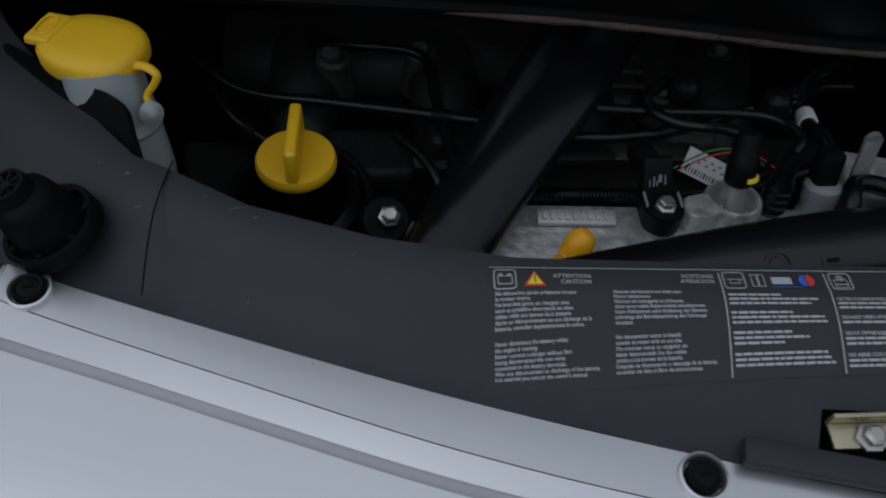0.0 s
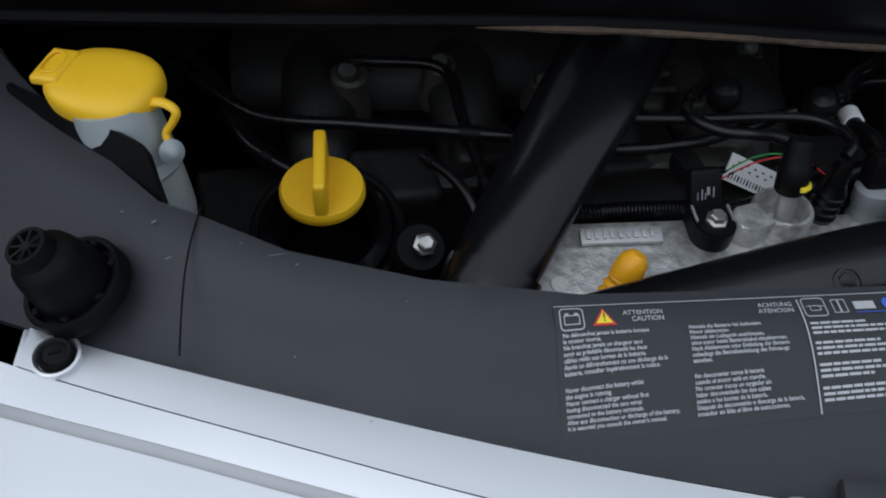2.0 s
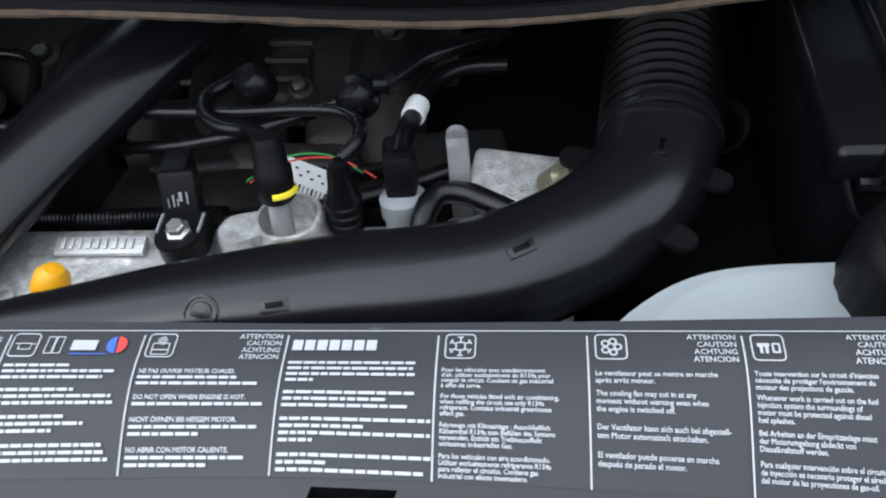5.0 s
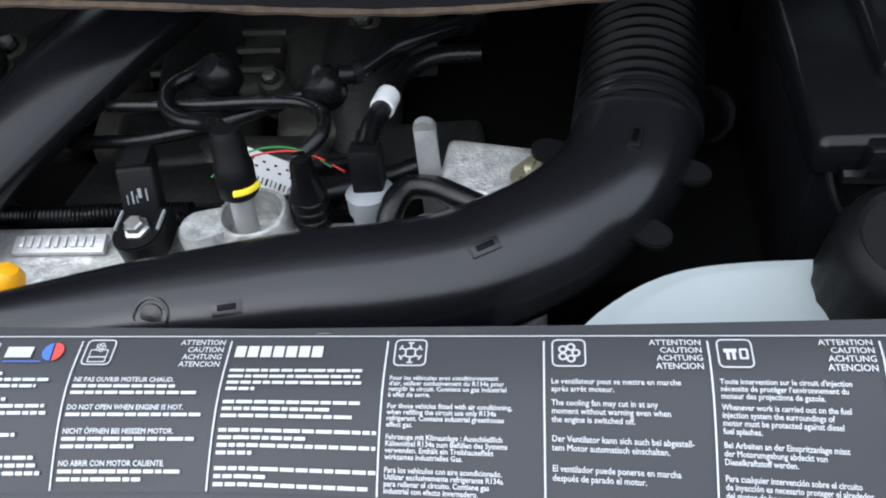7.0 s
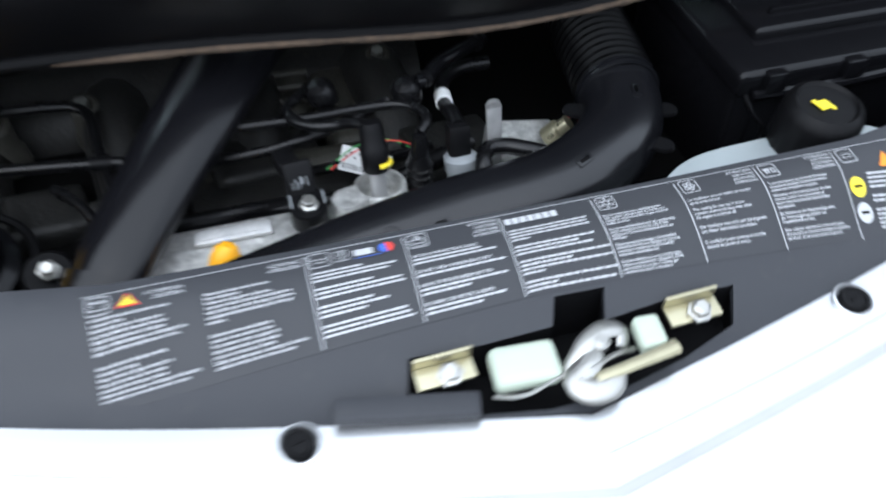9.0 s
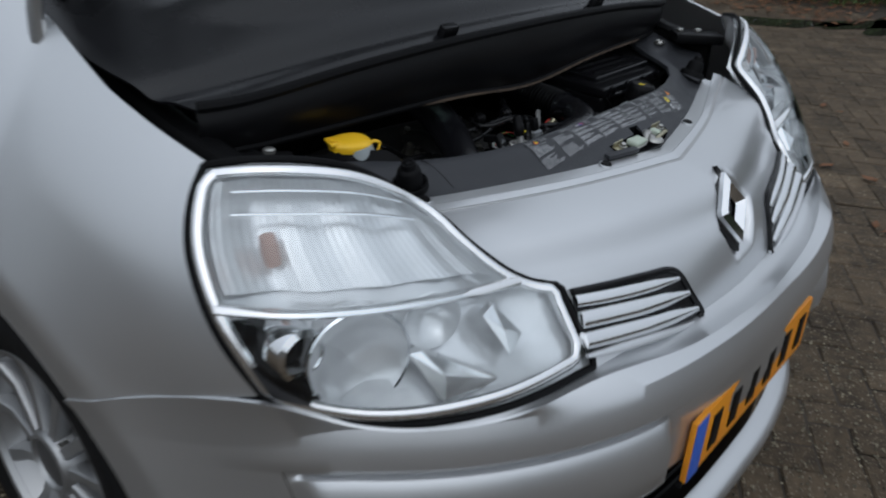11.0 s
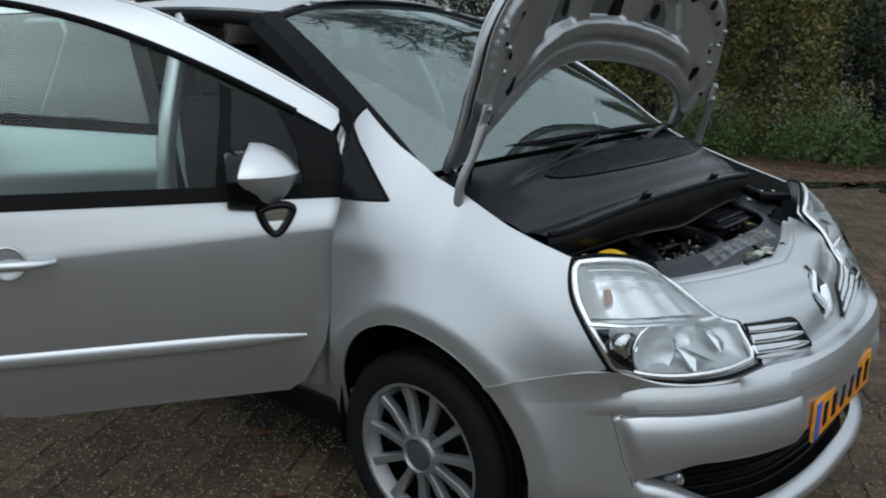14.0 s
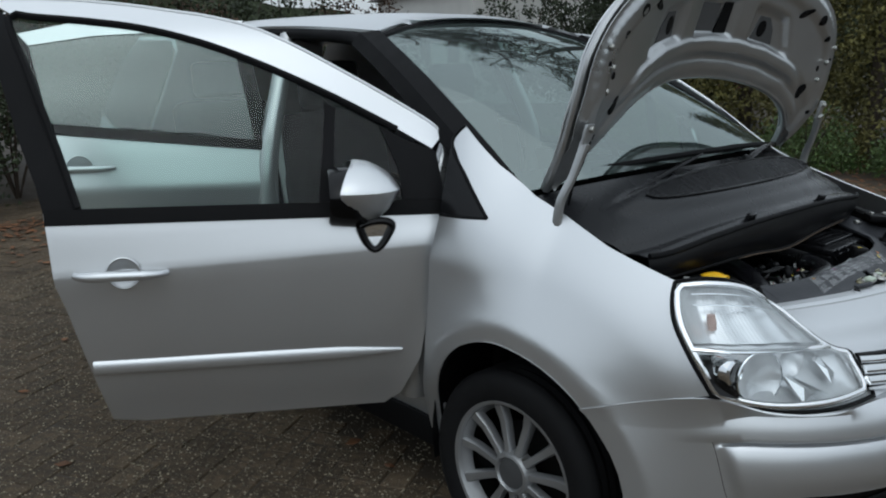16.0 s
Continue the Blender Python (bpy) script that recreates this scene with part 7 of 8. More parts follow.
ip = thing("injector_plug", (0.007, -0.405, 0.77), "grey injector with black plug and white tape", "plug", "injector plugs")
part("plug_body", lathe([(0.0115, 0), (0.0125, 0.004), (0.0125, 0.012), (0.0112, 0.014), (0.0112, 0.022), (0.0125, 0.024), (0.0125, 0.034), (0.010, 0.036)], (0.008, -0.412, 0.778), (-0.03, 0.18, 1), 22), GREYP, ip, "grey plastic injector body")
part("plug_head", block((0.007, -0.400, 0.822), (0.016, 0.015, 0.026), 0.003, (-14, 0, 0)), BLACK, ip)
part("plug_hose", tube([(0.0075, -0.397, 0.832), (0.0080, -0.380, 0.831), (0.0085, -0.362, 0.824), (0.0105, -0.346, 0.821), (0.0145, -0.328, 0.820), (0.0230, -0.316, 0.820), (0.0345, -0.309, 0.820), (0.060, -0.305, 0.818)], 0.0055, 10, 50), HOSE, ip)
part("tape_band", tube([(0.0092, -0.3555, 0.8225), (0.0110, -0.3430, 0.8210)], 0.0068, 14, 6), TAGW, ip, "white tape band")

# bracket, pump and fittings
br = thing("alternator_bracket", (0.05, -0.38, 0.76), "bright aluminium bracket and pump body", "bracket")
part("bracket_plate", block((0.037, -0.394, 0.806), (0.0115, 0.004, 0.064), 0.0012, (-10, 0, 0)), ALU2, br, "upright aluminium plate")
part("bracket_top", lathe([(0.0057, -0.002), (0.0057, 0.002)], (0.037, -0.3885, 0.8370), (0, 1, 0), 18), ALU2, br)
part("pump_body", block((0.066, -0.375, 0.778), (0.055, 0.040, 0.036), 0.006, (6, 4, -8), 3), ALU, br, "cast pump body")
part("pump_union", lathe([(0.009, 0), (0.009, 0.012), (0.006, 0.014), (0.006, 0.022), (0, 0.022)], (0.084, -0.385, 0.795), (0.6, -0.2, 0.7), 12, False), PLATED, br)
part("pump_pulley", lathe([(0.014, 0), (0.014, 0.006), (0.011, 0.008), (0.005, 0.006), (0, 0.008)], (0.036, -0.415, 0.782), (0, -0.5, 0.86), 28, False), ALU2, br, "small pulley")
part("pump_hose", tube([(0.0215, -0.440, 0.790), (0.0195, -0.424, 0.812), (0.0270, -0.4085, 0.815), (0.0400, -0.4080, 0.815), (0.0530, -0.4150, 0.815), (0.0700, -0.4235, 0.812), (0.095, -0.435, 0.80)], 0.0064, 10, 40), HOSE, br, "looped rubber hose")
part("red_clip", tube([(0.108, -0.36, 0.79), (0.116, -0.365, 0.80), (0.122, -0.372, 0.805)], 0.0030, 8, 10, flat=0.5), RED, br, "red clip")

# front air duct and bellows
fd = thing("air_inlet_duct", (0.03, -0.50, 0.80), "black plastic air duct curving to ribbed bellows", "duct")
dv, df = tube([(-0.24, -0.512, 0.812), (-0.1444, -0.501, 0.819), (-0.084, -0.4915, 0.822), (-0.043, -0.4855, 0.822), (-0.010, -0.4800, 0.822), (0.026, -0.4760, 0.822), (0.058, -0.4690, 0.822), (0.083, -0.4570, 0.822), (0.105, -0.4420, 0.822), (0.127, -0.4170, 0.822), (0.1385, -0.3880, 0.823), (0.1410, -0.3740, 0.823)], [0.012, 0.019, 0.0225, 0.0245, 0.0265, 0.029, 0.030, 0.030, 0.030, 0.030, 0.0303, 0.0303], 36, 90, flat=0.90, power=0.92)
part("duct", (dv, df), DUCT, fd, "smooth curved duct")
for x, y, z, a in ((-0.1270, -0.5075, 0.8378, 6), (-0.0343, -0.5015, 0.8432, 10), (0.071, -0.4745, 0.8475, 28), (0.1360, -0.4130, 0.8492, 76)):
    sl = part("clip_slot", block((x, y, z), (0.0130, 0.0062, 0.0022), 0.0006, (34 if x < 0 else 14 if x < 0.1 else 0, 0, a)), DUCT, fd)
    part("slot_hole", block((x, y, z + 0.0010), (0.0080, 0.0026, 0.0010), 0.0002, (34 if x < 0 else 14 if x < 0.1 else 0, 0, a)), BELLOW, sl)
rv = Vector((0, -0.62, 0.78))
part("ring_mark", lathe([(0.0080, -0.001), (0.0080, 0.0008), (0.0070, 0.0010), (0.0066, 0.0002), (0.0052, 0.0002), (0.0048, 0.0008), (0, 0.0010)], (-0.0665, -0.5046, 0.8425), rv, 28, False), DUCT, fd, "round moulded mark")
bell = [(0.0305, 0.0)] + [(0.0322 if k % 4 in (1, 2) else 0.0294, 0.0022 + 0.0020 * k) for k in range(64)]
part("bellows", lathe(bell, (0.1410, -0.3770, 0.823), (0.13, 1.0, 0.06), 44, False), BELLOW, fd, "ribbed rubber bellows", angle=30)
for h in (-0.004, 0.0005):
    part("bellows_clip", lathe([(0.0300, -0.0014), (0.0322, -0.0010), (0.0322, 0.0010), (0.0300, 0.0014)], (0.1410 + 0.13 * h, -0.3770 + h, 0.823), (0.13, 1.0, 0.06), 44, False), DUCT, fd, "moulded collar")
for x, y, x0, y0 in ((0.0960, -0.3970, 0.120, -0.408), (0.1640, -0.4160, 0.145, -0.408), (0.1430, -0.4535, 0.122, -0.436)):
    a0 = math.atan2(y - y0, x - x0)
    lobe = [(x + 0.0072 * math.cos(a0 + a), y + 0.0072 * math.sin(a0 + a)) for a in np.linspace(-1.45, 1.45, 12)]
    lobe += [(x0 + 0.0095 * math.cos(a0 + a), y0 + 0.0095 * math.sin(a0 + a)) for a in (1.57, -1.57)]
    part("duct_tab", slab(lobe, 0.8265, 0.8295, 0.0007), BLACK, fd, "flat fixing tab with a rounded end")

# coolant tank
ct = thing("coolant_tank", (0.18, -0.52, 0.72), "pale translucent coolant tank with a black cap", "tank")
tp = spl([(0.098, -0.56), (0.104, -0.515), (0.125, -0.492), (0.150, -0.479), (0.20, -0.474), (0.255, -0.476), (0.285, -0.49), (0.295, -0.53), (0.29, -0.56)], 40)
part("tank_body", slab([tuple(p) for p in tp], 0.73, 0.850, 0.014), WHITEP, ct, "milky plastic tank")
part("tank_seam", tube([(x, y - 0.002, 0.812) for x, y in tp[4:36]], 0.004, 8, 60), WHITEP, ct)
tcx, tcy = 0.220, -0.499
part("tank_neck", lathe([(0.022, 0), (0.022, 0.014)], (tcx, tcy, 0.835), (0, 0, 1), 28), WHITEP, ct)
cr = 0.026
v, f = lathe([(cr, 0.0), (cr + 0.001, 0.004), (cr, 0.028), (cr - 0.002, 0.034), (cr - 0.006, 0.037), (cr - 0.008, 0.0345), (0.0, 0.0345)], (0, 0, 0), (0, 0, 1), 60, False)
for i in range(len(v)):
    a = math.atan2(v[i][1], v[i][0])
    if v[i][2] < 0.033 and math.hypot(v[i][0], v[i][1]) > 0.02:
        k = 1 + 0.022 * (1 if (a * 10 / math.pi) % 1 > 0.5 else -1) * 0.5
        v[i][0] *= k
        v[i][1] *= k
Rm = np.array(Vector((0, -0.12, 1)).to_track_quat("Z", "Y").to_matrix())
tc_ = part("cap", (v @ Rm.T + np.array([tcx, tcy, 0.848]), f), BLACK, ct, "fluted black screw cap")
for k in range(4):
    part("cap_print", block((tcx - 0.006 + 0.004 * k, tcy - 0.004, 0.8835 - 0.0006 * k), (0.0028, 0.010 - 0.002 * (k % 2), 0.0006), 0, (7, 0, 20)), SUNNY, tc_)

# air box and battery at the far side
ab = thing("air_filter_box", (0.34, -0.35, 0.60), "black plastic air filter box", "box")
part("box_body", block((0.345, -0.345, 0.745), (0.27, 0.17, 0.20), 0.012, seg=3), TRIM, ab)
part("box_lid", block((0.345, -0.345, 0.852), (0.275, 0.175, 0.022), 0.006, (2, 0, 0), 3), TRIM, ab, "black lid")
part("lid_step", block((0.352, -0.335, 0.866), (0.225, 0.120, 0.012), 0.005, (2, 0, 0), 3), TRIM, ab, "raised step of the lid")
for y in (-0.375, -0.352, -0.329, -0.306):
    part("lid_rib", block((0.355, y, 0.8725), (0.19, 0.004, 0.004), 0.001), TRIM, ab)
for x in (0.235, 0.30, 0.37, 0.44):
    part("lid_lug", block((x, -0.4335, 0.8520), (0.016, 0.010, 0.016), 0.002), TRIM, ab)
part("box_rail", tube([(0.22, -0.434, 0.842), (0.30, -0.436, 0.842), (0.40, -0.428, 0.842)], 0.004, 8, 16), TRIM, ab)
part("box_clip", tube([(0.215, -0.428, 0.845), (0.220, -0.440, 0.83), (0.232, -0.440, 0.815), (0.228, -0.436, 0.79)], 0.0016, 6, 16), BLACK, ab, "wire clip")
bt = thing("relay_box", (0.50, -0.26, 0.70), "black relay box beside the air filter", "box")
part("relay_lid", block((0.52, -0.30, 0.84), (0.10, 0.16, 0.05), 0.008, seg=3), BLACK, bt)

# cables and hoses
def cable(name, pts, r, label, material=HOSE, n=50):
    c = thing(name, pts[0], label, "cable", "engine cables")
    sheath = part("sheath", tube(pts, r, 10, n), material, c)
    line = spl(pts, 40)
    for i in (3, 33):
        part("collar", tube(line[i:i + 3], r * 1.22, 10, 4), BLACK, sheath)
    return c


cable("hose", [(-0.47, -0.235, 0.80), (-0.43, -0.275, 0.805), (-0.39, -0.305, 0.80), (-0.33, -0.318, 0.802), (-0.27, -0.327, 0.802), (-0.21, -0.335, 0.80)], 0.0046, "black hose running across the engine")
cable("hose", [(-0.46, -0.215, 0.79), (-0.425, -0.265, 0.795), (-0.40, -0.31, 0.78), (-0.37, -0.33, 0.77)], 0.007, "shiny black hose beside the washer bottle", TRIM)
cable("hose", [(-0.35, -0.245, 0.80), (-0.31, -0.265, 0.815), (-0.26, -0.27, 0.81), (-0.25, -0.31, 0.80), (-0.24, -0.36, 0.79), (-0.23, -0.40, 0.78)], 0.0042, "thin black pipe over the inlet runners")
loom = cable("wiring_loom", [(-0.219, -0.388, 0.785), (-0.195, -0.395, 0.785), (-0.174, -0.396, 0.785), (-0.147, -0.394, 0.785), (-0.102, -0.396, 0.783), (-0.05, -0.385, 0.78), (0.03, -0.36, 0.785)], 0.0060, "corrugated black wiring loom")
part("conduit", tube([(-0.222, -0.3935, 0.786), (-0.1815, -0.3957, 0.787), (-0.144, -0.3947, 0.787), (-0.10, -0.394, 0.786)], [0.0062 if k % 2 else 0.0048 for k in range(96)], 10, 192), HOSE, loom, "corrugated black conduit")
cable("hose", [(-0.012, -0.350, 0.842), (-0.005, -0.347, 0.84), (0.013, -0.327, 0.84), (0.028, -0.318, 0.84), (0.06, -0.29, 0.83)], 0.0055, "black vacuum hose behind the head", TRIM)
cable("hose", [(-0.179, -0.359, 0.810), (-0.134, -0.365, 0.814), (-0.109, -0.366, 0.818), (-0.076, -0.361, 0.822), (-0.046, -0.351, 0.826), (-0.032, -0.350, 0.830)], 0.0040, "thin black fuel line")
cable("wire", [(-0.085, -0.382, 0.800), (-0.06, -0.378, 0.812), (-0.035, -0.376, 0.812), (-0.012, -0.380, 0.800)], 0.0006, "thin red engine wire", RED, 30)
cable("wire", [(-0.088, -0.380, 0.799), (-0.062, -0.374, 0.812), (-0.04, -0.372, 0.811), (-0.02, -0.376, 0.80)], 0.0006, "thin green engine wire", WIREG, 30)
cable("hose", [(0.20, -0.30, 0.76), (0.17, -0.33, 0.80), (0.16, -0.30, 0.82), (0.15, -0.22, 0.82)], 0.014, "thick black hose behind the bellows")
cable("wire", [(-0.28, -0.35, 0.80), (-0.26, -0.375, 0.80), (-0.25, -0.395, 0.795), (-0.245, -0.415, 0.78)], 0.004, "short corrugated black wire")
for x, y in ((-0.078, -0.338), (-0.017, -0.352)):
    k = thing("valve_cap", (x, y, 0.80), "round black valve on the hose", "car part", "engine valves")
    part("valve_body", lathe([(0.010, 0), (0.0112, 0.005), (0.0112, 0.014), (0.007, 0.019), (0, 0.020)], (x, y, 0.830), (-0.3, -0.3, 0.9), 24, False), HOSE, k)
# catch and cables beside the far headlamp
for s in (-1, 1):
    lc = thing("headlamp_bracket", (s * 0.60, -0.47, 0.90), "dark bracket with screws behind the headlamp", "bracket", "headlamp brackets")
    part("bracket_body", block((s * 0.635, -0.425, 0.905), (0.07, 0.11, 0.022), 0.006, (0, 0, s * 38)), BLACK, lc)
    for dx, dy_ in ((0.0, 0.0), (-0.03, 0.03)):
        part("bracket_screw", lathe([(0.008, 0), (0.008, 0.005), (0.005, 0.007), (0, 0.007)], (s * (0.635 + dx), -0.425 + dy_, 0.917), (0, 0, 1), 12, False), STEEL, lc)


# ---- ground ----
GROUND = mat("dark_wet_soil", (0.042, 0.032, 0.022), 0.8, 0, 0.3, 6, 0.5, 60)
BRICK = mat("wet_brown_paver", (0.074, 0.0545, 0.035), 0.78, 0, 0.75, 26, 1.0, 130, spots=0.75, obr=0.22, spec=0.25)
BRICKS = mat("wet_brown_paving", (0.074, 0.0545, 0.035), 0.78, 0, 0.75, 26, 1.0, 130, spots=0.75, isl=0.22, spec=0.25)
LEAFB = mat("dead_leaf", (0.14, 0.060, 0.024), 0.7, 0, 0.3, 40, isl=0.5)
GREEN = mat("conifer_green", (0.135, 0.122, 0.034), 0.7, 0, 0.6, 4, isl=0.30)
GREEN2 = mat("shrub_green", (0.066, 0.105, 0.028), 0.6, 0, 0.4, 4, isl=0.35)
DARKG = mat("dark_hedge_green", (0.028, 0.038, 0.016), 0.7, 0, 0.3, 3, isl=0.5)
RUST = mat("rusty_hedge", (0.060, 0.034, 0.019), 0.75, 0, 0.35, 4, isl=0.5)
GRASS = mat("rough_grass", (0.050, 0.095, 0.018), 0.7, 0, 0.3, 5, isl=0.4)
BARK = mat("dark_bark", (0.050, 0.038, 0.028), 0.85, 0, 0.35, 12, 0.6, 60)
RENDER = mat("pale_render", (0.55, 0.54, 0.51), 0.8, 0, 0.08, 2, 0.1, 40)
REDBR = mat("red_brick_wall", (0.24, 0.095, 0.060), 0.85, 0, 0.25, 6, 0.4, 30)
TILE = mat("dark_roof_tile", (0.06, 0.05, 0.048), 0.7, 0, 0.2, 8, 0.3, 20)
bmg = bmesh.new()
bmesh.ops.create_grid(bmg, x_segments=40, y_segments=40, size=400)
solo("ground", bmg, GROUND, "dark damp ground under and beyond the paving", "ground", kind="structure")

paving = thing("paving", (0, 0, 0), "worn wet brown clay pavers in herringbone", "paving", kind="structure")


def paver_mesh(seed):
    rnd = random.Random(seed)
    a, b, h, e = 0.0978, 0.0478, 0.052, 0.0045
    v = []
    for x, y in ((-a, -b), (a, -b), (a, b), (-a, b)):
        v.append((x, y, 0.0))
    for x, y in ((-a, -b), (a, -b), (a, b), (-a, b)):
        v.append((x, y, h - e))
    for x, y in ((-a + e, -b + e), (a - e, -b + e), (a - e, b - e), (-a + e, b - e)):
        v.append((x, y, h + rnd.uniform(-0.0015, 0.0015)))
    f = [(8, 9, 10, 11)]
    for k in range(4):
        n = (k + 1) % 4
        f += [(k, n, 4 + n, 4 + k), (4 + k, 4 + n, 8 + n, 8 + k)]
    return np.array(v), f


_pav = [paver_mesh(k) for k in range(6)]
_pm = []
for v, f in _pav:
    me = bpy.data.meshes.new("paver")
    me.from_pydata([tuple(p) for p in v], [], f)
    me.materials.append(BRICK)
    _pm.append(me)
rnd = random.Random(5)
TURN = radians(28)
ct_, st_ = math.cos(TURN), math.sin(TURN)
# rows of lying and standing pavers stepping diagonally
spots = []
for i in range(-150, 151):
    for j in range(-150, 151):
        m = (i - j) % 4
        if m == 0:
            spots.append(((i + 1.0) * 0.1, (j + 0.5) * 0.1, 0))
        elif m == 2:
            spots.append(((i + 0.5) * 0.1, (j + 0.0) * 0.1, 1))
near, far_v, far_f, off = 0, [], [], 0
for gx, gy, r in spots:
    x, y = gx * ct_ - gy * st_, gx * st_ + gy * ct_
    if not (-4.2 < x < 7.4 and -4.0 < y < 7.0):
        continue
    if abs(x) < 0.55 and 0.2 < y < 2.6:
        continue
    dz = rnd.uniform(-0.0035, 0.0035)
    rz = TURN + (math.pi / 2 if r else 0) + rnd.uniform(-0.012, 0.012)
    if -2.0 < x < -0.7 and -0.6 < y < 3.4 and near < 300:
        ob = new("paver", _pm[rnd.randrange(6)])
        ob.parent = paving
        ob.matrix_basis = Matrix.Translation((x, y, -0.052 + dz)) @ Matrix.Rotation(rz, 4, "Z")
        near += 1
    else:
        v, f = _pav[rnd.randrange(6)]
        c, s = math.cos(rz), math.sin(rz)
        w = np.stack([v[:, 0] * c - v[:, 1] * s + x, v[:, 0] * s + v[:, 1] * c + y, v[:, 2] - 0.052 + dz], 1)
        far_v.append(w[4:])
        far_f += [tuple(q - 4 + off for q in g) for g in f if min(g) >= 4]
        off += 8
fp = part("paver_field", (np.concatenate(far_v), far_f), BRICKS, paving, "wet brown pavers", smooth=False)
fp["kind"] = "stuff"
bpy.data.objects["ground"].location.z = -0.0045

# ---- plants ----
def leaf_cloud(pts, size, seed, flat=0.0):
    """Many small bent leaves at the given places."""
    rnd = np.random.RandomState(seed)
    p = np.asarray(pts, float)
    n = len(p)
    d = rnd.normal(size=(n, 3))
    d /= np.linalg.norm(d, axis=1)[:, None]
    e = np.cross(d, rnd.normal(size=(n, 3)))
    e /= np.linalg.norm(e, axis=1)[:, None] + 1e-9
    L, w = size * rnd.uniform(0.7, 1.5, (n, 1)), size * rnd.uniform(0.25, 0.5, (n, 1))
    q = np.cross(d, e) * L * 0.2
    V = np.stack([p, p + d * L * 0.5 + e * w + q, p + d * L, p + d * L * 0.5 - e * w + q], 1).reshape(-1, 3)
    return V, [f for k in range(0, 4 * n, 4) for f in ((k, k + 1, k + 2), (k, k + 2, k + 3))]


def conifer(at, h, r, material, label, seed, n=5200, leaf=0.09):
    rnd = np.random.RandomState(seed)
    t = thing("conifer", at, label, "tree", "conifers")
    x, y, z = at
    part("trunk", tube([(x, y, -0.05), (x + 0.03, y, h * 0.5), (x, y + 0.02, h * 0.92)], [0.11, 0.07, 0.02], 9, 14), BARK, t)
    for k in range(9):
        a, b = rnd.uniform(0, 6.28), rnd.uniform(0.15, 0.8)
        L = r * (1 - b) * 0.9
        part("limb", tube([(x, y, h * b), (x + 0.5 * L * math.cos(a), y + 0.5 * L * math.sin(a), h * b + 0.25 * L), (x + L * math.cos(a), y + L * math.sin(a), h * b + 0.5 * L)], [0.03, 0.02, 0.008], 6, 8), BARK, t)
    cl = []
    for k in range(n // 26):
        b = rnd.beta(1.1, 1.5)
        a = rnd.uniform(0, 6.28)
        rr = r * (1 - b ** 1.6) * (0.72 + 0.26 * math.sin(3 * a + 5 * b + seed) + 0.20 * math.sin(7 * a - 11 * b + 2 * seed)) * math.sqrt(rnd.uniform(0.35, 1.0))
        c = np.array([x + rr * math.cos(a), y + rr * math.sin(a), 0.12 + h * b])
        m = rnd.normal(size=(26, 3)) * np.array([0.055, 0.055, 0.14]) * (0.7 + 0.5 * r)
        cl.append(c + m)
    part("crown", leaf_cloud(np.concatenate(cl), leaf, seed), material, t, smooth=False)
    return t


def shrub(at, r, h, material, label, seed, n=1500, leaf=0.05, category="shrub"):
    rnd = np.random.RandomState(seed)
    t = thing("shrub", at, label, category, "shrubs")
    x, y, z = at
    cl = []
    for k in range(7):
        a = rnd.uniform(0, 6.28)
        L = r * rnd.uniform(0.5, 1)
        tip = (x + L * math.cos(a), y + L * math.sin(a), h * rnd.uniform(0.6, 1))
        part("stem", tube([(x, y, -0.05), ((x + tip[0]) / 2, (y + tip[1]) / 2, tip[2] * 0.6), tip], [0.014, 0.01, 0.004], 6, 8), BARK, t)
    for k in range(n // 20):
        a, q = rnd.uniform(0, 6.28), math.sqrt(rnd.uniform(0, 1))
        c = np.array([x + r * q * math.cos(a), y + r * q * math.sin(a), h * (1 - 0.6 * q * q) * rnd.uniform(0.2, 1)])
        cl.append(c + rnd.normal(size=(20, 3)) * 0.07)
    part("crown", leaf_cloud(np.concatenate(cl), leaf, seed), material, t, smooth=False)


rs_ = np.random.RandomState(3)
# row of conifers beyond the car, dense green to rusty brown
for k, (x, y, h, r, m) in enumerate(((9.1, 2.6, 4.7, 1.35, GREEN), (9.6, 4.6, 4.6, 1.3, GREEN), (10.2, 6.3, 4.4, 1.3, DARKG), (10.7, 0.9, 2.6, 1.1, DARKG), (10.9, -0.3, 2.7, 1.3, RUST), (11.0, -1.4, 2.6, 1.3, RUST), (11.5, -2.4, 2.6, 1.3, DARKG), (10.6, 7.8, 4.6, 1.3, DARKG))):
    conifer((x, y, 0), h, r, m, "dense rusty brown hedge tree" if m is RUST else "dense yellow-green conifer beside the paving" if m is GREEN else "dark green conifer in a row", 20 + k, 17000 if k < 4 else 9000, 0.062)
# dark hedge behind them
for k in range(11):
    shrub((12.4 + 0.5 * (k % 2), -4.5 + 1.6 * k, 0), 1.3, 3.6, DARKG, "dark hedge closing the far side", 60 + k, 5200, 0.075, "hedge")
for k, (x, y, r, h) in enumerate(((7.9, 2.9, 0.55, 0.85), (8.1, 1.5, 0.65, 0.75), (8.2, 4.6, 0.6, 0.7), (9.1, -0.6, 0.5, 0.75), (8.6, 5.8, 0.7, 0.8), (8.5, 0.7, 0.6, 0.6))):
    shrub((x, y, 0), r, h, GREEN2, "low leafy green shrub on the verge", 90 + k, 2600, 0.042)
# hedge behind the car's tail, seen past the door
for k in range(6):
    shrub((-3.4 + 1.15 * k, 6.9 + 0.25 * (k % 2), 0), 0.95, 2.3, DARKG, "dark leafy hedge beyond the car", 120 + k, 4200, 0.055, "hedge")

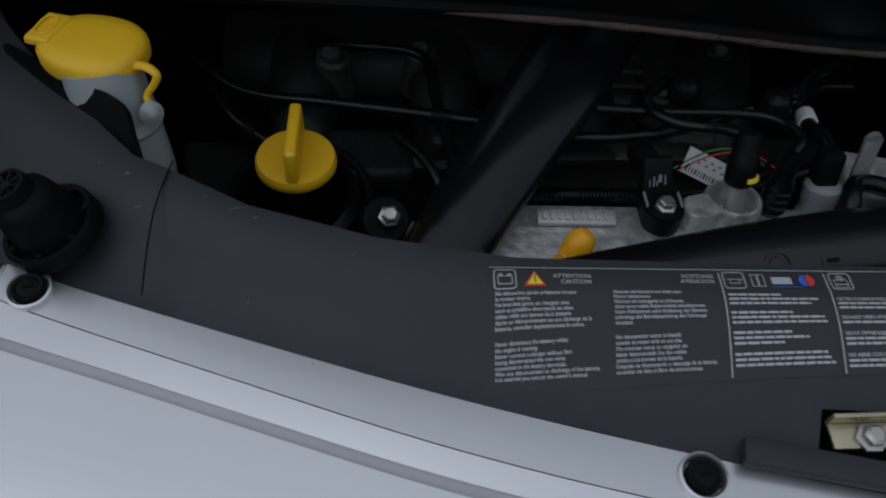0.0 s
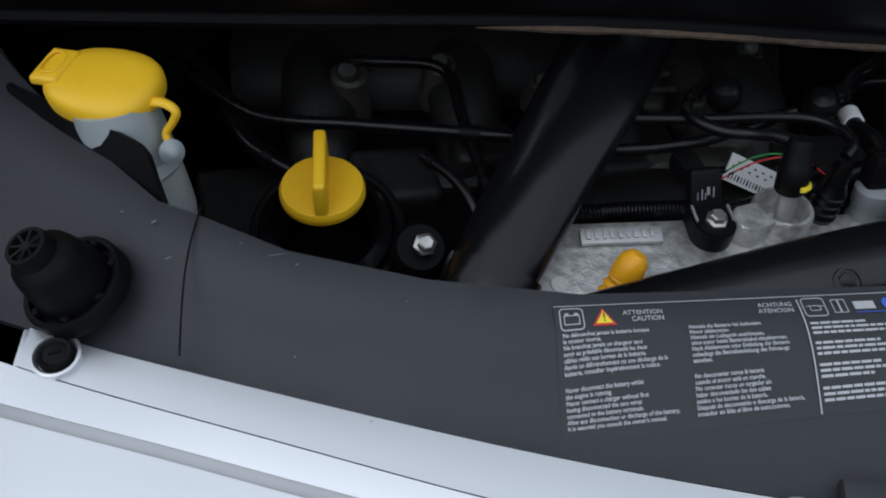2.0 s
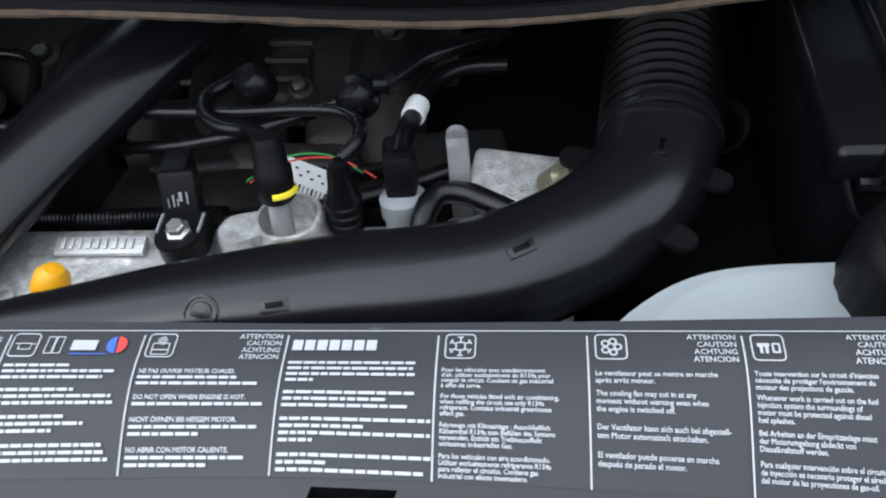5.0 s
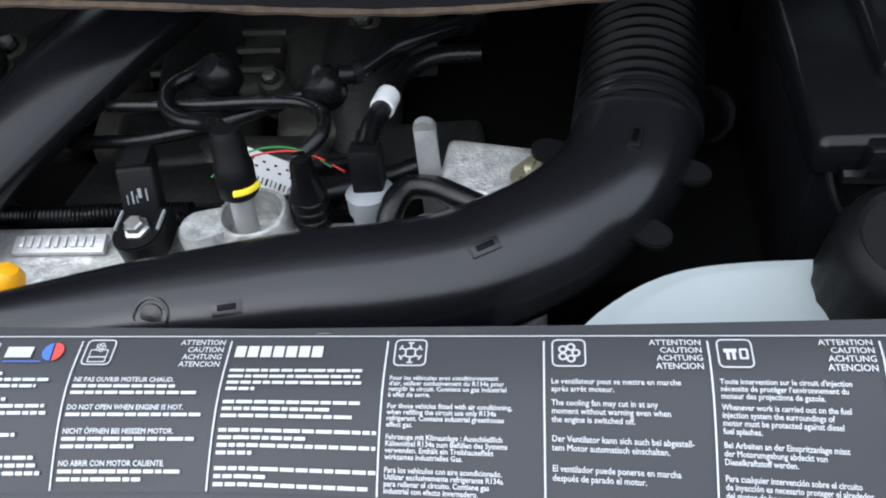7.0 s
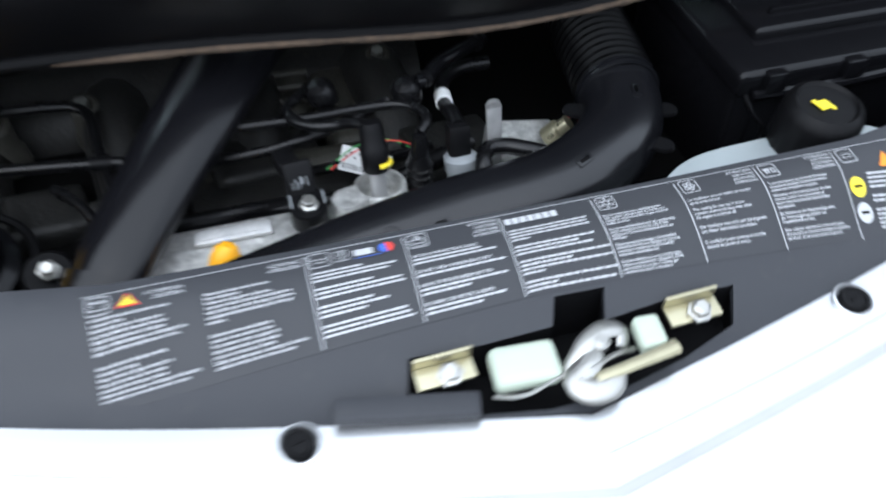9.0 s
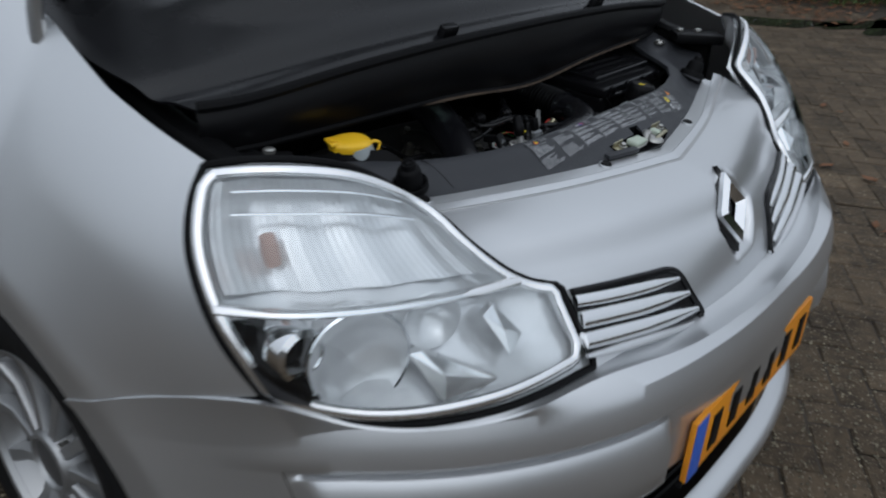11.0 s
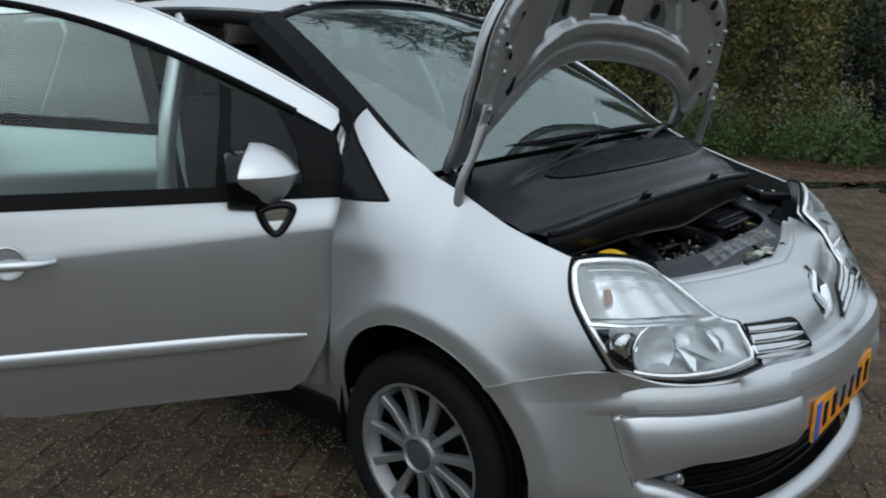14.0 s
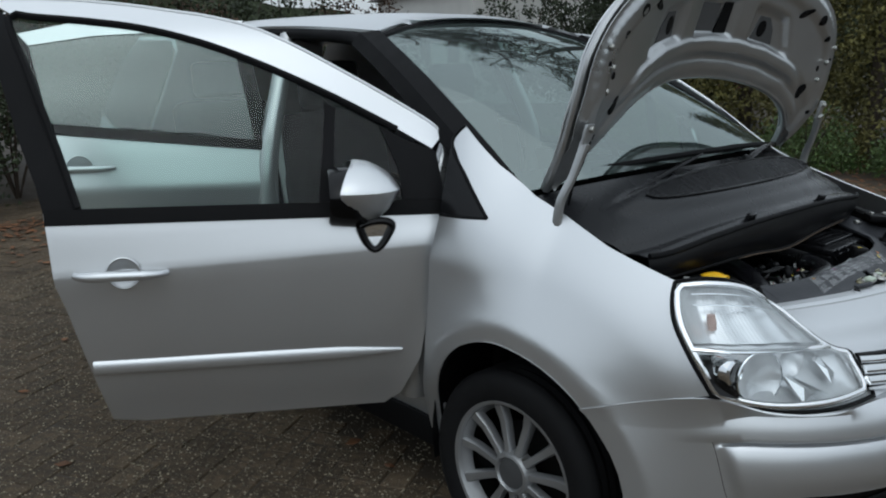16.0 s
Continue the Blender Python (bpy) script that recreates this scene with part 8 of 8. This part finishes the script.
for k in range(8):
    shrub((-4.6 + 1.5 * k, 9.0 + 0.3 * (k % 3), 0), 1.2, 2.8, RUST if k % 3 else DARKG, "rusty brown winter hedge beyond the car" if k % 3 else "dark leafless winter hedge beyond the car", 150 + k, 3600, 0.065, "hedge")

# grass verge, fallen leaves
gv, gf, k = [], [], 0
for i in range(9000):
    x, y = rs_.uniform(7.5, 10.5), rs_.uniform(-3.5, 8)
    if x < 7.6 + 0.5 * math.sin(y * 1.3) + 0.25:
        continue
    h, a = rs_.uniform(0.04, 0.16), rs_.uniform(0, 6.28)
    dx, dy2 = 0.012 * math.cos(a), 0.012 * math.sin(a)
    gv += [(x - dx, y - dy2, -0.02), (x + dx, y + dy2, -0.02), (x + rs_.normal() * 0.04, y + rs_.normal() * 0.04, h)]
    gf.append((k, k + 1, k + 2))
    k += 3
part("grass", (gv, gf), GRASS, None, smooth=False)
tagged(bpy.data.objects["grass"], "rough green grass along the verge", "grass", kind="stuff")


def leaves(name, n, place, label, seed):
    rnd = np.random.RandomState(seed)
    V, F, k = [], [], 0
    for i in range(n):
        x, y = place(rnd)
        a, s = rnd.uniform(0, 6.28), rnd.uniform(0.018, 0.042)
        c, q = math.cos(a), math.sin(a)
        z = 0.006 + rnd.uniform(0, 0.006)
        for u, v, w in ((-1, 0, 0), (-0.2, 0.55, 0.006), (0.5, 0.4, 0.004), (1.1, 0, 0.010), (0.5, -0.4, 0.003), (-0.2, -0.55, 0.008)):
            V.append((x + s * (u * c - v * q), y + s * (u * q + v * c), z + w))
        F.append(tuple(range(k, k + 6)))
        k += 6
    part(name, (V, F), LEAFB, None, smooth=False)
    tagged(bpy.data.objects[name], label, "leaves", kind="stuff")


leaves("fallen_leaves", 2600, lambda r: (lambda x, y: (x, y if abs(y - 0.1) > 0.55 or r.rand() < 0.12 else y + 1.3))(r.uniform(6.9, 9.2) - 0.3 * r.rand(), r.uniform(-3.5, 8)), "brown fallen leaves along the verge", 4)
leaves("hedge_leaves", 1800, lambda r: (r.uniform(-4.2, 3.0), 6.0 - abs(r.normal()) * 0.55), "red-brown fallen leaves under the hedge", 5)
leaves("scattered_leaves", 260, lambda r: (r.uniform(-3.2, 6.5), r.uniform(-3.0, 6.0)), "a few brown leaves scattered on the paving", 6)
LINE_ = np.array([[(60 * math.cos(a), 60 * math.sin(a), z * (7.5 + 2.2 * math.sin(7 * a) + 1.3 * math.sin(17 * a + 1) + 0.7 * math.sin(41 * a))) for a in np.linspace(0, 2 * math.pi, 241)] for z in (-0.02, 0.50)])
part("backdrop", gridm(LINE_, flip=True), DARKG, None)
tagged(bpy.data.objects["backdrop"], "dark far line of trees all round", "trees", kind="structure")
# fine grit and moss crumbs on the paving
V, F, k = [], [], 0
for i in range(60000):
    x, y, s = (rs_.uniform(-2.6, 1.2), rs_.uniform(-1.6, 4.2), rs_.uniform(0.0020, 0.0065)) if i < 40000 else (rs_.uniform(-3.2, 6.0), rs_.uniform(-2.6, 5.0), rs_.uniform(0.0015, 0.0062))
    a = rs_.uniform(0, 6.28)
    for q in range(3):
        V.append((x + s * math.cos(a + 2.1 * q), y + s * math.sin(a + 2.1 * q), 0.0045))
    V.append((x, y, 0.0045 + s * 0.8))
    F += [(k, k + 1, k + 3), (k + 1, k + 2, k + 3), (k + 2, k, k + 3)]
    k += 4
GRIT = mat("pale_grit", (0.17, 0.15, 0.105), 0.8, 0, 0.3, 10, isl=0.7)
part("grit", (V, F), GRIT, None, smooth=False)
tagged(bpy.data.objects["grit"], "pale grit and seed crumbs on the paving", "grit", kind="stuff")

# puddles on the low ground by the verge
WATER = mat("puddle_water", (0.016, 0.015, 0.013), 0.04, 0, 0.1, 3, spec=0.5)
for k, (x, y, a, b, r) in enumerate(((8.1, 0.10, 1.5, 0.42, -8), (6.35, 1.15, 0.55, 0.20, -50), (7.0, 0.55, 0.7, 0.16, -30))):
    pts = [(x + (a * math.cos(t) * math.cos(radians(r)) - b * math.sin(t) * math.sin(radians(r))) * (1 + 0.16 * math.sin(3 * t + k) + 0.10 * math.sin(7 * t)), y + (a * math.cos(t) * math.sin(radians(r)) + b * math.sin(t) * math.cos(radians(r))) * (1 + 0.16 * math.sin(3 * t + k) + 0.10 * math.sin(7 * t))) for t in np.linspace(0, 2 * math.pi, 48, endpoint=False)]
    solo("puddle", slab(pts, -0.01, 0.0045, 0), WATER, "shallow dark puddle reflecting the sky by the verge", "puddle", "puddles")

# ---- bare tree leaning over the drive ----
tree = thing("bare_tree", (8.9, 6.2, 0), "tall bare dark tree with many fine twigs", "tree")
rt = random.Random(11)


def branch(p, d, L, r, depth, bag):
    pts = [Vector(p)]
    dd = Vector(d)
    for k in range(3):
        dd = (dd + Vector((rt.gauss(0, 0.16), rt.gauss(0, 0.16), rt.gauss(0.02, 0.12)))).normalized()
        pts.append(pts[-1] + dd * (L / 3))
    bag.append(tube([tuple(q) for q in pts], [r, r * 0.75, r * 0.5], 5 if depth > 1 else 8, 7))
    if depth < 5:
        for k in range(4 if depth > 0 else 7):
            t = rt.uniform(0.35, 1.0)
            q = pts[0].lerp(pts[-1], t) if t < 0.9 else pts[-1]
            nd = (dd + Vector((rt.gauss(0, 0.55), rt.gauss(0, 0.55), rt.gauss(0.0, 0.35)))).normalized()
            branch(q, nd, L * rt.uniform(0.55, 0.75), r * 0.68, depth + 1, bag)


part("trunk", tube([(8.9, 6.2, -0.1), (8.8, 6.1, 2.2), (8.5, 5.9, 4.4), (8.0, 5.6, 6.8)], [0.20, 0.17, 0.14, 0.08], 12, 24), BARK, tree, "dark trunk")
bag = []
for k in range(10):
    a = rt.uniform(0, 6.28)
    branch((8.4 - 0.05 * k, 5.85 - 0.03 * k, 4.4 + 0.24 * k), (-0.85 + 0.35 * math.cos(a), -0.15 + 0.75 * math.sin(a), 0.30), rt.uniform(1.7, 2.4), 0.05, 1, bag)
part("branches", join(*bag), BARK, tree, "bare branches and twigs")

# ---- houses ----
def house(at, size, wall, label, seed, rot=0):
    x, y = at
    w, d, h = size
    hs = thing("house", (x, y, 0), label, "house", "houses")
    M = pose(x, y, 0, 0, 0, rot)

    def put(name, bm, material, parent, label=""):
        bmesh.ops.transform(bm, matrix=M, verts=bm.verts)
        return part(name, bm, material, parent, label)

    put("wall", block((0, 0, h / 2), (w, d, h), 0.01), wall, hs)
    bm = bmesh.new()
    o = 0.35
    vs = [bm.verts.new(p) for p in ((-w / 2 - o, -d / 2 - o, h), (w / 2 + o, -d / 2 - o, h), (w / 2 + o, d / 2 + o, h), (-w / 2 - o, d / 2 + o, h), (-w / 2 - o, 0, h + d * 0.42), (w / 2 + o, 0, h + d * 0.42))]
    for q in ((0, 1, 5, 4), (2, 3, 4, 5), (0, 4, 3), (1, 2, 5), (0, 3, 2, 1)):
        bm.faces.new([vs[i] for i in q])
    put("roof", bm, TILE, hs)
    n = max(2, int(w / 3))
    for k in range(n):
        for s in (-1, 1):
            cx = -w / 2 + (k + 0.5) * w / n
            wd = put("window", block((cx, s * d / 2, 1.5), (1.3, 0.10, 1.2), 0.01), RENDER, hs)
            put("pane", block((cx, s * (d / 2 + 0.045), 1.5), (1.12, 0.02, 1.02), 0.005), TRIM, wd)


house((18.5, 17.0), (12, 7, 3.0), RENDER, "far white house with a dark tiled roof", 1, 62)
house((24.0, 15.0), (9, 6, 2.8), REDBR, "far red brick house with a tiled roof", 2, 62)
